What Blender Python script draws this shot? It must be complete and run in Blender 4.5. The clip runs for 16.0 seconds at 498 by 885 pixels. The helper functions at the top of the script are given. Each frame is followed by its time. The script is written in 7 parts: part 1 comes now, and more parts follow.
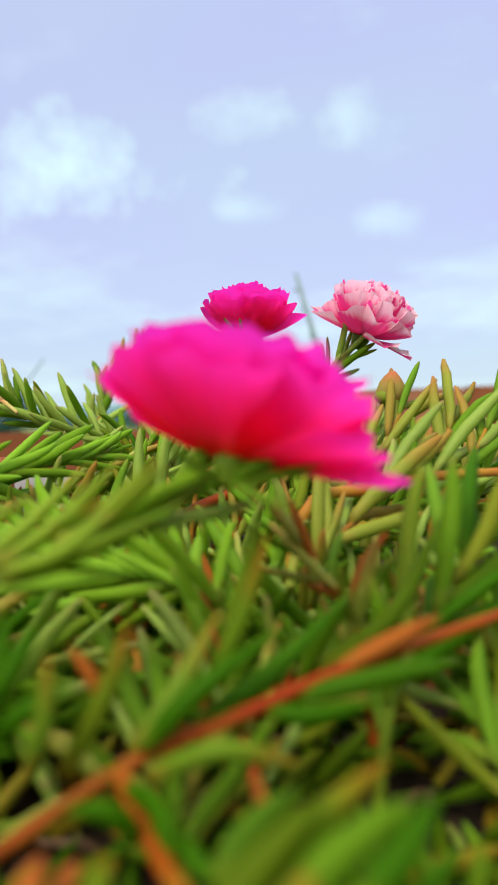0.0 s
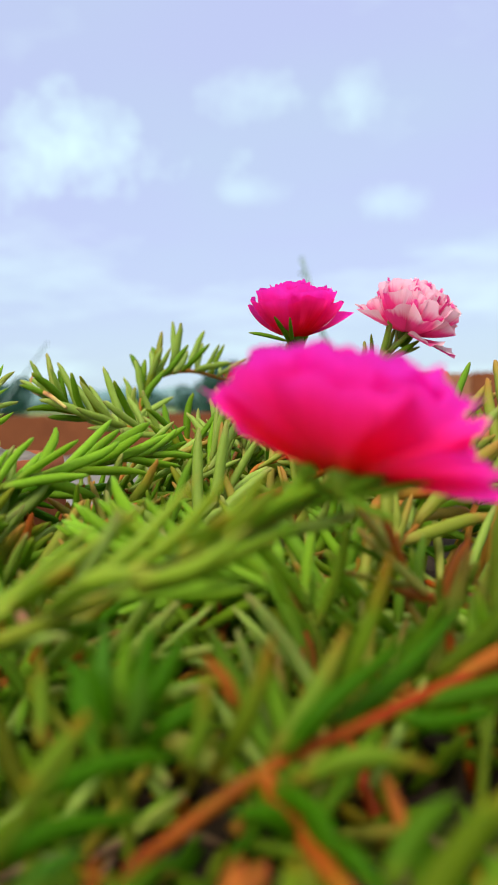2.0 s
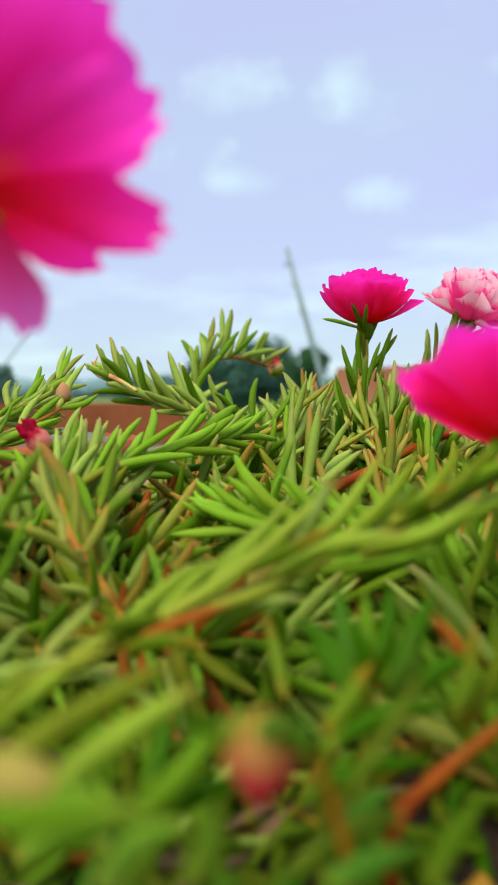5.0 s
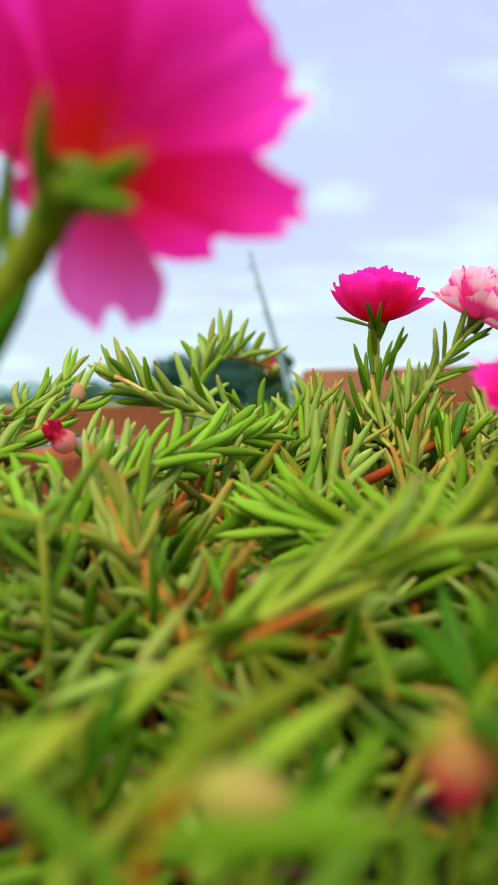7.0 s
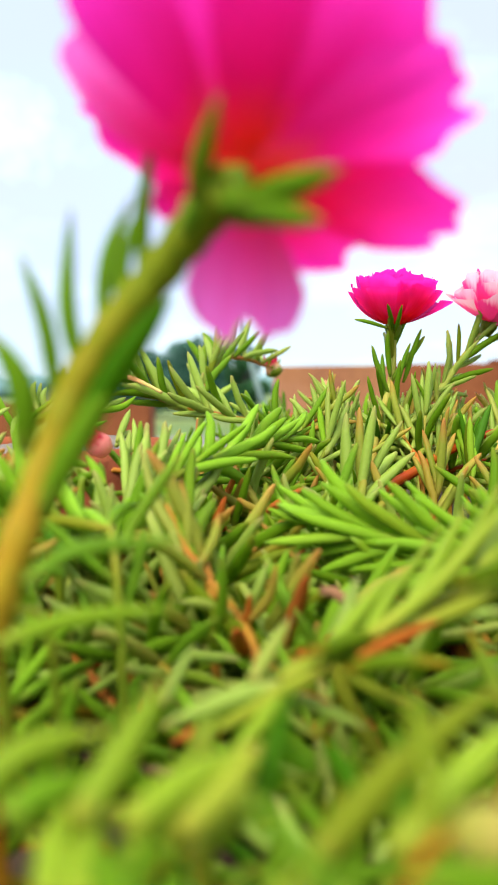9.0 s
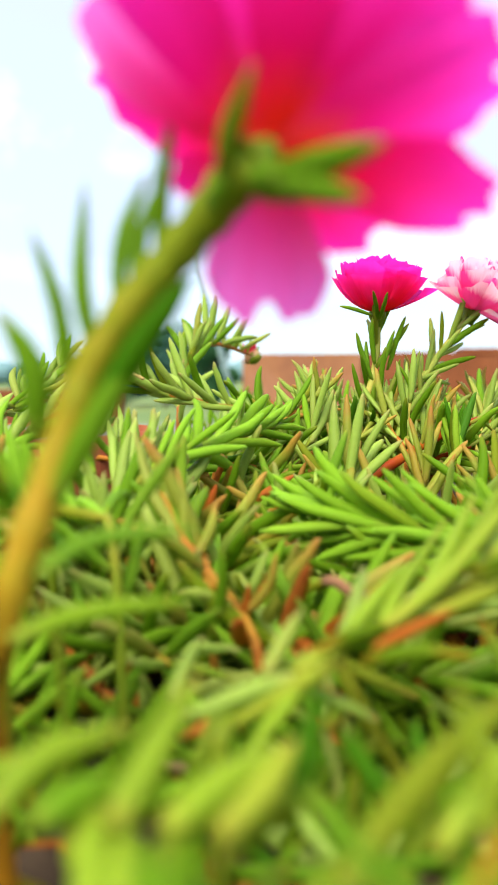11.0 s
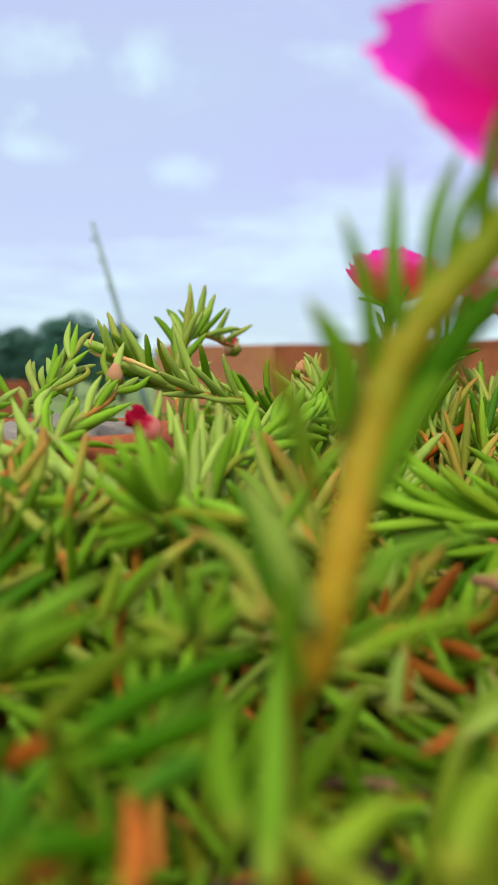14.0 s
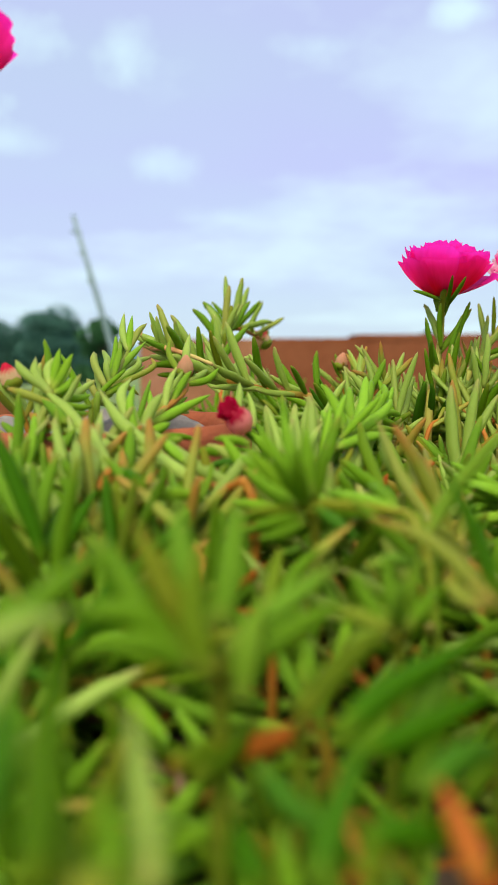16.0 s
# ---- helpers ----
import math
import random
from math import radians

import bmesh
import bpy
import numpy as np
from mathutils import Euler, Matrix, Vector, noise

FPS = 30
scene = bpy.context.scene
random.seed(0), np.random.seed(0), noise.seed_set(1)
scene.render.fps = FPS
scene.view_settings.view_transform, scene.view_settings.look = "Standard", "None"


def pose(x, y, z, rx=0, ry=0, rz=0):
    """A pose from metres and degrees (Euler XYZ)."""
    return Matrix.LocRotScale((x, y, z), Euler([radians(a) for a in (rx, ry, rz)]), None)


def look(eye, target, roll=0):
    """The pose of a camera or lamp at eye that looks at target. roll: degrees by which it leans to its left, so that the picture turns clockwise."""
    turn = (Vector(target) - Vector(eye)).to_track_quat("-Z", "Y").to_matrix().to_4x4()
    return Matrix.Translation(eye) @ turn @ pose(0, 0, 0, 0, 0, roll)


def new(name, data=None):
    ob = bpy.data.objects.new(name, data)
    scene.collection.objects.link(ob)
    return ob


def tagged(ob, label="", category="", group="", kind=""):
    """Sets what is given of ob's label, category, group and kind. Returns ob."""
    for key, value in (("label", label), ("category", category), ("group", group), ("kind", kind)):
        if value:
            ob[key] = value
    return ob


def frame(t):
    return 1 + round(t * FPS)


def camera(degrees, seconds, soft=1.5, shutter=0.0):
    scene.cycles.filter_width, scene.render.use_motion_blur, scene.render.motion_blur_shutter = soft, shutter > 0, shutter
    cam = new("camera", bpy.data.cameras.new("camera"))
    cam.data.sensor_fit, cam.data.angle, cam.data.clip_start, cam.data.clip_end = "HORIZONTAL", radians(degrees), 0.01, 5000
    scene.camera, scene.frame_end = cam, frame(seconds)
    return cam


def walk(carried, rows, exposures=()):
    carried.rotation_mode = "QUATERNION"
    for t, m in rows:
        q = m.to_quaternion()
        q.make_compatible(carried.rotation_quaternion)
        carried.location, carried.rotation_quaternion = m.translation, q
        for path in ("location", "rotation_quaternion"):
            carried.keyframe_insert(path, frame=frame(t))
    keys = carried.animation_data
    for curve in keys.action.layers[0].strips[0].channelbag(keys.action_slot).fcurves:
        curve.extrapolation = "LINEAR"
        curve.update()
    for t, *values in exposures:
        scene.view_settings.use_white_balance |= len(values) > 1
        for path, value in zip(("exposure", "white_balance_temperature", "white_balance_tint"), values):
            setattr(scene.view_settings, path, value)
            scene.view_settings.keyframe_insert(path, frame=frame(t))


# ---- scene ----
cam = camera(35.37, 16.0, soft=1.1)
PATH = [
    (0, (0.08960, 0.08038, 0.40073), (-0.22904, 2.05389, 0.33959), -1.527),
    (0.5, (0.08724, 0.07875, 0.40062), (-0.23531, 2.05112, 0.32524), -1.489),
    (1, (0.08428, 0.07740, 0.40137), (-0.24097, 2.04862, 0.30916), -1.120),
    (1.5, (0.08093, 0.07572, 0.40285), (-0.24259, 2.04701, 0.30632), -0.821),
    (2, (0.07536, 0.07364, 0.40562), (-0.25409, 2.04369, 0.30380), -1.200),
    (2.5, (0.06736, 0.06930, 0.40607), (-0.26557, 2.03833, 0.29610), -1.161),
    (3, (0.05989, 0.06599, 0.40316), (-0.26778, 2.03510, 0.27963), -0.635),
    (3.5, (0.05566, 0.06481, 0.40323), (-0.26916, 2.03421, 0.27691), -0.608),
    (4, (0.05282, 0.06420, 0.40287), (-0.25592, 2.03634, 0.27904), -0.462),
    (4.5, (0.04874, 0.06424, 0.40307), (-0.24549, 2.03856, 0.27862), -0.338),
    (5, (0.04444, 0.06350, 0.40393), (-0.24168, 2.03890, 0.27760), -0.518),
    (7.5, (0.02238, 0.06478, 0.40288), (-0.14653, 2.05405, 0.28343), -1.022),
    (8, (0.01811, 0.06409, 0.40368), (-0.12680, 2.05493, 0.27890), -1.090),
    (8.5, (0.01404, 0.06420, 0.40425), (-0.11994, 2.05591, 0.28124), -1.250),
    (9, (0.00896, 0.06515, 0.40519), (-0.10832, 2.05742, 0.27444), -0.672),
    (11.5, (-0.00046, 0.06984, 0.40490), (0.00676, 2.06292, 0.23882), -0.748),
    (12, (-0.00830, 0.07279, 0.40591), (0.05846, 2.06460, 0.23787), -0.923),
    (12.5, (-0.01575, 0.07269, 0.40679), (0.10138, 2.06194, 0.23600), -0.490),
    (13, (-0.02438, 0.07367, 0.40644), (0.12676, 2.06005, 0.22910), -0.295),
    (13.5, (-0.03101, 0.07545, 0.40597), (0.14651, 2.05912, 0.22287), -0.430),
    (14, (-0.03486, 0.07585, 0.40573), (0.16078, 2.05751, 0.21930), -0.522),
    (14.5, (-0.04053, 0.07669, 0.40540), (0.17036, 2.05684, 0.21962), -0.073),
    (15, (-0.04662, 0.07645, 0.40575), (0.16923, 2.05516, 0.21057), -0.416),
    (15.5, (-0.05341, 0.07742, 0.40580), (0.17771, 2.05383, 0.20490), -0.526),
    (16, (-0.06048, 0.07910, 0.40538), (0.18155, 2.05416, 0.20397), -0.471),
]
EXPOSURES = [(0, 0.0), (5.2, 0.0), (7.3, 0.20), (8.5, 0.42), (9, 0.56), (12, 0.66), (13, 0.35), (14, 0.0), (16, 0.0)]
walk(cam, [(t, look(eye, target, roll)) for t, eye, target, roll in PATH], EXPOSURES)
# brighter openings in the cloud deck: direction, half width and height, strength
CLOUDS = [
    ((-0.3550, 0.8850, 0.2990), 0.1850, 0.0740, 1.15),
    ((-0.2913, 0.9207, 0.2596), 0.0208, 0.0291, 0.30),
    ((-0.1623, 0.9521, 0.2593), 0.0457, 0.0200, 0.15),
    ((0.0096, 0.9724, 0.2332), 0.0499, 0.0283, 0.25),
    ((-0.0124, 0.9455, 0.3253), 0.0582, 0.0499, 0.15),
    ((-0.0236, 0.9419, 0.3352), 0.0499, 0.0624, 0.60),
    ((-0.1601, 0.9535, 0.2552), 0.0516, 0.0216, 0.32),
    ((0.0056, 0.9704, 0.2415), 0.0540, 0.0266, 0.42),
    ((0.1947, 0.9133, 0.3578), 0.0790, 0.0299, 0.48),
    ((-0.1570, 0.9170, 0.3668), 0.0915, 0.0499, 0.65),
    ((0.3489, 0.8563, 0.3809), 0.0499, 0.0233, 0.70),
]
# the lens is a small phone lens: a true aperture of about 3 mm, set on the middle of the plants
cam.data.dof.use_dof = True
cam.data.dof.focus_distance = 0.26
cam.data.dof.aperture_fstop = 21.0

# ---------------------------------------------------------------- sky and sun
SUN_UP, SUN_ROUND = radians(46), radians(200)
world = bpy.data.worlds.new("sky")
scene.world = world
world.use_nodes = True
W = world.node_tree
W.nodes.clear()


def wnode(kind, operation="", data_type=""):
    n = W.nodes.new(kind)
    if operation:
        n.operation = operation
    if data_type:
        n.data_type = data_type
    return n


def wmath(op, a, b=None):
    n = wnode("ShaderNodeMath", operation=op)
    for i, v in enumerate((a, b)):
        if v is None:
            continue
        if isinstance(v, (int, float)):
            n.inputs[i].default_value = v
        else:
            W.links.new(v, n.inputs[i])
    return n.outputs[0]


def wmix(fac, a, b):
    n = wnode("ShaderNodeMix", data_type="RGBA")
    for i, v in ((0, fac), (6, a), (7, b)):
        if isinstance(v, (int, float, tuple)):
            n.inputs[i].default_value = v
        else:
            W.links.new(v, n.inputs[i])
    return n.outputs[2]


way = wnode("ShaderNodeTexCoord").outputs["Generated"]
sky = wnode("ShaderNodeTexSky")
sky.sky_type, sky.sun_disc, sky.sun_elevation, sky.sun_rotation = "NISHITA", False, SUN_UP, SUN_ROUND
sky_dim = wnode("ShaderNodeVectorMath", operation="SCALE")
W.links.new(sky.outputs[0], sky_dim.inputs[0])
sky_dim.inputs["Scale"].default_value = 0.12
split = wnode("ShaderNodeSeparateXYZ")
W.links.new(way, split.inputs[0])
# a cloud deck: the direction is flattened on a high plane, so that clouds draw together towards the horizon
rise = wmath("ADD", wmath("MAXIMUM", split.outputs[2], 0.0), 0.16)
flat = wnode("ShaderNodeCombineXYZ")
W.links.new(wmath("DIVIDE", split.outputs[0], rise), flat.inputs[0])
W.links.new(wmath("DIVIDE", split.outputs[1], rise), flat.inputs[1])


def wnoise(scale, detail, rough, offset):
    m = wnode("ShaderNodeMapping")
    m.inputs["Location"].default_value = offset
    W.links.new(flat.outputs[0], m.inputs[0])
    n = wnode("ShaderNodeTexNoise")
    n.inputs["Scale"].default_value, n.inputs["Detail"].default_value, n.inputs["Roughness"].default_value = scale, detail, rough
    W.links.new(m.outputs[0], n.inputs["Vector"])
    return n


def wramp(value, stops):
    r = wnode("ShaderNodeValToRGB")
    els = r.color_ramp.elements
    els[0].position, els[0].color = stops[0][0], (*stops[0][1], 1)
    els[1].position, els[1].color = stops[-1][0], (*stops[-1][1], 1)
    for p, c in stops[1:-1]:
        els.new(p).color = (*c, 1)
    W.links.new(value, r.inputs[0])
    return r.outputs[0]


deck = wnoise(0.9, 6, 0.55, (3.1, 1.7, 0))
thin = wnoise(0.55, 3, 0.5, (9.3, 4.2, 2))
lavender, milk, pale = (0.57, 0.60, 0.96, 1), (0.57, 0.74, 0.88, 1), (0.75, 0.98, 1.0, 1)
tone = wmix(wramp(split.outputs[2], [(0.02, (1, 1, 1)), (0.20, (0, 0, 0))]), lavender, milk)
tone = wmix(wramp(thin.outputs[0], [(0.45, (0, 0, 0)), (0.70, (0.6, 0.6, 0.6))]), tone, milk)
tone = wmix(0.82, sky_dim.outputs[0], tone)
tone = wmix(wramp(deck.outputs[0], [(0.50, (0, 0, 0)), (0.66, (0.55, 0.55, 0.55))]), tone, pale)


def cloud(direction, wide, high, strength, base):
    """One brighter opening in the cloud deck, torn by noise."""
    d = Vector(direction).normalized()
    side = d.cross(Vector((0, 0, 1))).normalized()
    up = side.cross(d)
    torn = wnode("ShaderNodeTexNoise")
    torn.inputs["Scale"].default_value, torn.inputs["Detail"].default_value, torn.inputs["Roughness"].default_value = 8.0, 8.0, 0.58
    W.links.new(way, torn.inputs["Vector"])
    total = None
    for axis, size in ((side, wide), (up, high)):
        dot = wnode("ShaderNodeVectorMath", operation="DOT_PRODUCT")
        W.links.new(way, dot.inputs[0])
        dot.inputs[1].default_value = axis
        q = wmath("POWER", wmath("ABSOLUTE", wmath("DIVIDE", dot.outputs["Value"], size)), 2.0)
        total = q if total is None else wmath("ADD", total, q)
    edge = wmath("ADD", wmath("SQRT", total), wmath("MULTIPLY", wmath("SUBTRACT", torn.outputs[0], 0.5), 2.8))
    ahead = wnode("ShaderNodeVectorMath", operation="DOT_PRODUCT")
    W.links.new(way, ahead.inputs[0])
    ahead.inputs[1].default_value = d
    fac = wramp(edge, [(0.05, (strength,) * 3), (0.45, (strength * 0.55,) * 3), (0.9, (0, 0, 0))])
    fac = wmath("MULTIPLY", fac, wmath("GREATER_THAN", ahead.outputs["Value"], 0.0))
    return wmix(fac, base, (0.74, 1.0, 1.02, 1))


for at, wide, high, strength in CLOUDS:
    tone = cloud(at, wide, high, strength, tone)
sky_out = wnode("ShaderNodeBackground")
# a thin overcast, brighter overhead
up_there = wramp(split.outputs[2], [(0.48, (0, 0, 0)), (0.95, (1, 1, 1))])
tone = wmix(up_there, tone, (1.0, 0.96, 0.84, 1))
W.links.new(tone, sky_out.inputs[0])
W.links.new(wmath("ADD", 1.09, wmath("MULTIPLY", up_there, 1.2)), sky_out.inputs[1])
W.links.new(sky_out.outputs[0], wnode("ShaderNodeOutputWorld").inputs[0])

sun = new("sun", bpy.data.lights.new("sun", "SUN"))
sun.data.energy, sun.data.angle, sun.data.color = 3.4, radians(26), (1.0, 0.92, 0.74)
sun.matrix_world = look((0, 0, 0), (-math.sin(SUN_ROUND) * math.cos(SUN_UP), -math.cos(SUN_ROUND) * math.cos(SUN_UP), -math.sin(SUN_UP)))


# ---------------------------------------------------------------- materials
def material(name, build):
    m = bpy.data.materials.new(name)
    m.use_nodes = True
    nt = m.node_tree
    nt.nodes.clear()
    out = nt.nodes.new("ShaderNodeOutputMaterial")

    def node(kind, ins=None, operation="", data_type="", blend_type=""):
        n = nt.nodes.new(kind)
        if operation:
            n.operation = operation
        if data_type:
            n.data_type = data_type
        if blend_type:
            n.blend_type = blend_type
        for k, v in (ins or {}).items():
            if isinstance(v, bpy.types.NodeSocket):
                nt.links.new(v, n.inputs[k])
            else:
                n.inputs[k].default_value = v
        return n

    def ramp(value, *stops):
        r = node("ShaderNodeValToRGB")
        els = r.color_ramp.elements
        els[0].position, els[0].color = stops[0][0], (*stops[0][1], 1)
        els[1].position, els[1].color = stops[-1][0], (*stops[-1][1], 1)
        for p, c in stops[1:-1]:
            els.new(p).color = (*c, 1)
        nt.links.new(value, r.inputs[0])
        return r.outputs[0]

    def mix(fac, a, b, blend="MIX"):
        return node("ShaderNodeMix", {0: fac, 6: a if isinstance(a, bpy.types.NodeSocket) else (*a, 1),
                                      7: b if isinstance(b, bpy.types.NodeSocket) else (*b, 1)}, data_type="RGBA", blend_type=blend).outputs[2]

    def noise_of(scale, detail=4.0, rough=0.55, coords="Object"):
        c = node("ShaderNodeTexCoord").outputs[coords]
        return node("ShaderNodeTexNoise", {"Vector": c, "Scale": scale, "Detail": detail, "Roughness": rough}).outputs[0]

    def math_of(op, a, b=0.0):
        return node("ShaderNodeMath", {0: a, 1: b}, operation=op).outputs[0]

    nt.links.new(build(node, ramp, mix, noise_of, math_of), out.inputs[0])
    return m


def leafy(body, base, tip, tip_from, blush, wax=0.07):
    """A fleshy leaf, coloured along its own length; each leaf differs a little."""
    def build(node, ramp, mix, noise_of, math_of):
        uv = node("ShaderNodeSeparateXYZ", {0: node("ShaderNodeTexCoord").outputs["UV"]})
        rnd = math_of("FRACT", math_of("ADD", node("ShaderNodeObjectInfo").outputs["Random"], node("ShaderNodeNewGeometry").outputs["Random Per Island"]))
        spot = node("ShaderNodeCombineXYZ", {0: math_of("MULTIPLY", uv.outputs[0], 2.0), 1: math_of("MULTIPLY", uv.outputs[1], 7.0), 2: math_of("MULTIPLY", rnd, 60.0)}).outputs[0]
        grain = node("ShaderNodeTexNoise", {"Vector": spot, "Scale": 0.6, "Detail": 3.0}).outputs[0]
        fine = node("ShaderNodeTexNoise", {"Vector": spot, "Scale": 3.0, "Detail": 4.0}).outputs[0]
        along = math_of("ADD", uv.outputs[1], math_of("MULTIPLY", math_of("SUBTRACT", grain, 0.5), 0.25))
        c = ramp(along, (0.0, base), (0.22, body), (tip_from, body), (1.0, tip))
        lighter = ramp(rnd, (0.0, tuple(v * 0.66 for v in body)), (0.5, body), (1.0, tuple(min(1, v * 1.5 + 0.03) for v in body)))
        c = mix(0.42, c, lighter)
        rnd2 = math_of("FRACT", math_of("MULTIPLY", rnd, 17.31))
        c = mix(math_of("MULTIPLY", ramp(rnd2, (0.80, (0, 0, 0)), (1.0, (1, 1, 1))), blush), c, (0.50, 0.17, 0.03))
        c = mix(0.14, c, ramp(fine, (0.3, (0.3, 0.3, 0.3)), (0.7, (1, 1, 1))), "MULTIPLY")
        bump = node("ShaderNodeBump", {"Height": fine, "Strength": 0.14, "Distance": 0.0006}).outputs[0]
        p = node("ShaderNodeBsdfPrincipled", {"Base Color": c, "Roughness": 0.52, "Specular IOR Level": wax, "Normal": bump})
        t = node("ShaderNodeBsdfTranslucent", {"Color": mix(0.4, c, (0.34, 0.55, 0.006))})
        return node("ShaderNodeMixShader", {0: 0.36, 1: p.outputs[0], 2: t.outputs[0]}).outputs[0]
    return build


GREEN, FRESH, OLIVE = (0.128, 0.270, 0.008), (0.205, 0.400, 0.016), (0.275, 0.320, 0.028)
M_LEAF = material("green_fleshy_leaf", leafy(GREEN, (0.31, 0.34, 0.04), (0.27, 0.24, 0.03), 0.84, 0.25))
M_FRESH = material("fresh_green_leaf", leafy(FRESH, (0.42, 0.46, 0.07), (0.22, 0.42, 0.05), 0.9, 0.1))
M_OLIVE = material("red_tipped_leaf", leafy(OLIVE, (0.52, 0.33, 0.07), (0.58, 0.12, 0.04), 0.62, 0.45, 0.22))
M_RED = material("orange_red_leaf", leafy((0.42, 0.115, 0.014), (0.38, 0.19, 0.018), (0.33, 0.045, 0.010), 0.6, 0.2))
M_PALE = material("pale_waxy_leaf", leafy((0.300, 0.435, 0.058), (0.50, 0.48, 0.10), (0.40, 0.26, 0.10), 0.84, 0.24, 0.30))
M_LIME = material("yellow_green_leaf", leafy((0.235, 0.360, 0.014), (0.42, 0.38, 0.04), (0.46, 0.27, 0.06), 0.80, 0.25, 0.18))
M_REDTIP = material("green_leaf_tipped_orange", leafy((0.125, 0.215, 0.006), (0.34, 0.15, 0.012), (0.46, 0.085, 0.008), 0.58, 0.2))
# deep green leaf, its base darkened further to paint shade in the mat
M_DEEP_SHADED = material("deep_green_shaded_leaf", leafy((0.044, 0.150, 0.001), (0.17, 0.25, 0.010), (0.09, 0.20, 0.005), 0.85, 0.15, 0.06))


def stemmy(a, b, c):
    def build(node, ramp, mix, noise_of, math_of):
        col = ramp(noise_of(38.0, 3.0), (0.36, a), (0.52, b), (0.66, c))
        fine = noise_of(900.0, 3.0)
        bump = node("ShaderNodeBump", {"Height": fine, "Strength": 0.2, "Distance": 0.0004}).outputs[0]
        p = node("ShaderNodeBsdfPrincipled", {"Base Color": col, "Roughness": 0.5, "Specular IOR Level": 0.15, "Normal": bump})
        t = node("ShaderNodeBsdfTranslucent", {"Color": col})
        return node("ShaderNodeMixShader", {0: 0.15, 1: p.outputs[0], 2: t.outputs[0]}).outputs[0]
    return build


def stalky(node, ramp, mix, noise_of, math_of):
    """A stem flushed orange at its foot and green towards the blossom."""
    high = node("ShaderNodeSeparateXYZ", {0: node("ShaderNodeTexCoord").outputs["Object"]}).outputs[2]
    patch = noise_of(120.0, 4.0)
    f = math_of("ADD", math_of("MULTIPLY", high, 10.0), math_of("MULTIPLY", math_of("SUBTRACT", patch, 0.5), 0.5))
    col = ramp(f, (0.30, (0.40, 0.17, 0.010)), (0.50, (0.38, 0.26, 0.014)), (0.74, (0.21, 0.27, 0.012)))
    col = mix(0.3, col, ramp(noise_of(700.0, 3.0), (0.3, (0.5, 0.5, 0.5)), (0.7, (1, 1, 1))), "MULTIPLY")
    bump = node("ShaderNodeBump", {"Height": patch, "Strength": 0.3, "Distance": 0.0008}).outputs[0]
    p = node("ShaderNodeBsdfPrincipled", {"Base Color": col, "Roughness": 0.5, "Specular IOR Level": 0.12, "Normal": bump})
    t = node("ShaderNodeBsdfTranslucent", {"Color": col})
    return node("ShaderNodeMixShader", {0: 0.2, 1: p.outputs[0], 2: t.outputs[0]}).outputs[0]


M_STEM = material("flushed_stem", stemmy((0.42, 0.13, 0.018), (0.38, 0.20, 0.02), (0.27, 0.26, 0.025)))
M_STEM_RED = material("red_stem", stemmy((0.30, 0.032, 0.003), (0.31, 0.070, 0.004), (0.26, 0.13, 0.006)))
M_STALK = material("orange_green_stalk", stalky)
M_STEM_PALE = material("pale_green_stem", stemmy((0.46, 0.36, 0.07), (0.38, 0.42, 0.07), (0.28, 0.40, 0.05)))
M_PEACH = material("dry_peach_stem", stemmy((0.60, 0.25, 0.10), (0.62, 0.34, 0.12), (0.50, 0.40, 0.12)))
M_STEM_GREEN = material("green_stem", stemmy((0.20, 0.22, 0.014), (0.14, 0.22, 0.010), (0.10, 0.19, 0.008)))


def petally(heart, blade, rim, rim_from, streak, rim_to=1.0, thin=0.6, margin=0.0):
    """A thin petal, coloured from its heart to its rim, with fine veins."""
    def build(node, ramp, mix, noise_of, math_of):
        uv = node("ShaderNodeSeparateXYZ", {0: node("ShaderNodeTexCoord").outputs["UV"]})
        u, v = uv.outputs[1], uv.outputs[0]
        rnd = node("ShaderNodeObjectInfo").outputs["Random"]
        wave = noise_of(260.0, 4.0)
        veins = node("ShaderNodeTexNoise", {"Vector": node("ShaderNodeCombineXYZ", {0: math_of("MULTIPLY", v, 26.0), 1: math_of("MULTIPLY", u, 2.0), 2: math_of("MULTIPLY", rnd, 40.0)}).outputs[0],
                                            "Scale": 1.0, "Detail": 3.0}).outputs[0]
        along = math_of("ADD", u, math_of("MULTIPLY", math_of("SUBTRACT", veins, 0.5), streak))
        side = math_of("ABSOLUTE", math_of("SUBTRACT", v, 0.5))
        along = math_of("ADD", along, math_of("MULTIPLY", math_of("SUBTRACT", side, 0.2), streak + margin))
        c = ramp(along, (0.10, heart), (0.34, blade), (rim_from, blade), (rim_to, rim))
        c = mix(0.16, c, ramp(veins, (0.3, (0.62, 0.62, 0.62)), (0.7, (1, 1, 1))), "MULTIPLY")
        c = mix(math_of("MULTIPLY", rnd, 0.12), c, rim)
        bump = node("ShaderNodeBump", {"Height": math_of("ADD", veins, wave), "Strength": 0.16, "Distance": 0.0005}).outputs[0]
        p = node("ShaderNodeBsdfPrincipled", {"Base Color": c, "Roughness": 0.55, "Specular IOR Level": 0.2, "Normal": bump})
        t = node("ShaderNodeBsdfTranslucent", {"Color": c, "Normal": bump})
        return node("ShaderNodeMixShader", {0: thin, 1: p.outputs[0], 2: t.outputs[0]}).outputs[0]
    return build


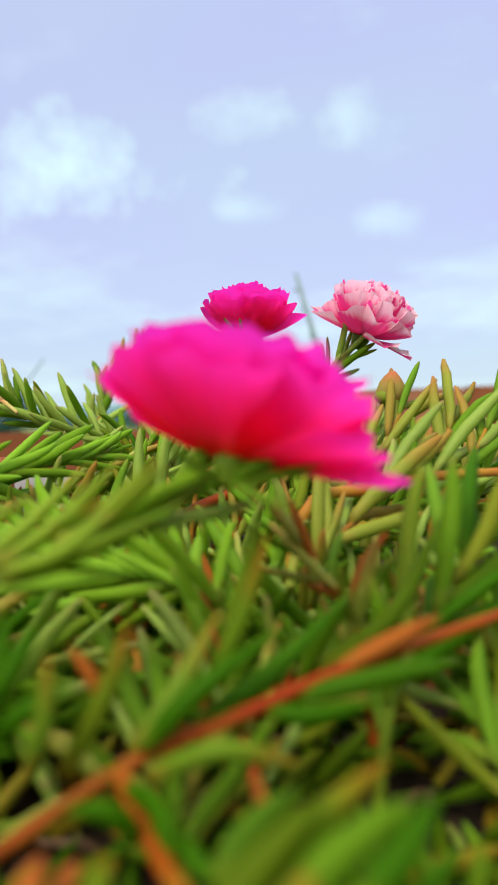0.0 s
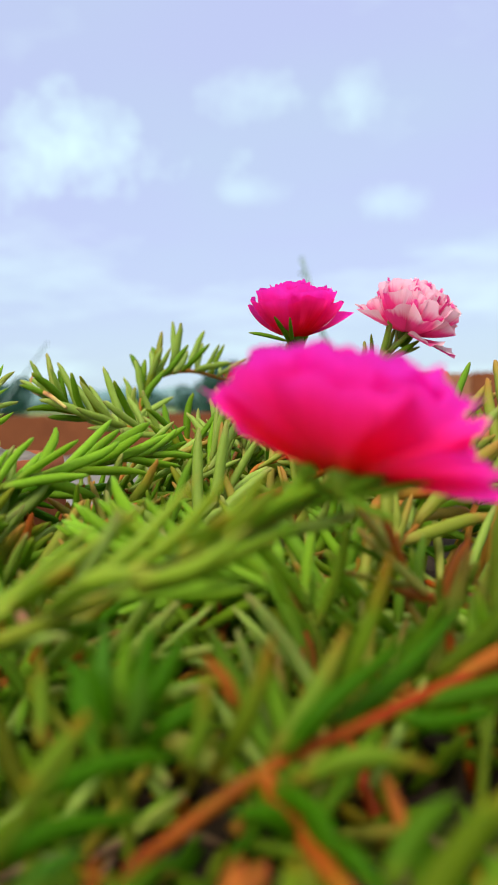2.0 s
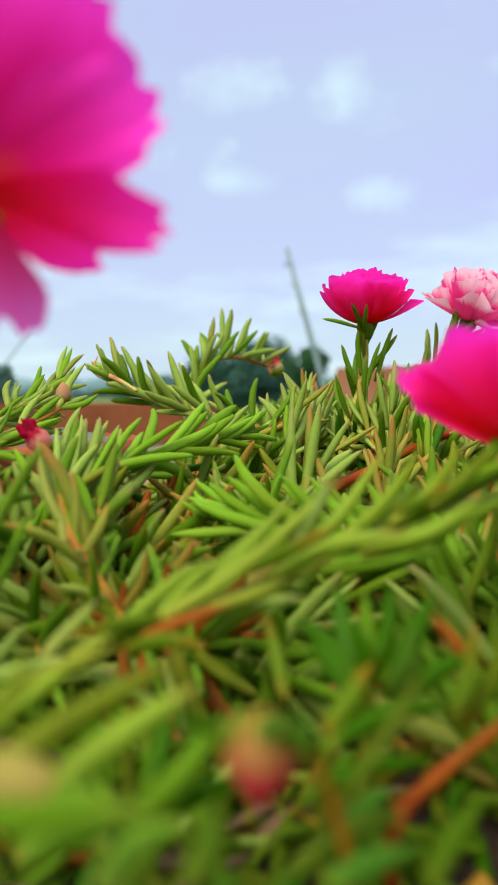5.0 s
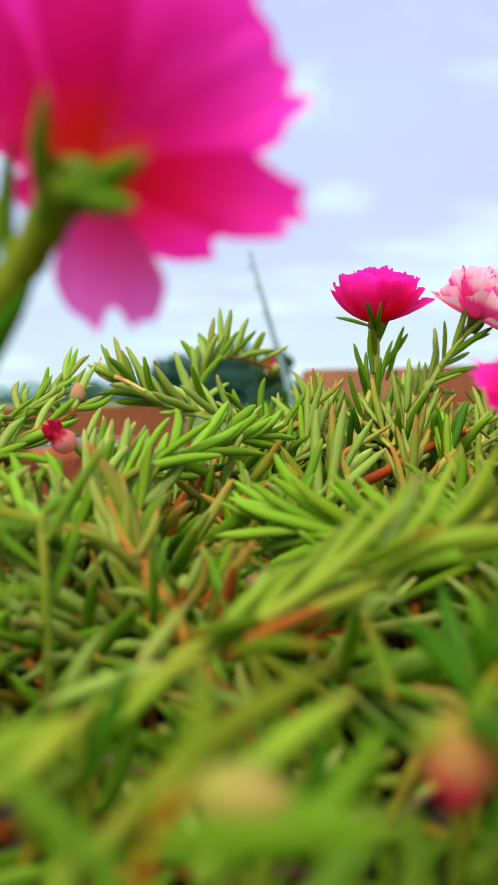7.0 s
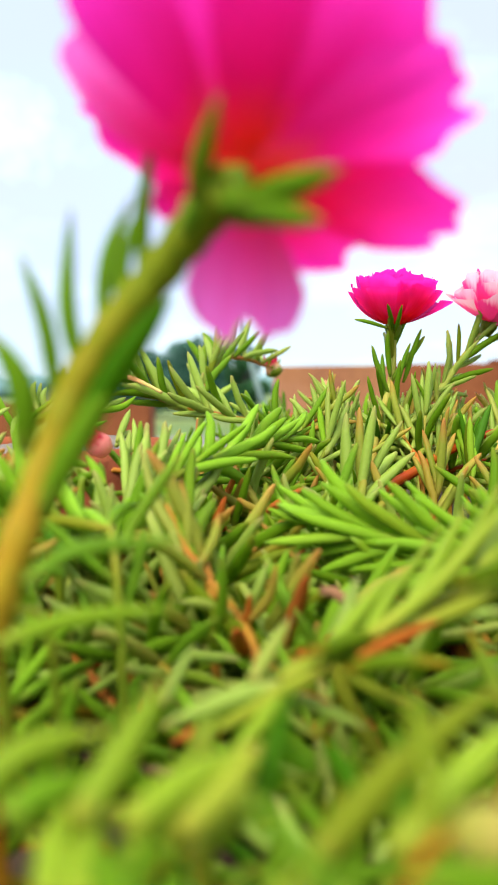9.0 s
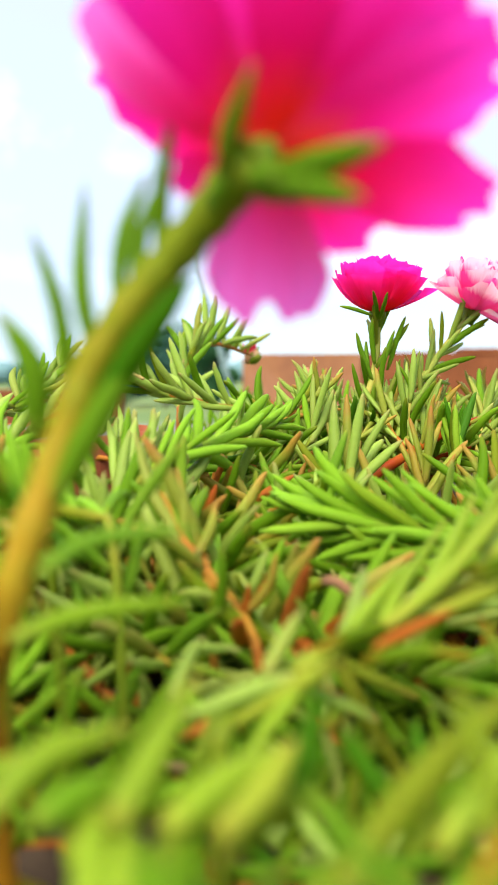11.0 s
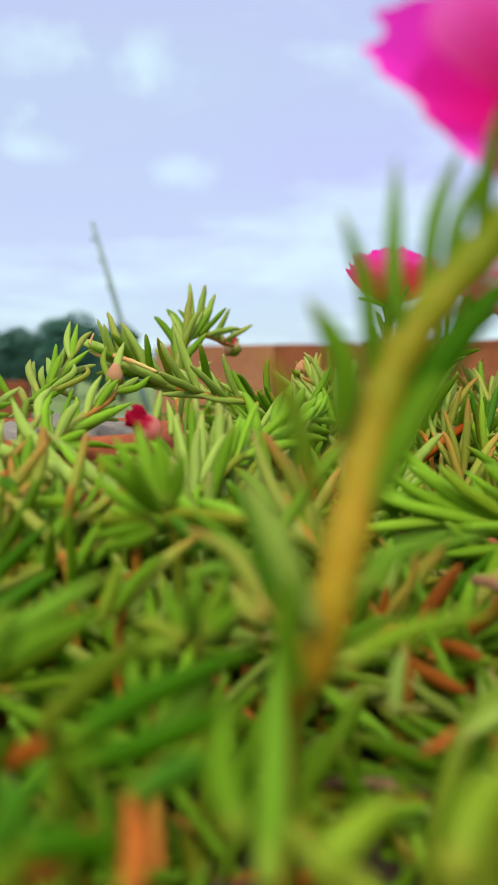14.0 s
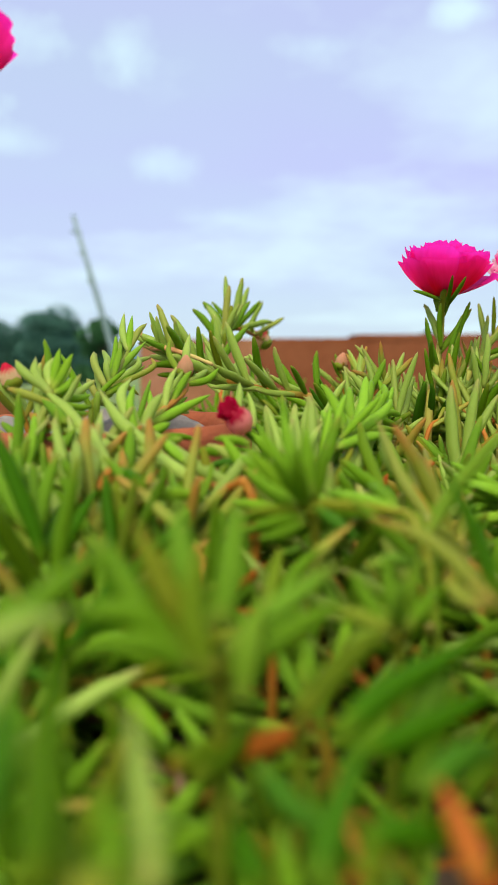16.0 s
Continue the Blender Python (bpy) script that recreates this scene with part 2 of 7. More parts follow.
M_PETAL = material("magenta_petal", petally((0.92, 0.03, 0.03), (0.99, 0.030, 0.38), (0.96, 0.040, 0.58), 0.42, 0.25, 0.92, 0.8))
M_PETAL_RED = material("crimson_magenta_petal", petally((0.94, 0.05, 0.01), (0.99, 0.024, 0.14), (0.97, 0.035, 0.50), 0.36, 0.25, 1.0, 0.8))
M_PETAL_BACK = material("red_magenta_petal", petally((0.92, 0.09, 0.01), (0.80, 0.012, 0.30), (0.88, 0.05, 0.58), 0.34, 0.30, 0.90, 0.8))
M_PETAL_PALE = material("pink_lilac_petal", petally((0.90, 0.03, 0.12), (0.84, 0.05, 0.34), (0.88, 0.17, 0.60), 0.38, 0.3, 0.9, 0.75))
M_PETAL_WHITE = material("white_petal_with_pink_flame", petally((0.84, 0.02, 0.14), (0.92, 0.040, 0.34), (0.96, 0.64, 0.75), 0.80, 0.22, 1.02, 0.40, 0.8))
M_BUD = material("pink_bud", petally((0.46, 0.42, 0.05), (0.66, 0.36, 0.10), (0.78, 0.015, 0.09), 0.46, 0.4, 0.8))
M_BUD_CREAM = material("cream_bud_with_red_tip", petally((0.66, 0.50, 0.16), (0.88, 0.70, 0.38), (0.70, 0.02, 0.07), 0.60, 0.3, 0.80))
M_BUD_DRY = material("withered_peach_bud", petally((0.46, 0.36, 0.10), (0.72, 0.44, 0.24), (0.74, 0.36, 0.22), 0.50, 0.5))
M_BUD_PALE = material("yellow_bud", petally((0.44, 0.46, 0.08), (0.56, 0.48, 0.12), (0.78, 0.22, 0.10), 0.60, 0.3))
M_SPENT = material("crimson_spent_petal", petally((0.90, 0.58, 0.36), (0.90, 0.36, 0.32), (0.50, 0.004, 0.045), 0.46, 0.4, 0.66))


def clay(base, dark, light, scale):
    def build(node, ramp, mix, noise_of, math_of):
        big, fine = noise_of(scale, 5.0, 0.6), noise_of(scale * 14, 4.0)
        c = ramp(big, (0.30, dark), (0.52, base), (0.74, light))
        c = mix(0.35, c, ramp(fine, (0.3, (0.45, 0.45, 0.45)), (0.7, (1, 1, 1))), "MULTIPLY")
        bump = node("ShaderNodeBump", {"Height": fine, "Strength": 0.5, "Distance": 0.025 / scale}).outputs[0]
        return node("ShaderNodeBsdfPrincipled", {"Base Color": c, "Roughness": 0.88, "Specular IOR Level": 0.2, "Normal": bump}).outputs[0]
    return build


M_CLAY = material("terracotta", clay((0.34, 0.095, 0.040), (0.24, 0.06, 0.028), (0.42, 0.16, 0.085), 18.0))
M_SOIL = material("dark_soil", clay((0.05, 0.032, 0.02), (0.02, 0.014, 0.01), (0.12, 0.08, 0.05), 60.0))
M_DRY = material("dry_grey_soil", clay((0.22, 0.20, 0.18), (0.15, 0.13, 0.12), (0.30, 0.28, 0.25), 60.0))
M_TWIG = material("dry_brown_twig", clay((0.27, 0.13, 0.06), (0.17, 0.08, 0.04), (0.38, 0.20, 0.10), 160.0))
# brown litter, toned down for the shade in the gaps between shoots
M_STRAW = material("dry_leaf_litter", clay((0.20, 0.12, 0.06), (0.10, 0.05, 0.03), (0.32, 0.22, 0.12), 220.0))
M_WALL = material("red_brown_wall", clay((0.20, 0.064, 0.022), (0.15, 0.046, 0.016), (0.26, 0.098, 0.038), 1.6))
# lighter copy of the wall colour, painting the wall's lit face
M_WALL_LIT = material("lit_orange_plaster", clay((0.30, 0.135, 0.060), (0.23, 0.095, 0.05), (0.36, 0.18, 0.11), 1.8))
M_FLOOR = material("grey_concrete", clay((0.20, 0.185, 0.17), (0.15, 0.14, 0.13), (0.26, 0.245, 0.23), 1.1))
M_FIELD = material("grass_field", clay((0.13, 0.20, 0.06), (0.09, 0.15, 0.05), (0.24, 0.24, 0.10), 0.05))
M_TREE = material("dark_tree_leaves", clay((0.042, 0.125, 0.092), (0.028, 0.085, 0.065), (0.065, 0.16, 0.11), 0.7))
M_TREE_GREEN = material("dark_green_tree_leaves", clay((0.030, 0.105, 0.035), (0.018, 0.070, 0.022), (0.05, 0.14, 0.05), 0.7))
# aerial haze is painted in: pale blue-green base instead of leaf green
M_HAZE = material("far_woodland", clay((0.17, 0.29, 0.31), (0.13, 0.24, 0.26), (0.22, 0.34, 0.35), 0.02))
M_BARK = material("bark", clay((0.12, 0.09, 0.07), (0.07, 0.05, 0.04), (0.2, 0.16, 0.12), 2.0))
M_METAL = material("weathered_pole", clay((0.21, 0.29, 0.30), (0.17, 0.24, 0.25), (0.25, 0.33, 0.34), 0.8))


# ---------------------------------------------------------------- mesh helpers
def mesh_from(name, bm, mat, smooth=True):
    me = bpy.data.meshes.new(name)
    bm.to_mesh(me)
    bm.free()
    me.materials.append(mat)
    if smooth:
        me.polygons.foreach_set("use_smooth", [True] * len(me.polygons))
    return me


def part(name, bm, mat, parent, label="", smooth=True):
    ob = new(name, bm if isinstance(bm, bpy.types.Mesh) else mesh_from(name, bm, mat, smooth))
    ob.parent = parent
    if label:
        tagged(ob, label)
    return ob


def tube(bm, line, radii, sides=7):
    """A round tube along a line of points, closed at both ends."""
    rings, side = [], None
    for i, p in enumerate(line):
        along = (line[min(i + 1, len(line) - 1)] - line[max(i - 1, 0)]).normalized()
        if side is None:
            side = along.orthogonal().normalized()
        side = (side - along * side.dot(along)).normalized()
        other = along.cross(side)
        rings.append([bm.verts.new(p + radii[i] * (math.cos(a) * side + math.sin(a) * other)) for a in (2 * math.pi * k / sides for k in range(sides))])
    for a, b in zip(rings, rings[1:]):
        for k in range(sides):
            bm.faces.new((a[k], a[(k + 1) % sides], b[(k + 1) % sides], b[k]))
    bm.faces.new(rings[0][::-1])
    bm.faces.new(rings[-1])


def lathe(bm, profile, sides):
    rings = [[bm.verts.new((r * math.cos(2 * math.pi * k / sides), r * math.sin(2 * math.pi * k / sides), z)) for k in range(sides)] for r, z in profile]
    for a, b in zip(rings, rings[1:]):
        for k in range(sides):
            bm.faces.new((a[k], a[(k + 1) % sides], b[(k + 1) % sides], b[k]))
    return rings


def box(bm, lo, hi, bevel=0.0):
    made = bmesh.ops.create_cube(bm, size=1)
    lo, hi = Vector(lo), Vector(hi)
    for v in made["verts"]:
        v.co = Vector([lo[i] + (v.co[i] + 0.5) * (hi[i] - lo[i]) for i in range(3)])
    if bevel:
        edges = list({e for v in made["verts"] for e in v.link_edges})
        bmesh.ops.bevel(bm, geom=edges, offset=bevel, segments=2, affect="EDGES")


def bow(points, n):
    """n points along a smooth line through the given ones."""
    ps = [Vector(p) for p in points]
    ps = [2 * ps[0] - ps[1]] + ps + [2 * ps[-1] - ps[-2]]
    out, spans = [], len(ps) - 3
    for i in range(n):
        s = i / (n - 1) * spans
        k = min(int(s), spans - 1)
        t = s - k
        a, b, c, d = ps[k:k + 4]
        out.append(0.5 * (2 * b + (c - a) * t + (2 * a - 5 * b + 4 * c - d) * t * t + (3 * b - a - 3 * c + d) * t * t * t))
    return out


# ---------------------------------------------------------------- leaves and shoots of the moss roses
def leaf_mesh(mat, seed, bend, blunt):
    """A fleshy needle leaf, 1 long along z."""
    rng = random.Random(seed)
    bm = bmesh.new()
    steps = (0.0, 0.10, 0.28, 0.5, 0.72, 0.88, 0.965, 1.0)
    widths = (0.42, 0.72, 0.95, 1.0, 0.92, 0.66, 0.34 + 0.2 * blunt, 0.06 + 0.1 * blunt)
    line = [Vector((bend * s * s + 0.012 * rng.uniform(-1, 1) * (0 < s < 1), 0.02 * math.sin(3 * s + seed), s)) for s in steps]
    tube(bm, line, [0.064 * w for w in widths], 7)
    uv = bm.loops.layers.uv.new("UVMap")
    for v in bm.verts:
        v.co.y *= 0.82
    for f in bm.faces:
        for loop in f.loops:
            loop[uv].uv = (math.atan2(loop.vert.co.y, loop.vert.co.x - bend * loop.vert.co.z ** 2) / 6.2832 + 0.5, loop.vert.co.z)
    return mesh_from("leaf", bm, mat)


def leaf_set(mat, seed):
    return [leaf_mesh(mat, seed + i, b, t) for i, (b, t) in enumerate(((0.05, 0.2), (0.16, 0.5), (-0.10, 0.1), (0.24, 0.3)))]


LEAVES = {"green": leaf_set(M_LEAF, 1), "fresh": leaf_set(M_FRESH, 11), "olive": leaf_set(M_OLIVE, 21), "deep": leaf_set(M_DEEP_SHADED, 31), "red": leaf_set(M_RED, 41), "pale": leaf_set(M_PALE, 51), "redtip": leaf_set(M_REDTIP, 61), "lime": leaf_set(M_LIME, 71)}
STEMS = {"flushed": M_STEM, "red": M_STEM_RED, "green": M_STEM_GREEN, "stalk": M_STALK, "pale": M_STEM_PALE, "peach": M_PEACH}


HEAP = {kind: [] for kind in LEAVES}
HEAP_STEMS = bmesh.new()


def heap_leaf(base, direction, length, kind, rng, thick):
    turn = direction.normalized().to_track_quat("Z", "Y").to_matrix().to_4x4() @ Matrix.Rotation(rng.uniform(0, 6.28), 4, "Z")
    HEAP[kind].append((rng.choice(LEAVES[kind]), Matrix.Translation(base) @ turn @ Matrix.Diagonal((length * thick, length * thick, length, 1))))


def heap_mesh(kind, name, label):
    """All the heaped leaves of one kind as one mesh."""
    verts, faces, uvs, n = [], [], [], 0
    for me, m in HEAP[kind]:
        co = np.empty(len(me.vertices) * 3)
        me.vertices.foreach_get("co", co)
        a = np.array(m)
        verts.append(co.reshape(-1, 3) @ a[:3, :3].T + a[:3, 3])
        faces += [[v + n for v in p.vertices] for p in me.polygons]
        uv = np.empty(len(me.loops) * 2)
        me.uv_layers[0].data.foreach_get("uv", uv)
        uvs.append(uv)
        n += len(me.vertices)
    me = bpy.data.meshes.new(name)
    me.from_pydata(np.concatenate(verts).tolist(), [], faces)
    me.uv_layers.new(name="UVMap").data.foreach_set("uv", np.concatenate(uvs))
    me.materials.append(LEAVES[kind][0].materials[0])
    me.polygons.foreach_set("use_smooth", [True] * len(me.polygons))
    tagged(new(name, me), label, "leaves", kind="stuff")


def put_leaf(parent, origin, base, direction, length, kind, rng, thick=1.0, name="leaf", straight=False):
    ob = new(name, rng.choice(LEAVES[kind][::2] if straight else LEAVES[kind]))
    ob.parent = parent
    z = direction.normalized()
    turn = z.to_track_quat("Z", "Y").to_matrix().to_4x4() @ Matrix.Rotation(rng.uniform(0, 6.28), 4, "Z")
    ob.matrix_basis = Matrix.Translation(base - origin) @ turn @ Matrix.Diagonal((length * thick, length * thick, length, 1))
    return ob


SHOOT_LABELS = {"g": "creeping moss rose shoot with fleshy green needle leaves", "f": "young moss rose shoot with bright green needle leaves",
                "o": "moss rose shoot with olive leaves tipped red", "d": "moss rose shoot with deep green needle leaves darkened for shade", "r": "moss rose shoot with sunburnt orange-red leaves", "p": "moss rose shoot with pale waxy green needle leaves"}


def shoot(points, leaves=20, size=0.021, first=0.3, spread=(62, 18), kinds="gggfo", stem="flushed", radius=0.0013, seed=0, label="", thick=1.0, lift=0.0, flare=-0.5, heaped=False, last=1.0):
    """A moss rose shoot along a line: a bare lower stem, then needle leaves in a spiral that close to a tuft at its tip."""
    rng = random.Random(seed * 7919 + 13)
    names = {"g": "green", "f": "fresh", "o": "olive", "d": "deep", "r": "red", "p": "pale"}
    line = bow(points, 22)
    origin = line[0].copy()
    radii = [radius * (1.1 + flare * i / 21) * (0.4 if i == 21 else 1.0) for i in range(22)]
    plant = None
    if heaped:
        tube(HEAP_STEMS, line[::3], radii[::3], 5)
    else:
        plant = new("moss_rose_shoot")
        plant.location = origin
        tagged(plant, label or SHOOT_LABELS[kinds[0]], "plant", "moss rose shoots")
        bm = bmesh.new()
        tube(bm, [p - origin for p in line], radii, 7)
        part("stem", bm, STEMS[stem], plant)
    turn = rng.uniform(0, 6.28)
    for i in range(leaves):
        f = (i + 0.5) / leaves
        s = first + (last - first) * (f ** 0.85)
        k = min(int(s * 21), 20)
        base = line[k].lerp(line[k + 1], s * 21 - k)
        along = (line[k + 1] - line[k]).normalized()
        turn += 2.399
        side = along.orthogonal().normalized()
        radial = math.cos(turn) * side + math.sin(turn) * along.cross(side)
        a = radians(spread[0] + (spread[1] - spread[0]) * f + rng.uniform(-9, 9))
        d = along * math.cos(a) + radial * math.sin(a) + Vector((0, 0, lift))
        grow = (0.75 + 0.5 * math.sin(math.pi * min(1, 0.15 + f * 0.75))) * rng.uniform(0.8, 1.12) * (0.72 if f > 0.9 else 1.0)
        kind = names[rng.choice(kinds)]
        if heaped:
            heap_leaf(base, d, size * grow * 0.9, kind, rng, thick)
        else:
            put_leaf(plant, origin, base, d, size * grow * 0.9, kind, rng, thick)
    return plant


# ---------------------------------------------------------------- flowers
def petal_mesh(mat, length, width, cup, curl, ruffle, notch, seed, n=18):
    """One thin petal: narrow at its heart, broad and ruffled at its rim, y along it and z up."""
    rng = random.Random(seed)
    ph = [rng.uniform(0, 6.28) for _ in range(4)]
    bm = bmesh.new()
    uv = bm.loops.layers.uv.new("UVMap")
    grid, where = [], {}
    for i in range(n + 1):
        u = i / n
        row = []
        for j in range(n + 1):
            v = 2 * j / n - 1
            rim = 0.64 + 0.36 * math.sqrt(1 - 0.95 * v * v) - notch * math.exp(-(v / 0.2) ** 2) + 0.030 * math.sin(6 * v + ph[0]) + 0.032 * math.sin(11 * v + ph[1]) + 0.012 * math.sin(19 * v + ph[2])
            x = width / 2 * v * (u ** 0.62) * (1 - 0.14 * u ** 4)
            y = length * u * (1 + (rim - 1) * u)
            z = curl * length * u * u + cup * width * (v * v) * (u ** 0.8) + ruffle * width * u ** 3 * (math.sin(5 * v + ph[2]) + 0.5 * math.sin(11 * v + ph[3]))
            p = bm.verts.new((x, y, z))
            where[p] = (j / n, u)
            row.append(p)
        grid.append(row)
    for a, b in zip(grid, grid[1:]):
        for j in range(n):
            f = bm.faces.new((a[j], a[j + 1], b[j + 1], b[j]))
            for loop in f.loops:
                loop[uv].uv = where[loop.vert]
    return mesh_from("petal", bm, mat)


def flower(plant, at, axis, right, rings, seed, label, calyx=0.0032, sepals=5, sepal_size=0.013, extra=()):
    """A blossom as a part of its shoot: a green cup that carries the petals (its sub-parts), ring by ring, and pointed sepals below.
    A ring: count, elevation in degrees, length, width, cup, curl, ruffle, material, turn. extra: single petals, azimuth first."""
    rng = random.Random(seed)
    z = Vector(axis).normalized()
    x = (Vector(right) - z * Vector(right).dot(z)).normalized()
    m = Matrix((x, z.cross(x), z)).transposed().to_4x4()
    m.translation = Vector(at) - plant.location
    bm = bmesh.new()
    profile = [(0.05, -1.5), (0.60, -1.45), (0.72, -0.9), (0.95, -0.3), (1.0, 0.0), (0.8, 0.6), (0.1, 0.8)]
    lathe(bm, [(r * calyx, h * calyx) for r, h in profile], 12)
    cup = part("flower", bm, M_STEM_GREEN, plant, label)
    cup.matrix_basis = m

    def place(az, el, mesh, out=0.5):
        ob = part("petal", mesh, None, cup)
        ob.matrix_basis = Matrix.Rotation(radians(az) - math.pi / 2, 4, "Z") @ Matrix.Translation((0, calyx * out, calyx * 0.25)) @ Matrix.Rotation(radians(el), 4, "X") @ Matrix.Rotation(rng.uniform(-0.12, 0.12), 4, "Y")

    for k, (count, el, length, width, c, curl, ruffle, mat, turn) in enumerate(rings):
        meshes = [petal_mesh(mat, length * rng.uniform(0.92, 1.06), width * rng.uniform(0.92, 1.08), c, curl, ruffle, rng.uniform(0.01, 0.07), seed * 100 + k * 10 + q) for q in range(4)]
        for i in range(count):
            place(turn + 360 * i / count + rng.uniform(-7, 7), el + rng.uniform(-6, 6), meshes[i % 4], 0.7 - 0.12 * k)
    for az, el, length, width, c, curl, ruffle, mat, *point in extra:
        place(az, el, petal_mesh(mat, length, width, c, curl, ruffle, *(point or (0.08,)), seed * 100 + int(az)), 0.8)
    for i in range(sepals):
        a = 2 * math.pi * (i + rng.uniform(-0.2, 0.2)) / sepals
        out = Vector((math.cos(a), math.sin(a), 0))
        d = out * 0.95 + Vector((0, 0, rng.uniform(-0.05, 0.55)))
        put_leaf(cup, Vector((0, 0, 0)), out * calyx * 0.5 + Vector((0, 0, -calyx * 1.2)), d, sepal_size * rng.uniform(0.8, 1.1), "green", rng, 1.0, "sepal")
    return cup


def bud(plant, at, axis, size, mat, seed, label, slim=1.0, crumple=0, sepals=2):
    """A closed bud: wrapped petals in a pointed egg, two sepals round it."""
    rng = random.Random(seed)
    m = Vector(axis).normalized().to_track_quat("Z", "Y").to_matrix().to_4x4()
    m.translation = Vector(at) - plant.location
    bm = bmesh.new()
    uv = bm.loops.layers.uv.new("UVMap")
    prof = [(0.10, 0.0), (0.28, 0.08), (0.38, 0.26), (0.41, 0.45), (0.35, 0.66), (0.21, 0.86), (0.07, 1.0)]
    rings = lathe(bm, [(r * size * slim, h * size) for r, h in prof], 14)
    for h, ring in enumerate(rings):
        for k, v in enumerate(ring):
            twist = 1 + 0.09 * math.sin(5 * (2 * math.pi * k / 14) + 2.5 * prof[h][1])
            v.co.x *= twist
            v.co.y *= twist
    bm.faces.new(rings[-1])
    bm.verts.index_update()
    for f in bm.faces:
        for loop in f.loops:
            loop[uv].uv = (0.5 + loop.vert.co.x / size, loop.vert.co.z / size)
    ob = part("bud", bm, mat, plant, label)
    ob.matrix_basis = m
    for i in range(crumple):
        petal = part("petal", petal_mesh(mat, size * rng.uniform(0.85, 1.25), size * 0.75, 0.25, 0.05, 0.12, 0.1, seed * 10 + i), None, ob)
        petal.matrix_basis = Matrix.Rotation(2.399 * i, 4, "Z") @ Matrix.Translation((0, size * 0.12, size * 0.2)) @ Matrix.Rotation(radians(rng.uniform(62, 84)), 4, "X")
    for i in range(sepals):
        bm = bmesh.new()
        n = 6
        rows = []
        for a in range(n + 1):
            s = a / n
            r = size * slim * (0.10 + 0.38 * math.sin(math.pi * min(1, s * 0.9 + 0.08)))
            half = 1.15 * math.sin(math.pi * (0.25 + 0.75 * s)) * (1 - s * 0.3)
            rows.append([bm.verts.new((r * math.cos(t), r * math.sin(t), size * 0.62 * s)) for t in (math.pi * i + half * (q / 3 - 1) for q in range(7))])
        for a, b in zip(rows, rows[1:]):
            for q in range(6):
                bm.faces.new((a[q], a[q + 1], b[q + 1], b[q]))
        part("sepal", bm, M_STEM_GREEN, ob)
    return ob


# ---------------------------------------------------------------- the setting: field, terrace, walls, distance
def ground_sheet():
    bm = bmesh.new()
    n = 24
    rows = []
    for i in range(n + 1):
        a = (2 * i / n - 1)
        row = []
        for j in range(n + 1):
            b = (2 * j / n - 1)
            x, y = 2500 * a * abs(a) ** 1.5, 2500 * b * abs(b) ** 1.5
            row.append(bm.verts.new((x, y, -2.8 + 0.5 * noise.noise((x / 60, y / 60, 0)) * min(1, math.hypot(x, y) / 60))))
        rows.append(row)
    for a, b in zip(rows, rows[1:]):
        for j in range(n):
            bm.faces.new((a[j], b[j], b[j + 1], a[j + 1]))
    tagged(new("ground", mesh_from("ground", bm, M_FIELD)), "dry green field stretching away to the horizon", "ground", kind="structure")


def slab():
    bm = bmesh.new()
    box(bm, (-6, -4, -2.9), (9, 7.2, 0.0), 0.02)
    tagged(new("terrace", mesh_from("terrace", bm, M_FLOOR, False)), "grey concrete terrace on which the flower pots stand", "floor", kind="structure")


def wall(name, lo, hi, mat, label, steps=()):
    bm = bmesh.new()
    box(bm, lo, hi, 0.015)
    for a, b in steps:
        box(bm, a, b, 0.012)
    tagged(new(name, mesh_from(name, bm, mat, False)), label, "wall", kind="structure")


ground_sheet()
slab()
wall("wall_east", (0.75, 6.0, 0.0), (8.0, 6.25, 0.595), M_WALL, "low red-brown plastered parapet wall on the terrace", [((1.5, 5.99, 0.565), (8.0, 6.26, 0.622))])
# the brightness of this lit end comes from its paler material
wall("wall_end", (-0.15, 6.0, 0.0), (0.747, 6.2, 0.59), M_WALL_LIT, "pale orange end of the parapet wall, coloured as lit")
wall("wall_west", (-4.2, 6.0, 0.0), (-1.1, 6.25, 0.335), M_WALL, "low red brick kerb along the terrace edge")


def far_woods(name, dist, a0, a1, high, seed, mat):
    """A far strip of woodland: lumpy tree heads standing side by side."""
    rng = random.Random(seed)
    bm = bmesh.new()
    a = a0
    while a < a1:
        r = high * rng.uniform(0.35, 0.6)
        x, y = dist * math.sin(a), dist * math.cos(a)
        made = bmesh.ops.create_icosphere(bm, subdivisions=2, radius=1)
        for v in made["verts"]:
            k = 1 + 0.35 * noise.noise(v.co * 2.1 + Vector((a * 40, 0, 0)))
            v.co = Vector((x + v.co.x * r * 1.7 * k, y + v.co.y * r * k, -2.8 + r * 0.9 + v.co.z * r * k))
        a += 1.2 * r / dist
    tagged(new(name, mesh_from(name, bm, mat)), "woodland along the horizon, coloured pale blue-green for haze", "woodland", kind="stuff")


# the distance haze of this strip lies in its material colour
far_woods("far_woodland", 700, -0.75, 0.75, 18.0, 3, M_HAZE)


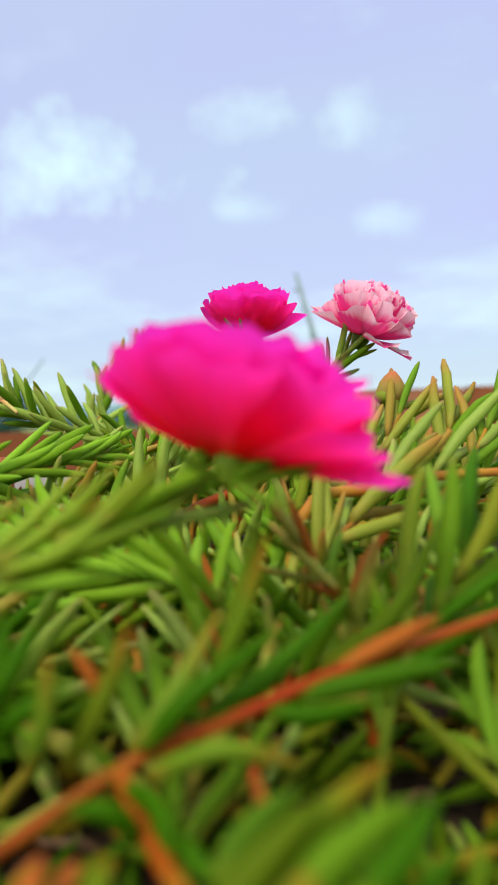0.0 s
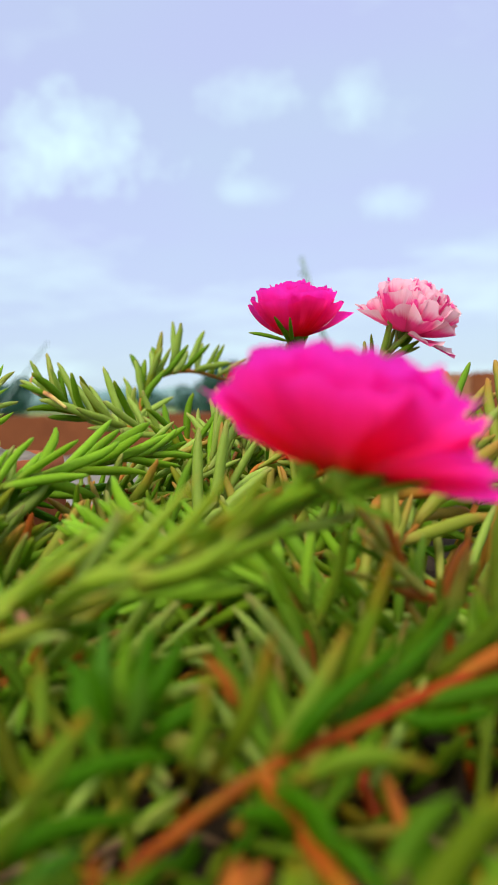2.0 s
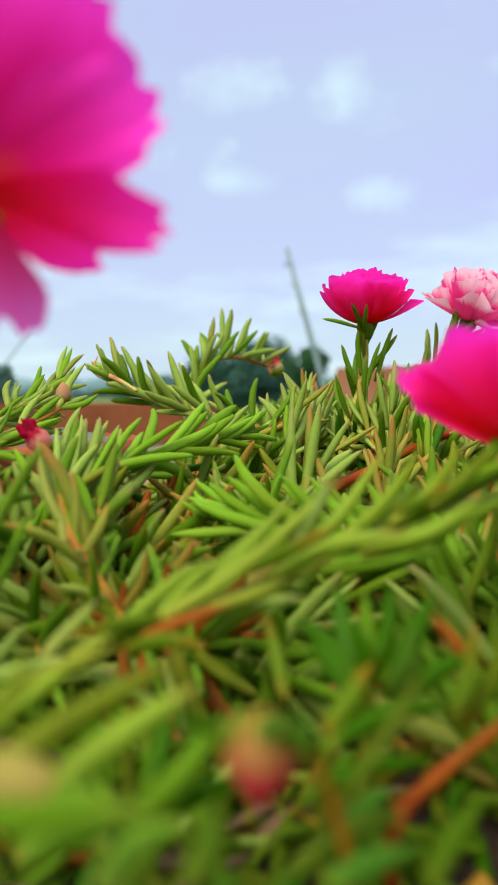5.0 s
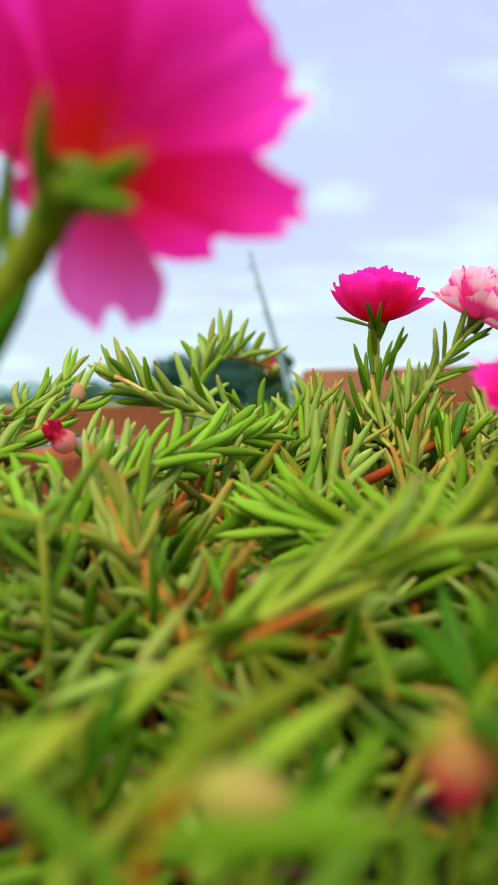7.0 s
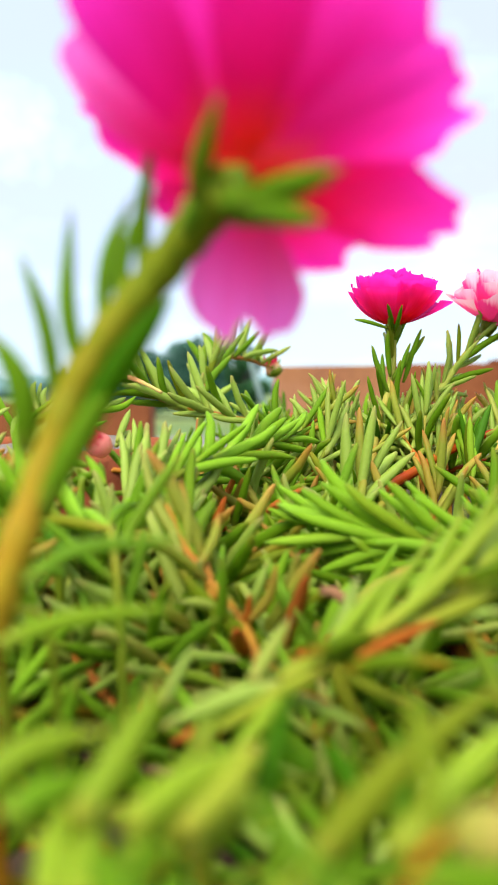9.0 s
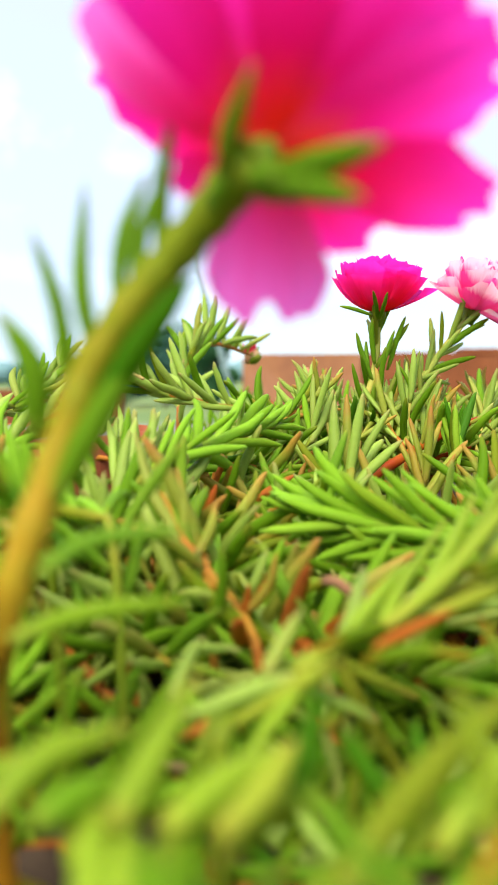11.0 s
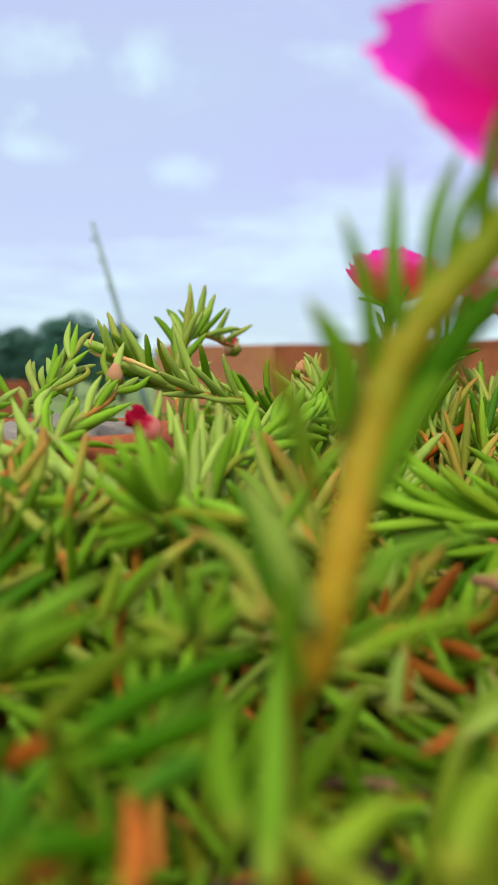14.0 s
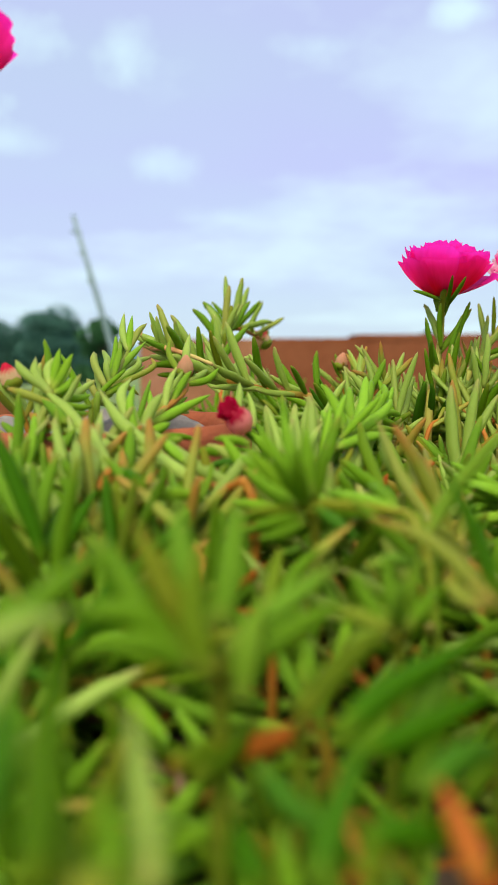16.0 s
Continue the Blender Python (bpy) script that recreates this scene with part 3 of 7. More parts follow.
def tree(at, height, spread, seed, label, lumps=9, leaf=None):
    """A tree: tapered trunk, limbs, and a crown of many small leaf clumps with gaps."""
    rng = random.Random(seed)
    top = new("tree")
    top.location = at
    tagged(top, label, "tree", "trees beyond the field")
    bm = bmesh.new()
    tube(bm, bow([(0, 0, -0.3), (0.05 * height, 0, 0.25 * height), (0, 0.02 * height, 0.6 * height)], 7), [height * 0.03 * (1 - 0.1 * i) for i in range(7)], 8)
    heads = []
    for i in range(lumps):
        a = rng.uniform(0, 6.28)
        r = spread * math.sqrt(rng.random()) * 0.75
        h = rng.uniform(0.22, 0.84)
        r *= math.sqrt(max(0.1, 1 - ((h - 0.45) / 0.48) ** 2))
        c = Vector((r * math.cos(a), r * math.sin(a) * 0.7, height * h))
        heads.append((c, spread * rng.uniform(0.32, 0.5)))
        tube(bm, bow([(0, 0, height * 0.3), c * 0.5 + Vector((0, 0, height * 0.2)), c], 5), [height * 0.012 * (1 - 0.18 * k) for k in range(5)], 5)
    part("trunk", bm, M_BARK, top)
    verts, faces = [], []
    for c, r in heads:
        for _ in range(520):
            d = Vector((rng.gauss(0, 1), rng.gauss(0, 1), rng.gauss(0, 1))).normalized() * r * rng.uniform(0.55, 1.05)
            p = c + Vector((d.x, d.y, d.z * 0.8))
            s = height * 0.021 * rng.uniform(0.6, 1.3)
            u = Vector((rng.gauss(0, 1), rng.gauss(0, 1), rng.gauss(0, 1))).normalized()
            w = u.orthogonal().normalized()
            k = len(verts)
            verts += [p + s * u, p + s * 0.6 * w, p - s * u, p - s * 0.6 * w]
            faces.append((k, k + 1, k + 2, k + 3))
    me = bpy.data.meshes.new("crown")
    me.from_pydata(verts, [], faces)
    me.materials.append(leaf or M_TREE)
    part("crown", me, None, top)


def az(deg, dist, z=-2.8):
    return (dist * math.sin(radians(deg)), dist * math.cos(radians(deg)), z)


tree(az(-3.7, 75), 8.1, 2.5, 5, "dark green round-headed tree beside the mast", 20, M_TREE_GREEN)
tree(az(-7.2, 88), 9.7, 4.4, 6, "tall broad blue-green tree in the field", 26)
tree(az(-10.4, 92), 8.4, 4.6, 7, "broad dark blue-green tree in the field", 22)
tree(az(-13.2, 96), 6.0, 3.6, 8, "lower dark tree beside taller ones", 14)
tree(az(-5.4, 96), 7.2, 3.2, 15, "dark tree filling the gap between two crowns", 14)
tree(az(-26.3, 90), 7.4, 3.2, 9, "dark tree standing apart in the field", 10)
tree(az(-30.0, 95), 7.6, 4.0, 12, "dark tree standing apart in the field", 9)
tree(az(-17.0, 240), 8.4, 6.0, 10, "distant tree at the horizon", 8)
tree(az(11.6, 110), 7.3, 2.6, 13, "tree top showing over the parapet wall", 8)
tree(az(14.2, 110), 7.8, 2.4, 16, "tree top showing over the parapet wall", 8)
tree(az(19.5, 110), 8.2, 2.2, 14, "tree top showing over the parapet wall", 8)


def mast(foot, head, radius, arms, label):
    """A leaning mast with short cross pieces."""
    top = new("mast")
    foot, head = Vector(foot), Vector(head)
    top.location = foot
    tagged(top, label, "mast")
    bm = bmesh.new()
    tube(bm, [(head - foot) * k for k in (0, 0.3, 0.6, 1)], [radius * k for k in (1.2, 1.1, 1.0, 0.75)], 8)
    part("pole", bm, M_METAL, top)
    for k, length in arms:
        bm = bmesh.new()
        c = (head - foot) * k
        tube(bm, [c + Vector((-length, 0, 0.1)), c + Vector((length * 0.4, 0, -0.05))], [radius * 0.5] * 2, 6)
        part("cross_piece", bm, M_METAL, top)


# ---------------------------------------------------------------- the clay pots and their soil
def pot(at, radius, height, label, soil=None, fill=0.040):
    top = new("flower_pot")
    top.location = at
    tagged(top, label, "flower pot", "clay flower pots")
    bm = bmesh.new()
    r, h = radius, height
    k = min(1.0, 0.35 + radius * 3.2)
    lathe(bm, [(0.001, 0.0), (r * 0.70, 0.0), (r * 0.72, 0.012), (r * 0.93, h - 0.05 * k), (r * 1.0, h - 0.048 * k), (r * 1.015, h - 0.040 * k), (r * 1.015, h - 0.008 * k),
               (r * 1.0, h), (r * 0.965, h), (r * 0.95, h - 0.008 * k), (r * 0.93, h - 0.075), (r * 0.70, 0.025), (0.001, 0.02)], 72)
    part("pot_body", bm, M_CLAY, top)
    bm = bmesh.new()
    rings = 14
    grid = []
    for i in range(rings + 1):
        q = r * 0.935 * i / rings
        grid.append([bm.verts.new((q * math.cos(a), q * math.sin(a), h - fill + 0.008 * noise.noise((q * math.cos(a) * 30, q * math.sin(a) * 30, r)) + 0.004 * noise.noise((q * math.cos(a) * 120, q * math.sin(a) * 120, r)))) for a in (2 * math.pi * k / 60 for k in range(60))])
    for a, b in zip(grid, grid[1:]):
        for k in range(60):
            bm.faces.new((a[k], b[k], b[(k + 1) % 60], a[(k + 1) % 60]))
    part("soil", bm, soil or M_SOIL, top)
    return top


A_AT, A_R = Vector((0.03, 0.06, 0)), 0.221
B_AT, B_R = Vector((0.112, 0.495, 0)), 0.193
pot(A_AT, A_R, 0.350, "wide red clay flower pot overgrown by moss roses", None, 0.010)
pot(B_AT, B_R, 0.352, "red clay flower pot standing close behind, full of moss roses", None, 0.010)
pot(Vector((-0.078, 0.3165, 0)), 0.0465, 0.389, "small red clay pot with dry grey soil", M_DRY, 0.004)


def litter():
    """Dry leaf bits and crumbs on the soil."""
    rng = random.Random(44)
    bm = bmesh.new()
    for _ in range(520):
        a, q = rng.uniform(0, 6.28), A_R * 0.9 * math.sqrt(rng.random())
        p = Vector((A_AT.x + q * math.cos(a), A_AT.y + q * math.sin(a), 0.342 + rng.uniform(0, 0.006)))
        d = Vector((rng.gauss(0, 1), rng.gauss(0, 1), rng.gauss(0, 0.3))).normalized() * rng.uniform(0.004, 0.012)
        tube(bm, [p - d, p + Vector((0, 0, 0.001)), p + d], [0.0004, rng.uniform(0.0006, 0.0014), 0.0003], 5)
    tagged(new("leaf_litter", mesh_from("leaf_litter", bm, M_STRAW)), "dry brown leaf bits lying on the soil", "litter", kind="stuff")


litter()


# ---------------------------------------------------------------- moss roses: the shoots that stand out
def leaf_to(plant, base, tip, kind="green", thick=1.0, seed=[0]):
    """One leaf of a shoot, from its foot to its tip."""
    seed[0] += 1
    rng = random.Random(900 + seed[0])
    a, b = Vector(base), Vector(tip)
    length = (b - a).length
    put_leaf(plant, plant.location, a, b - a, length, kind, rng, thick * 0.019 / length, straight=True)


def stalk(points, kind, radius, label, flare=-0.3, of=None):
    """A bare moss rose stem that rises from the soil; of: the plant that it branches from."""
    ps = [Vector(p) for p in points]
    if of is None:
        ps.insert(0, Vector((ps[0].x, ps[0].y + 0.004, 0.340)))
    line = bow(ps, 4 * len(ps) + 4)
    last = len(line) - 1
    plant = of
    if plant is None:
        plant = new("moss_rose_shoot")
        plant.location = line[0]
        tagged(plant, label, "plant", "moss rose shoots")
    bm = bmesh.new()
    tube(bm, [p - plant.location for p in line], [radius * (1 + flare * i / last) * (1 + 0.10 * math.sin(2.1 * i)) * (0.5 if i == last else 1.0) for i in range(last + 1)], 9)
    part("stem", bm, STEMS[kind], plant, label if of else "")
    return plant


def blade(plant, foot, mid, tip, kind, width, seed=[0]):
    """One fleshy leaf that bows from its foot over a middle point to its tip."""
    seed[0] += 1
    rng = random.Random(4000 + seed[0])
    line = [p - plant.location for p in bow((foot, mid, tip), 13)]
    shape = (0.58, 0.74, 0.87, 0.95, 1.0, 1.0, 0.97, 0.91, 0.82, 0.70, 0.53, 0.31, 0.05)
    bm = bmesh.new()
    tube(bm, line, [width / 2 * k * rng.uniform(0.97, 1.03) for k in shape], 9)
    uv = bm.loops.layers.uv.new("UVMap")
    bm.verts.index_update()
    for f in bm.faces:
        for loop in f.loops:
            i = loop.vert.index
            loop[uv].uv = ((i % 9) / 9, (i // 9) / 12)
    part("leaf", bm, LEAVES[kind][0].materials[0], plant)


def twig(a, b, radius):
    a, b = Vector(a), Vector(b)
    ob = new("dry_twig")
    ob.location = a
    tagged(ob, "short dry brown twig caught among the shoots", "twig")
    bm = bmesh.new()
    d = b - a
    tube(bm, [d * k + Vector((0, 0, 0.0006 * math.sin(9 * k))) for k in (0, 0.2, 0.45, 0.7, 1)], [radius * k for k in (0.8, 1.0, 1.05, 0.95, 0.7)], 8)
    part("wood", bm, M_TWIG, ob)


# rings of petals: count, elevation, length, width, cup, curl, ruffle, material, turn
MAGENTA = [(6, 16, 0.0198, 0.0250, 0.12, 0.10, 0.02, M_PETAL_RED, 270), (7, 33, 0.0196, 0.0235, 0.12, 0.12, 0.04, M_PETAL, 275),
           (6, 55, 0.0178, 0.0195, 0.12, 0.06, 0.04, M_PETAL, 300), (5, 72, 0.0162, 0.0155, 0.12, 0.03, 0.05, M_PETAL, 270)]
FIRST_STRAY = [(180, 16, 0.0225, 0.0165, 0.06, 0.08, 0.02, M_PETAL_RED), (2, 3, 0.0222, 0.0130, 0.05, 0.0, 0.02, M_PETAL_RED), (342, 6, 0.0200, 0.0160, 0.05, 0.04, 0.03, M_PETAL_RED)]
ROUND_MAGENTA = [(6, 24, 0.0166, 0.027, 0.12, 0.40, 0.012, M_PETAL_RED, 270), (7, 37, 0.0192, 0.027, 0.14, 0.26, 0.016, M_PETAL, 278),
                 (7, 52, 0.0195, 0.025, 0.16, 0.16, 0.010, M_PETAL, 262), (6, 66, 0.0193, 0.022, 0.14, 0.10, 0.012, M_PETAL, 0), (5, 80, 0.0190, 0.018, 0.12, 0.05, 0.015, M_PETAL, 20)]
ROUND_STRAY = [(2, 12, 0.0200, 0.015, 0.12, 0.20, 0.02, M_PETAL)]
OPEN_MAGENTA = [(3, 36, 0.0190, 0.024, 0.08, 0.12, 0.02, M_PETAL_BACK, 48), (3, 66, 0.0105, 0.012, 0.10, 0.08, 0.04, M_PETAL, 30)]
HANGING = [(343, 7, 0.0208, 0.016, 0.05, 0.04, 0.02, M_PETAL_BACK, 0.03), (334, 26, 0.0215, 0.021, 0.05, 0.10, 0.02, M_PETAL_BACK, 0.03), (302, 16, 0.0220, 0.025, 0.05, 0.12, 0.02, M_PETAL_BACK), (258, 16, 0.0220, 0.027, 0.05, 0.12, 0.02, M_PETAL_BACK), (216, 20, 0.0200, 0.021, 0.05, 0.12, 0.02, M_PETAL_PALE),
           (89, -17, 0.0166, 0.0150, 0.06, -0.05, 0.03, M_PETAL_PALE, 0.10), (47, 10, 0.0165, 0.015, 0.05, 0.0, 0.03, M_PETAL_RED), (15, -2, 0.0202, 0.013, 0.06, 0.0, 0.02, M_PETAL_RED, -0.04), (167, 38, 0.0262, 0.013, 0.06, 0.1, 0.02, M_PETAL, 0.02), (140, 12, 0.0105, 0.008, 0.06, 0.0, 0.02, M_PETAL)]
PALE_PINK = [(7, 6, 0.0165, 0.0150, 0.30, 0.34, 0.05, M_PETAL_WHITE, 285), (8, 20, 0.0178, 0.0140, 0.34, 0.40, 0.07, M_PETAL_WHITE, 265), (9, 34, 0.0186, 0.0130, 0.36, 0.36, 0.08, M_PETAL_WHITE, 280),
             (9, 48, 0.0190, 0.0125, 0.38, 0.28, 0.10, M_PETAL_WHITE, 262), (8, 62, 0.0194, 0.0120, 0.40, 0.20, 0.11, M_PETAL_WHITE, 10), (6, 78, 0.0196, 0.0110, 0.40, 0.08, 0.12, M_PETAL_WHITE, 0)]
PALE_OUTER = [(205, 0, 0.0205, 0.016, 0.10, 0.18, 0.04, M_PETAL_WHITE), (340, -10, 0.0185, 0.017, 0.10, 0.06, 0.04, M_PETAL_WHITE), (300, -6, 0.0165, 0.017, 0.12, 0.10, 0.04, M_PETAL_WHITE)]

mast((-1.75, 58.70, -2.90), (-5.4964, 58.7467, 11.1368), 0.20, ((0.91, 0.5), (0.80, 0.4), (0.66, 0.4)), 'tall grey leaning mast with short cross pieces in the field')
mast((-38.1785, 69.6131, -2.9000), (-31.2603, 71.4535, 6.6282), 0.10, (), 'thin grey pole leaning over far away')
first_rose = shoot([(-0.0075, 0.1556, 0.3430), (-0.0021, 0.1583, 0.3645), (0.0150, 0.1667, 0.3710), (0.0305, 0.1728, 0.3764), (0.0476, 0.1803, 0.3833), (0.0617, 0.1851, 0.3895), (0.0685, 0.1865, 0.3928), (0.0700, 0.1838, 0.3921)], leaves=14, size=0.017, first=0.15, spread=(34, 16), kinds='ggfgp', stem='green', radius=0.0013, seed=1, last=0.9, thick=1.05, label='moss rose shoot carrying a wide magenta blossom')
blade(first_rose, (0.0070, 0.1580, 0.3701), (0.0185, 0.1660, 0.3750), (0.0303, 0.1810, 0.3847), "lime", 0.0023)
blade(first_rose, (0.0183, 0.1620, 0.3743), (0.0286, 0.1690, 0.3802), (0.0416, 0.1790, 0.3911), "lime", 0.0023)
blade(first_rose, (0.0150, 0.1570, 0.3719), (0.0212, 0.1540, 0.3741), (0.0266, 0.1520, 0.3742), "redtip", 0.0020)
blade(first_rose, (0.0164, 0.1590, 0.3727), (0.0218, 0.1610, 0.3746), (0.0271, 0.1630, 0.3762), "red", 0.0016)
blade(first_rose, (0.0242, 0.1640, 0.3751), (0.0325, 0.1660, 0.3779), (0.0405, 0.1690, 0.3817), "lime", 0.0021)
blade(first_rose, (0.0112, 0.1590, 0.3717), (0.0178, 0.1650, 0.3775), (0.0228, 0.1720, 0.3804), "lime", 0.0020)
blade(first_rose, (0.0280, 0.1700, 0.3797), (0.0345, 0.1770, 0.3845), (0.0410, 0.1870, 0.3912), "lime", 0.0023)
blade(first_rose, (0.0341, 0.1720, 0.3806), (0.0411, 0.1790, 0.3856), (0.0481, 0.1900, 0.3948), "lime", 0.0023)
blade(first_rose, (0.0412, 0.1740, 0.3827), (0.0477, 0.1800, 0.3876), (0.0541, 0.1880, 0.3959), "lime", 0.0022)
blade(first_rose, (0.0484, 0.1760, 0.3849), (0.0542, 0.1800, 0.3893), (0.0601, 0.1860, 0.3960), "lime", 0.0022)
blade(first_rose, (0.0295, 0.1650, 0.3803), (0.0352, 0.1610, 0.3840), (0.0408, 0.1580, 0.3873), "redtip", 0.0021)
blade(first_rose, (0.0322, 0.1680, 0.3789), (0.0415, 0.1620, 0.3847), (0.0500, 0.1600, 0.3866), "lime", 0.0023)
blade(first_rose, (0.0444, 0.1700, 0.3816), (0.0533, 0.1690, 0.3847), (0.0631, 0.1710, 0.3890), "green", 0.0023)
blade(first_rose, (0.0226, 0.1650, 0.3760), (0.0285, 0.1720, 0.3821), (0.0342, 0.1810, 0.3882), "lime", 0.0022)
blade(first_rose, (0.0130, 0.1600, 0.3711), (0.0058, 0.1550, 0.3689), (-0.0030, 0.1500, 0.3656), "lime", 0.0021)
blade(first_rose, (0.0191, 0.1630, 0.3742), (0.0137, 0.1580, 0.3747), (0.0085, 0.1540, 0.3740), "redtip", 0.0020)
blade(first_rose, (0.0080, 0.1570, 0.3690), (0.0048, 0.1520, 0.3674), (0.0008, 0.1480, 0.3640), "lime", 0.0022)
blade(first_rose, (0.0491, 0.1740, 0.3873), (0.0529, 0.1730, 0.3890), (0.0565, 0.1720, 0.3913), "redtip", 0.0018)
blade(first_rose, (0.0541, 0.1780, 0.3871), (0.0588, 0.1780, 0.3913), (0.0628, 0.1790, 0.3952), "green", 0.0021)
blade(first_rose, (0.0166, 0.1610, 0.3728), (0.0206, 0.1670, 0.3774), (0.0245, 0.1740, 0.3803), "lime", 0.0020)
blade(first_rose, (0.0441, 0.1700, 0.3826), (0.0530, 0.1660, 0.3856), (0.0601, 0.1660, 0.3910), "lime", 0.0021)
blade(first_rose, (0.0502, 0.1740, 0.3841), (0.0583, 0.1720, 0.3867), (0.0671, 0.1720, 0.3910), "green", 0.0021)
flower(first_rose, (0.0698, 0.1860, 0.3946), (0.20, 0.30, 0.92), (1, 0, 0), MAGENTA, 3, 'wide ruffled magenta double blossom', calyx=0.0023, sepals=3, extra=FIRST_STRAY)
tall_rose = stalk([(-0.0254, 0.1460, 0.3708), (-0.0227, 0.1425, 0.3794), (-0.0205, 0.1425, 0.3872), (-0.0174, 0.1455, 0.3971), (-0.0141, 0.1470, 0.4060), (-0.0097, 0.1470, 0.4124), (-0.0050, 0.1460, 0.4175), (-0.0009, 0.1430, 0.4213), (0.0016, 0.1400, 0.4233), (0.0035, 0.1380, 0.4237)], "stalk", 0.00165, "tall moss rose stem with a large open magenta blossom", 0.45)
blade(tall_rose, (-0.0135, 0.1470, 0.4068), (-0.0146, 0.1460, 0.4144), (-0.0142, 0.1470, 0.4247), "green", 0.0020)
blade(tall_rose, (-0.0162, 0.1470, 0.4039), (-0.0170, 0.1460, 0.4123), (-0.0195, 0.1460, 0.4199), "green", 0.0019)
blade(tall_rose, (-0.0113, 0.1470, 0.4119), (-0.0105, 0.1470, 0.4192), (-0.0079, 0.1480, 0.4259), "green", 0.0018)
blade(tall_rose, (-0.0066, 0.1460, 0.4165), (-0.0063, 0.1450, 0.4237), (-0.0049, 0.1440, 0.4306), "green", 0.0018)
blade(tall_rose, (-0.0195, 0.1460, 0.3992), (-0.0194, 0.1450, 0.4061), (-0.0227, 0.1450, 0.4120), "green", 0.0029)
blade(tall_rose, (-0.0225, 0.1430, 0.3944), (-0.0243, 0.1430, 0.4021), (-0.0270, 0.1430, 0.4074), "redtip", 0.0020)
blade(tall_rose, (-0.0232, 0.1390, 0.3838), (-0.0265, 0.1390, 0.3916), (-0.0290, 0.1390, 0.3973), "pale", 0.0026)
blade(tall_rose, (-0.0209, 0.1400, 0.3803), (-0.0139, 0.1430, 0.3820), (-0.0030, 0.1480, 0.3819), "fresh", 0.0021)
blade(tall_rose, (-0.0187, 0.1420, 0.3860), (-0.0137, 0.1460, 0.3887), (-0.0023, 0.1520, 0.3886), "green", 0.0019)
blade(tall_rose, (-0.0142, 0.1460, 0.4002), (-0.0083, 0.1450, 0.4089), (-0.0032, 0.1440, 0.4152), "deep", 0.0032)
blade(tall_rose, (-0.0179, 0.1440, 0.3926), (-0.0126, 0.1450, 0.4019), (-0.0073, 0.1450, 0.4102), "green", 0.0030)
blade(tall_rose, (-0.0092, 0.1470, 0.4124), (-0.0087, 0.1460, 0.4185), (-0.0067, 0.1450, 0.4239), "green", 0.0018)
blade(tall_rose, (0.0002, 0.1390, 0.4225), (0.0008, 0.1360, 0.4258), (0.0029, 0.1320, 0.4301), "green", 0.0021)
blade(tall_rose, (0.0016, 0.1390, 0.4225), (0.0048, 0.1370, 0.4226), (0.0087, 0.1350, 0.4229), "green", 0.0026)
blade(tall_rose, (0.0026, 0.1390, 0.4218), (0.0061, 0.1380, 0.4216), (0.0096, 0.1370, 0.4212), "green", 0.0025)
blade(tall_rose, (-0.0016, 0.1420, 0.4206), (0.0006, 0.1390, 0.4230), (0.0026, 0.1360, 0.4256), "green", 0.0024)
blade(tall_rose, (-0.0243, 0.1380, 0.3787), (-0.0259, 0.1370, 0.3841), (-0.0249, 0.1360, 0.3906), "green", 0.0018)
blade(tall_rose, (0.0040, 0.1375, 0.4225), (0.0087, 0.1320, 0.4223), (0.0128, 0.1275, 0.4225), "green", 0.0025)
blade(tall_rose, (0.0043, 0.1375, 0.4221), (0.0079, 0.1325, 0.4202), (0.0114, 0.1290, 0.4187), "green", 0.0024)
flower(tall_rose, (0.0038, 0.1392, 0.4250), (0.05, 0.60, 0.79), (1, 0, 0), OPEN_MAGENTA, 8, 'large magenta blossom seen from below', calyx=0.0014, sepals=0, extra=HANGING)
second_rose = shoot([(0.0348, 0.3450, 0.3430), (0.0382, 0.3499, 0.3894), (0.0427, 0.3563, 0.4016), (0.0456, 0.3596, 0.4141), (0.0458, 0.3587, 0.4270)], leaves=6, size=0.019, first=0.438, spread=(30, 16), kinds='pg', stem='pale', radius=0.0016, seed=5, label='upright moss rose stem with a round magenta blossom')
leaf_to(second_rose, (0.0438, 0.3565, 0.4037), (0.0355, 0.3523, 0.4206), 'green', 0.85)
leaf_to(second_rose, (0.0442, 0.3551, 0.4099), (0.0413, 0.3532, 0.4263), 'green', 0.85)
leaf_to(second_rose, (0.0490, 0.3573, 0.4078), (0.0550, 0.3574, 0.4275), 'green', 0.85)
leaf_to(second_rose, (0.0457, 0.3547, 0.4037), (0.0503, 0.3516, 0.4221), 'green', 0.85)
leaf_to(second_rose, (0.0418, 0.3582, 0.4015), (0.0382, 0.3519, 0.4140), 'green', 0.85)
leaf_to(second_rose, (0.0403, 0.3504, 0.3935), (0.0343, 0.3462, 0.4099), 'green', 0.85)
leaf_to(second_rose, (0.0485, 0.3510, 0.3934), (0.0524, 0.3479, 0.4118), 'green', 0.85)
leaf_to(second_rose, (0.0444, 0.3460, 0.3978), (0.0456, 0.3436, 0.4158), 'green', 0.85)
flower(second_rose, (0.0456, 0.3588, 0.4283), (0.02, -0.10, 0.99), (1, 0, 0), ROUND_MAGENTA, 5, 'round magenta double blossom on its stalk', sepals=0, extra=ROUND_STRAY)
leaf_to(second_rose, (0.0447, 0.3524, 0.4258), (0.0414, 0.3368, 0.4349), 'green', 0.7)
leaf_to(second_rose, (0.0455, 0.3525, 0.4258), (0.0464, 0.3371, 0.4329), 'green', 0.7)
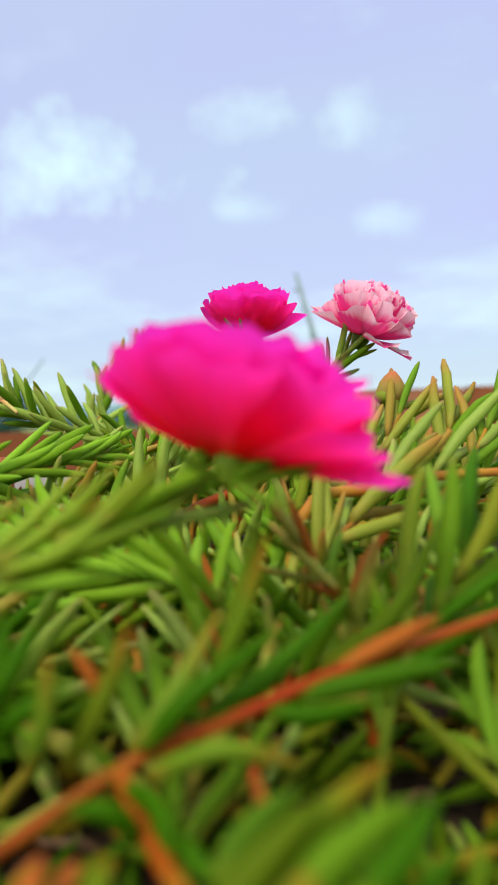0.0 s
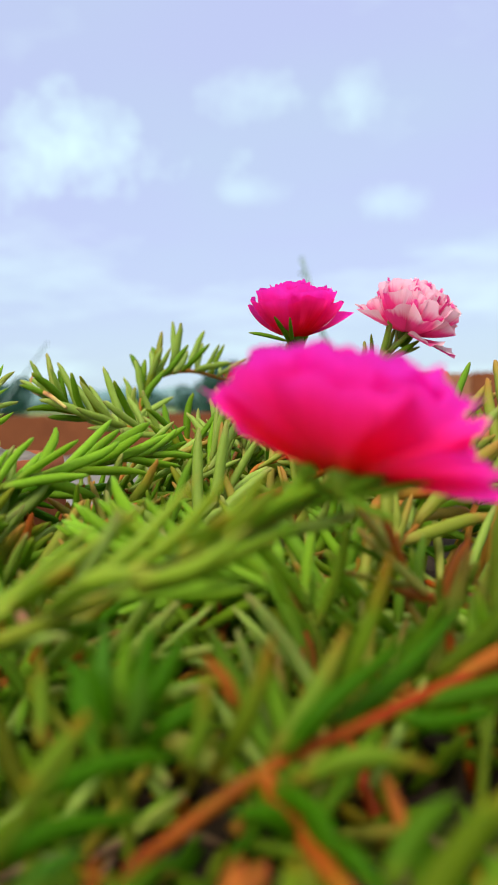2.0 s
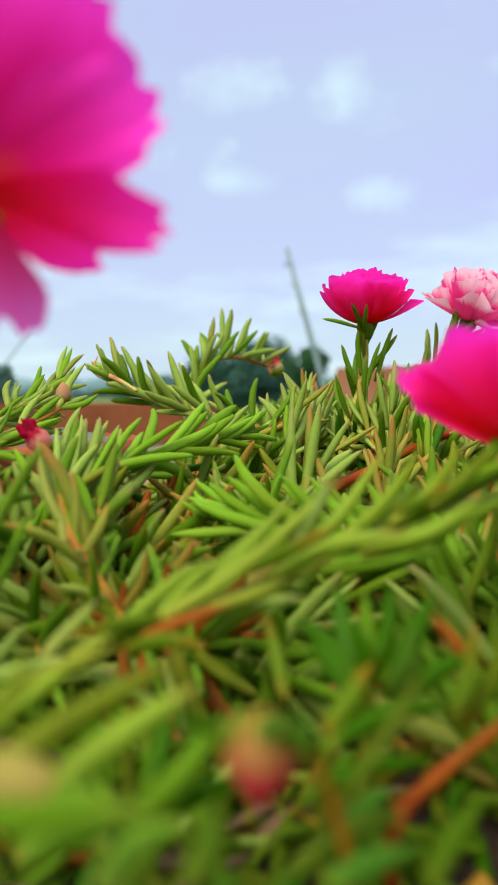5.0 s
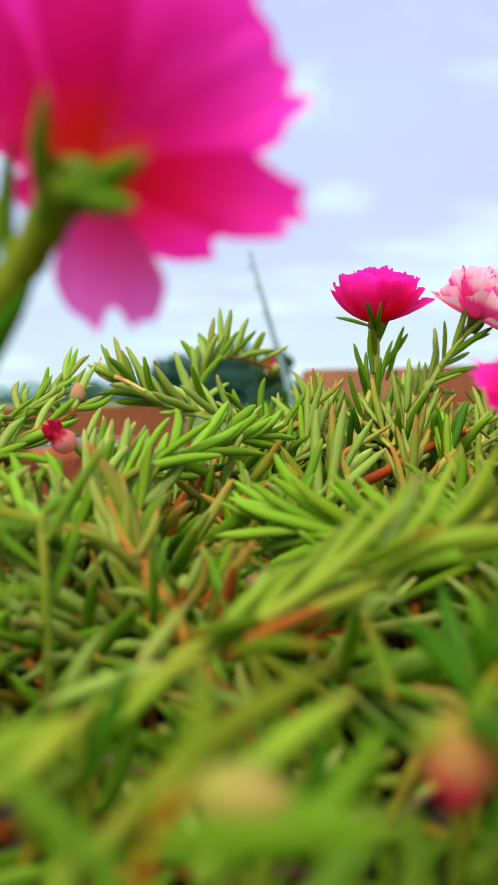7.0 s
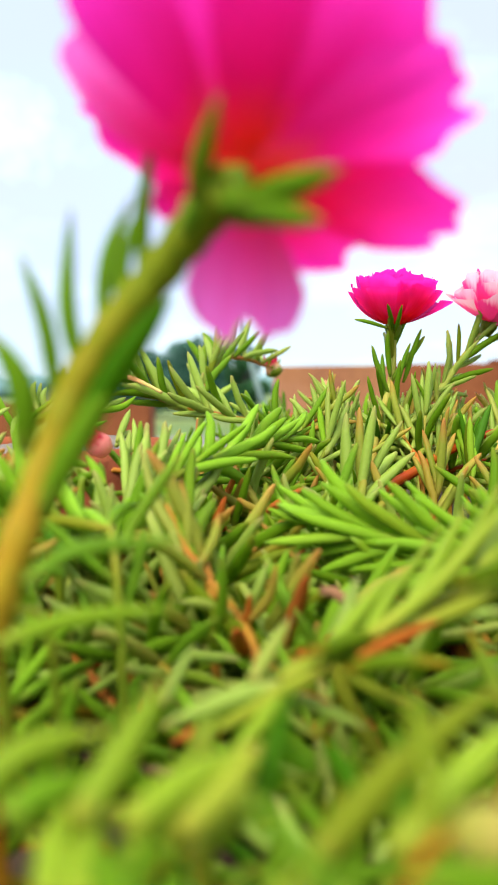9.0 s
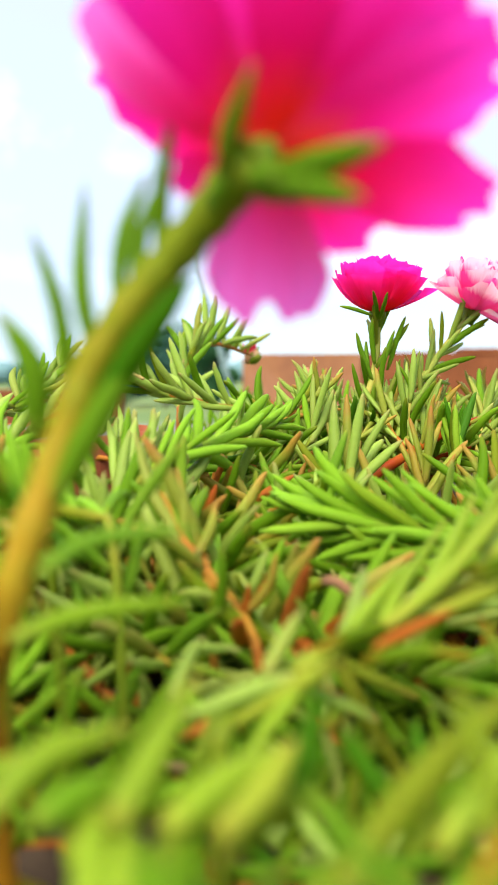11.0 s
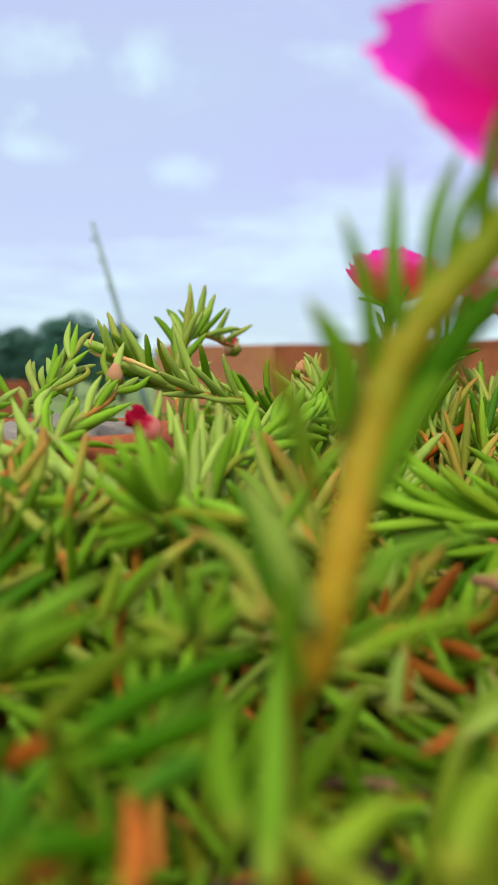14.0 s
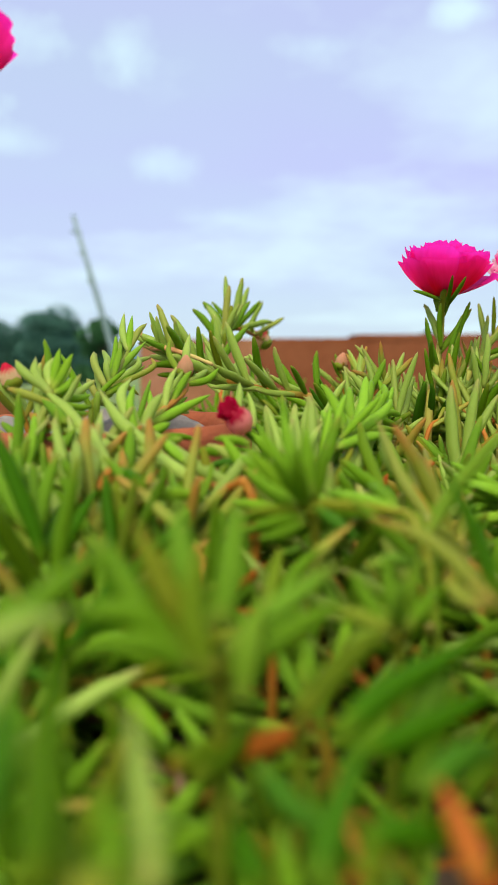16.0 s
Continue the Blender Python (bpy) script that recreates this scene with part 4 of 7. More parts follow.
leaf_to(second_rose, (0.0431, 0.3534, 0.4274), (0.0302, 0.3477, 0.4311), 'green', 0.7)
shoot([(0.0523, 0.3223, 0.3430), (0.0508, 0.3281, 0.3779), (0.0482, 0.3387, 0.3861), (0.0442, 0.3461, 0.3951)], leaves=12, size=0.019, first=0.367, spread=(38, 16), kinds='pop', stem='flushed', seed=7, radius=0.0009)
shoot([(0.0274, 0.3295, 0.3430), (0.0315, 0.3339, 0.3798), (0.0424, 0.3454, 0.3862), (0.0491, 0.3517, 0.3953)], leaves=12, size=0.019, first=0.367, spread=(40, 16), kinds='ppo', stem='flushed', seed=8, radius=0.0009)
shoot([(0.0636, 0.3417, 0.3430), (0.0636, 0.3477, 0.3789), (0.0637, 0.3636, 0.3888), (0.0626, 0.3698, 0.4040)], leaves=12, size=0.018, first=0.367, spread=(34, 16), kinds='pop', stem='flushed', seed=9, radius=0.0009)
shoot([(0.0299, 0.3431, 0.3430), (0.0279, 0.3488, 0.3805), (0.0258, 0.3545, 0.3909), (0.0233, 0.3602, 0.4016)], leaves=11, size=0.018, first=0.4, spread=(36, 14), kinds='ppo', stem='pale', seed=150, radius=0.0009)
shoot([(0.0212, 0.3525, 0.3430), (0.0233, 0.3581, 0.3736), (0.0256, 0.3642, 0.3841), (0.0284, 0.3703, 0.3951)], leaves=11, size=0.018, first=0.4, spread=(36, 14), kinds='ppp', stem='pale', seed=151, radius=0.0009)
shoot([(0.0470, 0.3436, 0.3430), (0.0452, 0.3494, 0.3715), (0.0435, 0.3551, 0.3816), (0.0412, 0.3608, 0.3922)], leaves=11, size=0.018, first=0.4, spread=(36, 14), kinds='ppp', stem='pale', seed=152, radius=0.0009)
shoot([(0.0445, 0.3444, 0.3430), (0.0469, 0.3499, 0.3744), (0.0495, 0.3560, 0.3846), (0.0526, 0.3622, 0.3952)], leaves=11, size=0.018, first=0.4, spread=(36, 14), kinds='ppo', stem='pale', seed=153, radius=0.0009)
shoot([(0.0713, 0.3562, 0.3430), (0.0699, 0.3620, 0.3763), (0.0685, 0.3678, 0.3869), (0.0665, 0.3736, 0.3979)], leaves=11, size=0.018, first=0.4, spread=(36, 14), kinds='ppp', stem='pale', seed=154, radius=0.0009)
shoot([(0.0650, 0.3666, 0.3430), (0.0676, 0.3719, 0.3737), (0.0707, 0.3781, 0.3846), (0.0743, 0.3844, 0.3959)], leaves=11, size=0.018, first=0.4, spread=(36, 14), kinds='ppp', stem='pale', seed=155, radius=0.0009)
shoot([(0.0966, 0.3784, 0.3430), (0.0954, 0.3843, 0.3746), (0.0942, 0.3902, 0.3859), (0.0925, 0.3960, 0.3976)], leaves=11, size=0.018, first=0.4, spread=(36, 14), kinds='ppo', stem='pale', seed=156, radius=0.0009)
shoot([(0.0781, 0.3474, 0.3430), (0.0809, 0.3527, 0.3744), (0.0841, 0.3589, 0.3846), (0.0878, 0.3651, 0.3951)], leaves=11, size=0.018, first=0.4, spread=(36, 14), kinds='ppp', stem='pale', seed=157, radius=0.0009)
shoot([(0.0246, 0.3319, 0.3430), (0.0226, 0.3375, 0.3732), (0.0205, 0.3432, 0.3831), (0.0179, 0.3489, 0.3933)], leaves=11, size=0.018, first=0.4, spread=(36, 14), kinds='ppp', stem='pale', seed=158, radius=0.0009)
shoot([(0.0529, 0.3245, 0.3430), (0.0554, 0.3300, 0.3714), (0.0580, 0.3360, 0.3808), (0.0612, 0.3421, 0.3905)], leaves=11, size=0.018, first=0.4, spread=(36, 14), kinds='ppo', stem='pale', seed=159, radius=0.0009)
third_rose = shoot([(0.0522, 0.3643, 0.3430), (0.0580, 0.3670, 0.3948), (0.0655, 0.3705, 0.4055), (0.0745, 0.3741, 0.4175), (0.0838, 0.3775, 0.4283)], leaves=22, size=0.018, first=0.25, spread=(34, 22), kinds='ppg', stem='pale', radius=0.0017, seed=6, label='moss rose stem bending under a white and pink blossom')
flower(third_rose, (0.0855, 0.3780, 0.4300), (0.36, -0.14, 0.92), (1, 0, 0), PALE_PINK, 6, 'full white and pink double blossom, magenta at the heart', sepals=0, extra=PALE_OUTER)
shoot([(-0.0300, 0.2450, 0.3780), (-0.0180, 0.2580, 0.3860), (-0.0040, 0.2850, 0.3890), (0.0100, 0.3100, 0.3910)], leaves=28, size=0.022, first=0.15, spread=(24, 8), kinds='ff', stem='green', seed=10, lift=0.12, label='bright green moss rose shoot leaning over')
shoot([(-0.0522, 0.2832, 0.3430), (-0.0463, 0.2845, 0.3807), (-0.0318, 0.2876, 0.3796), (-0.0153, 0.2920, 0.3799)], leaves=6, size=0.022, first=0.4, spread=(16, 8), kinds='gd', stem='flushed', seed=11, radius=0.0009)
shoot([(0.0670, 0.2077, 0.3430), (0.0622, 0.2112, 0.3689), (0.0507, 0.2197, 0.3710), (0.0341, 0.2284, 0.3736), (0.0144, 0.2360, 0.3757)], leaves=49, size=0.0225, first=0.125, spread=(38, 12), kinds='ff', stem='green', seed=12, lift=0.05, thick=1.0, label='bright green moss rose shoot lying flat over the others', radius=0.0009)
shoot([(-0.0077, 0.2384, 0.3430), (-0.0018, 0.2393, 0.3561), (0.0096, 0.2412, 0.3572), (0.0271, 0.2411, 0.3613)], leaves=31, size=0.013, first=0.167, spread=(50, 25), kinds='ggd', stem='green', seed=13, radius=0.0009)
shoot([(0.0228, 0.2697, 0.3430), (0.0239, 0.2756, 0.3612), (0.0260, 0.2864, 0.3680), (0.0299, 0.2975, 0.3772)], leaves=13, size=0.025, first=0.333, spread=(34, 14), kinds='ppog', stem='flushed', seed=16, lift=0.3, thick=1.05, radius=0.0009)
shoot([(0.0656, 0.3098, 0.3430), (0.0655, 0.3158, 0.3723), (0.0655, 0.3183, 0.3777), (0.0657, 0.3218, 0.3840)], leaves=15, size=0.018, first=0.4, spread=(26, 10), kinds='df', stem='green', seed=17, label='fresh upright moss rose tuft', radius=0.0009)
shoot([(0.0211, 0.3502, 0.3430), (0.0212, 0.3562, 0.3796), (0.0218, 0.3773, 0.3908), (0.0228, 0.3883, 0.4011)], leaves=14, size=0.016, first=0.533, spread=(35, 15), kinds='pop', stem='flushed', seed=18, label='greyish half dry moss rose tip', radius=0.0009)
shoot([(0.0280, 0.2980, 0.3430), (0.0320, 0.3024, 0.3699), (0.0474, 0.3195, 0.3785), (0.0656, 0.3317, 0.3867), (0.0801, 0.3383, 0.3911)], leaves=7, size=0.016, first=0.325, spread=(70, 40), kinds='o', stem='red', radius=0.002, seed=19)
shoot([(0.0474, 0.2858, 0.3430), (0.0488, 0.2916, 0.3617), (0.0503, 0.2975, 0.3696), (0.0515, 0.3033, 0.3779)], leaves=9, size=0.021, first=0.4, spread=(40, 15), kinds='oo', stem='red', seed=20, lift=0.2, radius=0.0009)
shoot([(0.0752, 0.2712, 0.3430), (0.0717, 0.2760, 0.3637), (0.0680, 0.2812, 0.3693), (0.0665, 0.2865, 0.3736)], leaves=8, size=0.02, first=0.4, spread=(40, 15), kinds='og', stem='flushed', seed=21, radius=0.0009)
shoot([(-0.0101, 0.2998, 0.3430), (-0.0070, 0.3049, 0.3772), (-0.0037, 0.3103, 0.3783), (0.0053, 0.3109, 0.3764)], leaves=10, size=0.021, first=0.333, spread=(45, 15), kinds='gpo', stem='flushed', seed=22, radius=0.0009)
shoot([(-0.0156, 0.3208, 0.3430), (-0.0108, 0.3244, 0.3807), (0.0045, 0.3363, 0.3868), (0.0210, 0.3486, 0.3977)], leaves=14, size=0.021, first=0.333, spread=(30, 15), kinds='pog', stem='flushed', seed=23, radius=0.0009)
shoot([(0.0072, 0.3100, 0.3430), (0.0105, 0.3150, 0.3743), (0.0181, 0.3264, 0.3831), (0.0210, 0.3323, 0.3907)], leaves=9, size=0.02, first=0.4, spread=(30, 12), kinds='pf', stem='green', seed=24, lift=0.2, radius=0.0009)
sprig = shoot([(-0.0317, 0.3863, 0.3430), (-0.0319, 0.3923, 0.3833), (-0.0324, 0.4137, 0.4001), (-0.0292, 0.4254, 0.4159), (-0.0195, 0.4577, 0.4222), (-0.0029, 0.4852, 0.4174)], leaves=34, size=0.0205, first=0.2, spread=(46, 40), kinds='ppg', stem='flushed', radius=0.0014, seed=30, lift=0.9, thick=1.25, label='leggy moss rose sprig ending in a small pink bud')
bud(sprig, (-0.0007, 0.4903, 0.4131), (-0.35, -0.15, 0.8), 0.0105, M_BUD_CREAM, 31, 'small bud, cream with a red tip', crumple=2, sepals=2)
dry_sprig = shoot([(0.0119, 0.3672, 0.3430), (0.0060, 0.3678, 0.3870), (-0.0172, 0.3700, 0.3950), (-0.0410, 0.3720, 0.4014), (-0.0581, 0.3701, 0.4116)], leaves=40, size=0.021, first=0.287, spread=(50, 35), kinds='ppg', stem='flushed', radius=0.0015, seed=32, lift=0.55, thick=1.2)
stalk([(-0.0398, 0.3500, 0.4052), (-0.0474, 0.3580, 0.4085), (-0.0547, 0.3660, 0.4110), (-0.0612, 0.3720, 0.4117), (-0.0644, 0.3740, 0.4142)], 'peach', 0.0006, 'curled dry peach-coloured end of a sprig', 1.2, dry_sprig)
stalk([(-0.0642, 0.3740, 0.4135), (-0.0645, 0.3740, 0.4162), (-0.0634, 0.3750, 0.4198)], 'peach', 0.0006, 'thin dry hook', -0.5, dry_sprig)
left_clump = stalk([(-0.0655, 0.2620, 0.3857), (-0.0633, 0.2720, 0.3884), (-0.0583, 0.2830, 0.3931), (-0.0526, 0.2940, 0.3971), (-0.0506, 0.3030, 0.4003)], "flushed", 0.00110, "moss rose shoot with long parallel leaves and a closed bud", -0.3)
blade(left_clump, (-0.0635, 0.2709, 0.3884), (-0.0609, 0.2750, 0.3944), (-0.0579, 0.2785, 0.3982), "pale", 0.0029)
blade(left_clump, (-0.0614, 0.2760, 0.3901), (-0.0536, 0.2830, 0.3935), (-0.0451, 0.2880, 0.3972), "fresh", 0.0027)
blade(left_clump, (-0.0635, 0.2704, 0.3880), (-0.0590, 0.2720, 0.3896), (-0.0562, 0.2750, 0.3909), "fresh", 0.0025)
blade(left_clump, (-0.0636, 0.2688, 0.3875), (-0.0547, 0.2720, 0.3876), (-0.0488, 0.2750, 0.3862), "green", 0.0018)
blade(left_clump, (-0.0575, 0.2848, 0.3938), (-0.0563, 0.2900, 0.3997), (-0.0538, 0.2950, 0.4047), "pale", 0.0022)
blade(left_clump, (-0.0556, 0.2882, 0.3951), (-0.0525, 0.2950, 0.4000), (-0.0494, 0.3000, 0.4036), "fresh", 0.0022)
blade(left_clump, (-0.0511, 0.3010, 0.3999), (-0.0505, 0.3100, 0.4081), (-0.0489, 0.3200, 0.4146), "pale", 0.0026)
blade(left_clump, (-0.0505, 0.3031, 0.4003), (-0.0465, 0.3070, 0.4022), (-0.0443, 0.3100, 0.4038), "pale", 0.0020)
blade(left_clump, (-0.0507, 0.3016, 0.3996), (-0.0447, 0.3060, 0.4008), (-0.0409, 0.3100, 0.4042), "fresh", 0.0022)
blade(left_clump, (-0.0646, 0.2678, 0.3876), (-0.0661, 0.2720, 0.3952), (-0.0650, 0.2780, 0.4004), "fresh", 0.0022)
blade(left_clump, (-0.0646, 0.2694, 0.3881), (-0.0684, 0.2780, 0.3969), (-0.0660, 0.2850, 0.4018), "pale", 0.0028)
blade(left_clump, (-0.0638, 0.2704, 0.3882), (-0.0651, 0.2720, 0.3927), (-0.0650, 0.2750, 0.3951), "pale", 0.0020)
blade(left_clump, (-0.0610, 0.2772, 0.3906), (-0.0591, 0.2800, 0.3925), (-0.0566, 0.2830, 0.3946), "olive", 0.0020)
blade(left_clump, (-0.0511, 0.3039, 0.4006), (-0.0553, 0.3180, 0.4082), (-0.0546, 0.3260, 0.4137), "green", 0.0020)
bud(left_clump, (-0.0511, 0.3050, 0.4012), (0.05, -0.1, 1), 0.0068, M_BUD_DRY, 301, 'closed peach-coloured bud', slim=0.85, sepals=2)
back_tuft = stalk([(-0.0761, 0.3000, 0.3918), (-0.0745, 0.3120, 0.3974), (-0.0709, 0.3300, 0.4039), (-0.0680, 0.3450, 0.4101)], "green", 0.00100, "moss rose shoot rising behind the clay rim", -0.3)
blade(back_tuft, (-0.0684, 0.3443, 0.4098), (-0.0703, 0.3520, 0.4163), (-0.0698, 0.3580, 0.4234), "pale", 0.0025)
blade(back_tuft, (-0.0682, 0.3443, 0.4097), (-0.0678, 0.3500, 0.4154), (-0.0670, 0.3560, 0.4224), "fresh", 0.0025)
blade(back_tuft, (-0.0680, 0.3455, 0.4104), (-0.0650, 0.3520, 0.4165), (-0.0620, 0.3550, 0.4195), "pale", 0.0022)
blade(back_tuft, (-0.0731, 0.3207, 0.4004), (-0.0698, 0.3360, 0.4055), (-0.0623, 0.3500, 0.4132), "fresh", 0.0029)
blade(back_tuft, (-0.0743, 0.3149, 0.3987), (-0.0778, 0.3200, 0.4056), (-0.0782, 0.3250, 0.4095), "pale", 0.0024)
blade(back_tuft, (-0.0733, 0.3186, 0.3999), (-0.0743, 0.3200, 0.4045), (-0.0744, 0.3250, 0.4075), "pale", 0.0021)
blade(back_tuft, (-0.0727, 0.3215, 0.4008), (-0.0712, 0.3300, 0.4071), (-0.0701, 0.3360, 0.4116), "fresh", 0.0024)
blade(back_tuft, (-0.0747, 0.3101, 0.3965), (-0.0690, 0.3160, 0.3997), (-0.0627, 0.3260, 0.4050), "fresh", 0.0024)
blade(back_tuft, (-0.0727, 0.3146, 0.3986), (-0.0607, 0.3160, 0.4041), (-0.0607, 0.3200, 0.4074), "olive", 0.0018)
blade(back_tuft, (-0.0726, 0.3174, 0.3996), (-0.0650, 0.3200, 0.4047), (-0.0649, 0.3250, 0.4082), "pale", 0.0021)
blade(back_tuft, (-0.0756, 0.3056, 0.3947), (-0.0780, 0.3080, 0.3994), (-0.0795, 0.3120, 0.4014), "pale", 0.0021)
shoot([(-0.0781, 0.3040, 0.3450), (-0.0781, 0.3040, 0.3898), (-0.0765, 0.3160, 0.3954), (-0.0729, 0.3340, 0.4019), (-0.0700, 0.3490, 0.4081)], leaves=20, size=0.018, first=0.25, spread=(34, 14), kinds='pfp', stem='green', radius=0.0009, seed=181, label='moss rose shoot crowded with pale leaves behind the rim')
shoot([(-0.0695, 0.2660, 0.3450), (-0.0695, 0.2660, 0.3827), (-0.0673, 0.2760, 0.3854), (-0.0623, 0.2870, 0.3901), (-0.0566, 0.2980, 0.3941)], leaves=20, size=0.017, first=0.35, spread=(34, 14), kinds='pfg', stem='flushed', radius=0.0009, seed=182, label='moss rose shoot with long parallel leaves')
left_tuft = stalk([(-0.0822, 0.2620, 0.3896), (-0.0838, 0.2700, 0.3950), (-0.0852, 0.2750, 0.3998)], "green", 0.00100, "moss rose shoot with upright fresh leaves beside the clay rim", -0.3)
blade(left_tuft, (-0.0852, 0.2750, 0.3998), (-0.0845, 0.2800, 0.4047), (-0.0839, 0.2850, 0.4096), "fresh", 0.0025)
blade(left_tuft, (-0.0850, 0.2745, 0.3992), (-0.0829, 0.2800, 0.4034), (-0.0807, 0.2850, 0.4083), "fresh", 0.0026)
blade(left_tuft, (-0.0847, 0.2738, 0.3984), (-0.0820, 0.2780, 0.3998), (-0.0806, 0.2810, 0.4024), "fresh", 0.0022)
blade(left_tuft, (-0.0854, 0.2750, 0.3999), (-0.0864, 0.2790, 0.4041), (-0.0852, 0.2830, 0.4073), "pale", 0.0022)
blade(left_tuft, (-0.0849, 0.2746, 0.3987), (-0.0800, 0.2820, 0.3968), (-0.0764, 0.2860, 0.3977), "fresh", 0.0022)
blade(left_tuft, (-0.0840, 0.2716, 0.3961), (-0.0791, 0.2780, 0.3947), (-0.0761, 0.2810, 0.3948), "fresh", 0.0021)
blade(left_tuft, (-0.0835, 0.2702, 0.3948), (-0.0785, 0.2740, 0.3932), (-0.0763, 0.2760, 0.3936), "green", 0.0020)
blade(left_tuft, (-0.0849, 0.2730, 0.3981), (-0.0889, 0.2760, 0.4029), (-0.0893, 0.2800, 0.4073), "pale", 0.0025)
blade(left_tuft, (-0.0853, 0.2738, 0.3989), (-0.0916, 0.2760, 0.4036), (-0.0942, 0.2800, 0.4067), "pale", 0.0025)
blade(left_tuft, (-0.0844, 0.2709, 0.3960), (-0.0915, 0.2720, 0.3987), (-0.0955, 0.2740, 0.3999), "olive", 0.0022)
rim_cover = stalk([(-0.0400, 0.2400, 0.3817), (-0.0392, 0.2430, 0.3843), (-0.0389, 0.2460, 0.3869)], "green", 0.00090, "moss rose shoot with narrow leaves hanging before the clay rim", -0.3)
blade(rim_cover, (-0.0399, 0.2460, 0.3881), (-0.0437, 0.2460, 0.3891), (-0.0478, 0.2460, 0.3894), "fresh", 0.0020)
blade(rim_cover, (-0.0425, 0.2360, 0.3840), (-0.0442, 0.2380, 0.3871), (-0.0465, 0.2400, 0.3908), "fresh", 0.0024)
blade(rim_cover, (-0.0380, 0.2440, 0.3862), (-0.0406, 0.2430, 0.3856), (-0.0431, 0.2420, 0.3842), "green", 0.0020)
blade(rim_cover, (-0.0343, 0.2400, 0.3841), (-0.0371, 0.2420, 0.3878), (-0.0397, 0.2440, 0.3909), "fresh", 0.0022)
blade(rim_cover, (-0.0495, 0.2400, 0.3826), (-0.0498, 0.2420, 0.3851), (-0.0502, 0.2440, 0.3883), "green", 0.0022)
blade(rim_cover, (-0.0354, 0.2400, 0.3834), (-0.0355, 0.2420, 0.3864), (-0.0365, 0.2440, 0.3894), "deep", 0.0020)
blade(rim_cover, (-0.0461, 0.2500, 0.3854), (-0.0490, 0.2500, 0.3863), (-0.0526, 0.2500, 0.3855), "green", 0.0020)
blade(rim_cover, (-0.0422, 0.2450, 0.3836), (-0.0454, 0.2460, 0.3841), (-0.0495, 0.2460, 0.3833), "deep", 0.0020)
blade(rim_cover, (-0.0545, 0.2520, 0.3888), (-0.0583, 0.2540, 0.3881), (-0.0628, 0.2560, 0.3886), "green", 0.0022)
blade(rim_cover, (-0.0537, 0.2450, 0.3843), (-0.0567, 0.2470, 0.3870), (-0.0596, 0.2500, 0.3902), "fresh", 0.0022)
blade(rim_cover, (-0.0394, 0.2750, 0.3919), (-0.0382, 0.2800, 0.3970), (-0.0377, 0.2850, 0.4005), "pale", 0.0020)
blade(rim_cover, (-0.0352, 0.2750, 0.3893), (-0.0351, 0.2780, 0.3937), (-0.0361, 0.2810, 0.3982), "pale", 0.0018)
blade(rim_cover, (-0.0398, 0.2750, 0.3906), (-0.0385, 0.2780, 0.3931), (-0.0370, 0.2810, 0.3949), "pale", 0.0018)
shoot([(-0.1046, 0.2434, 0.3430), (-0.1006, 0.2479, 0.3783), (-0.0921, 0.2572, 0.3799), (-0.0883, 0.2780, 0.3900), (-0.0866, 0.2887, 0.3975)], leaves=19, size=0.022, first=0.125, spread=(40, 18), kinds='ppg', stem='green', seed=39, radius=0.0009)
shoot([(-0.0183, 0.1854, 0.3430), (-0.0209, 0.1908, 0.3799), (-0.0276, 0.2046, 0.3787), (-0.0394, 0.2181, 0.3785)], leaves=19, size=0.019, first=0.167, spread=(40, 14), kinds='fg', stem='green', seed=41, radius=0.0009)
wilted = shoot([(-0.0305, 0.2392, 0.3430), (-0.0311, 0.2452, 0.3767), (-0.0322, 0.2570, 0.3822), (-0.0346, 0.2669, 0.3866)], leaves=5, size=0.015, first=0.4, kinds='g', stem='flushed', seed=42, radius=0.0009)
bud(wilted, (-0.0385, 0.2610, 0.3895), (-0.62, -0.12, 0.72), 0.0078, M_SPENT, 43, 'drooping crimson spent bud with a pale pink base', slim=1.0, crumple=6, sepals=0)
shoot([(-0.0048, 0.1990, 0.3430), (-0.0066, 0.2047, 0.3694), (-0.0115, 0.2211, 0.3755), (-0.0156, 0.2372, 0.3794)], leaves=14, size=0.021, first=0.167, spread=(40, 15), kinds='ogg', stem='flushed', seed=45, radius=0.0009)
shoot([(-0.0752, 0.2089, 0.3430), (-0.0741, 0.2148, 0.3691), (-0.0722, 0.2253, 0.3751), (-0.0772, 0.2367, 0.3821)], leaves=19, size=0.021, first=0.167, spread=(45, 18), kinds='gpo', stem='flushed', seed=100, radius=0.0009)
shoot([(-0.0596, 0.2070, 0.3430), (-0.0612, 0.2128, 0.3687), (-0.0659, 0.2289, 0.3727), (-0.0705, 0.2403, 0.3798)], leaves=19, size=0.022, first=0.167, spread=(45, 18), kinds='pog', stem='flushed', seed=101, radius=0.0009)
shoot([(-0.0556, 0.2062, 0.3430), (-0.0579, 0.2117, 0.3687), (-0.0626, 0.2229, 0.3734), (-0.0618, 0.2335, 0.3790)], leaves=17, size=0.02, first=0.167, spread=(45, 18), kinds='gog', stem='flushed', seed=102, radius=0.0009)
shoot([(-0.0504, 0.2008, 0.3430), (-0.0524, 0.2064, 0.3713), (-0.0565, 0.2173, 0.3747), (-0.0527, 0.2275, 0.3789)], leaves=17, size=0.019, first=0.167, spread=(45, 18), kinds='ggo', stem='flushed', seed=103, radius=0.0009)
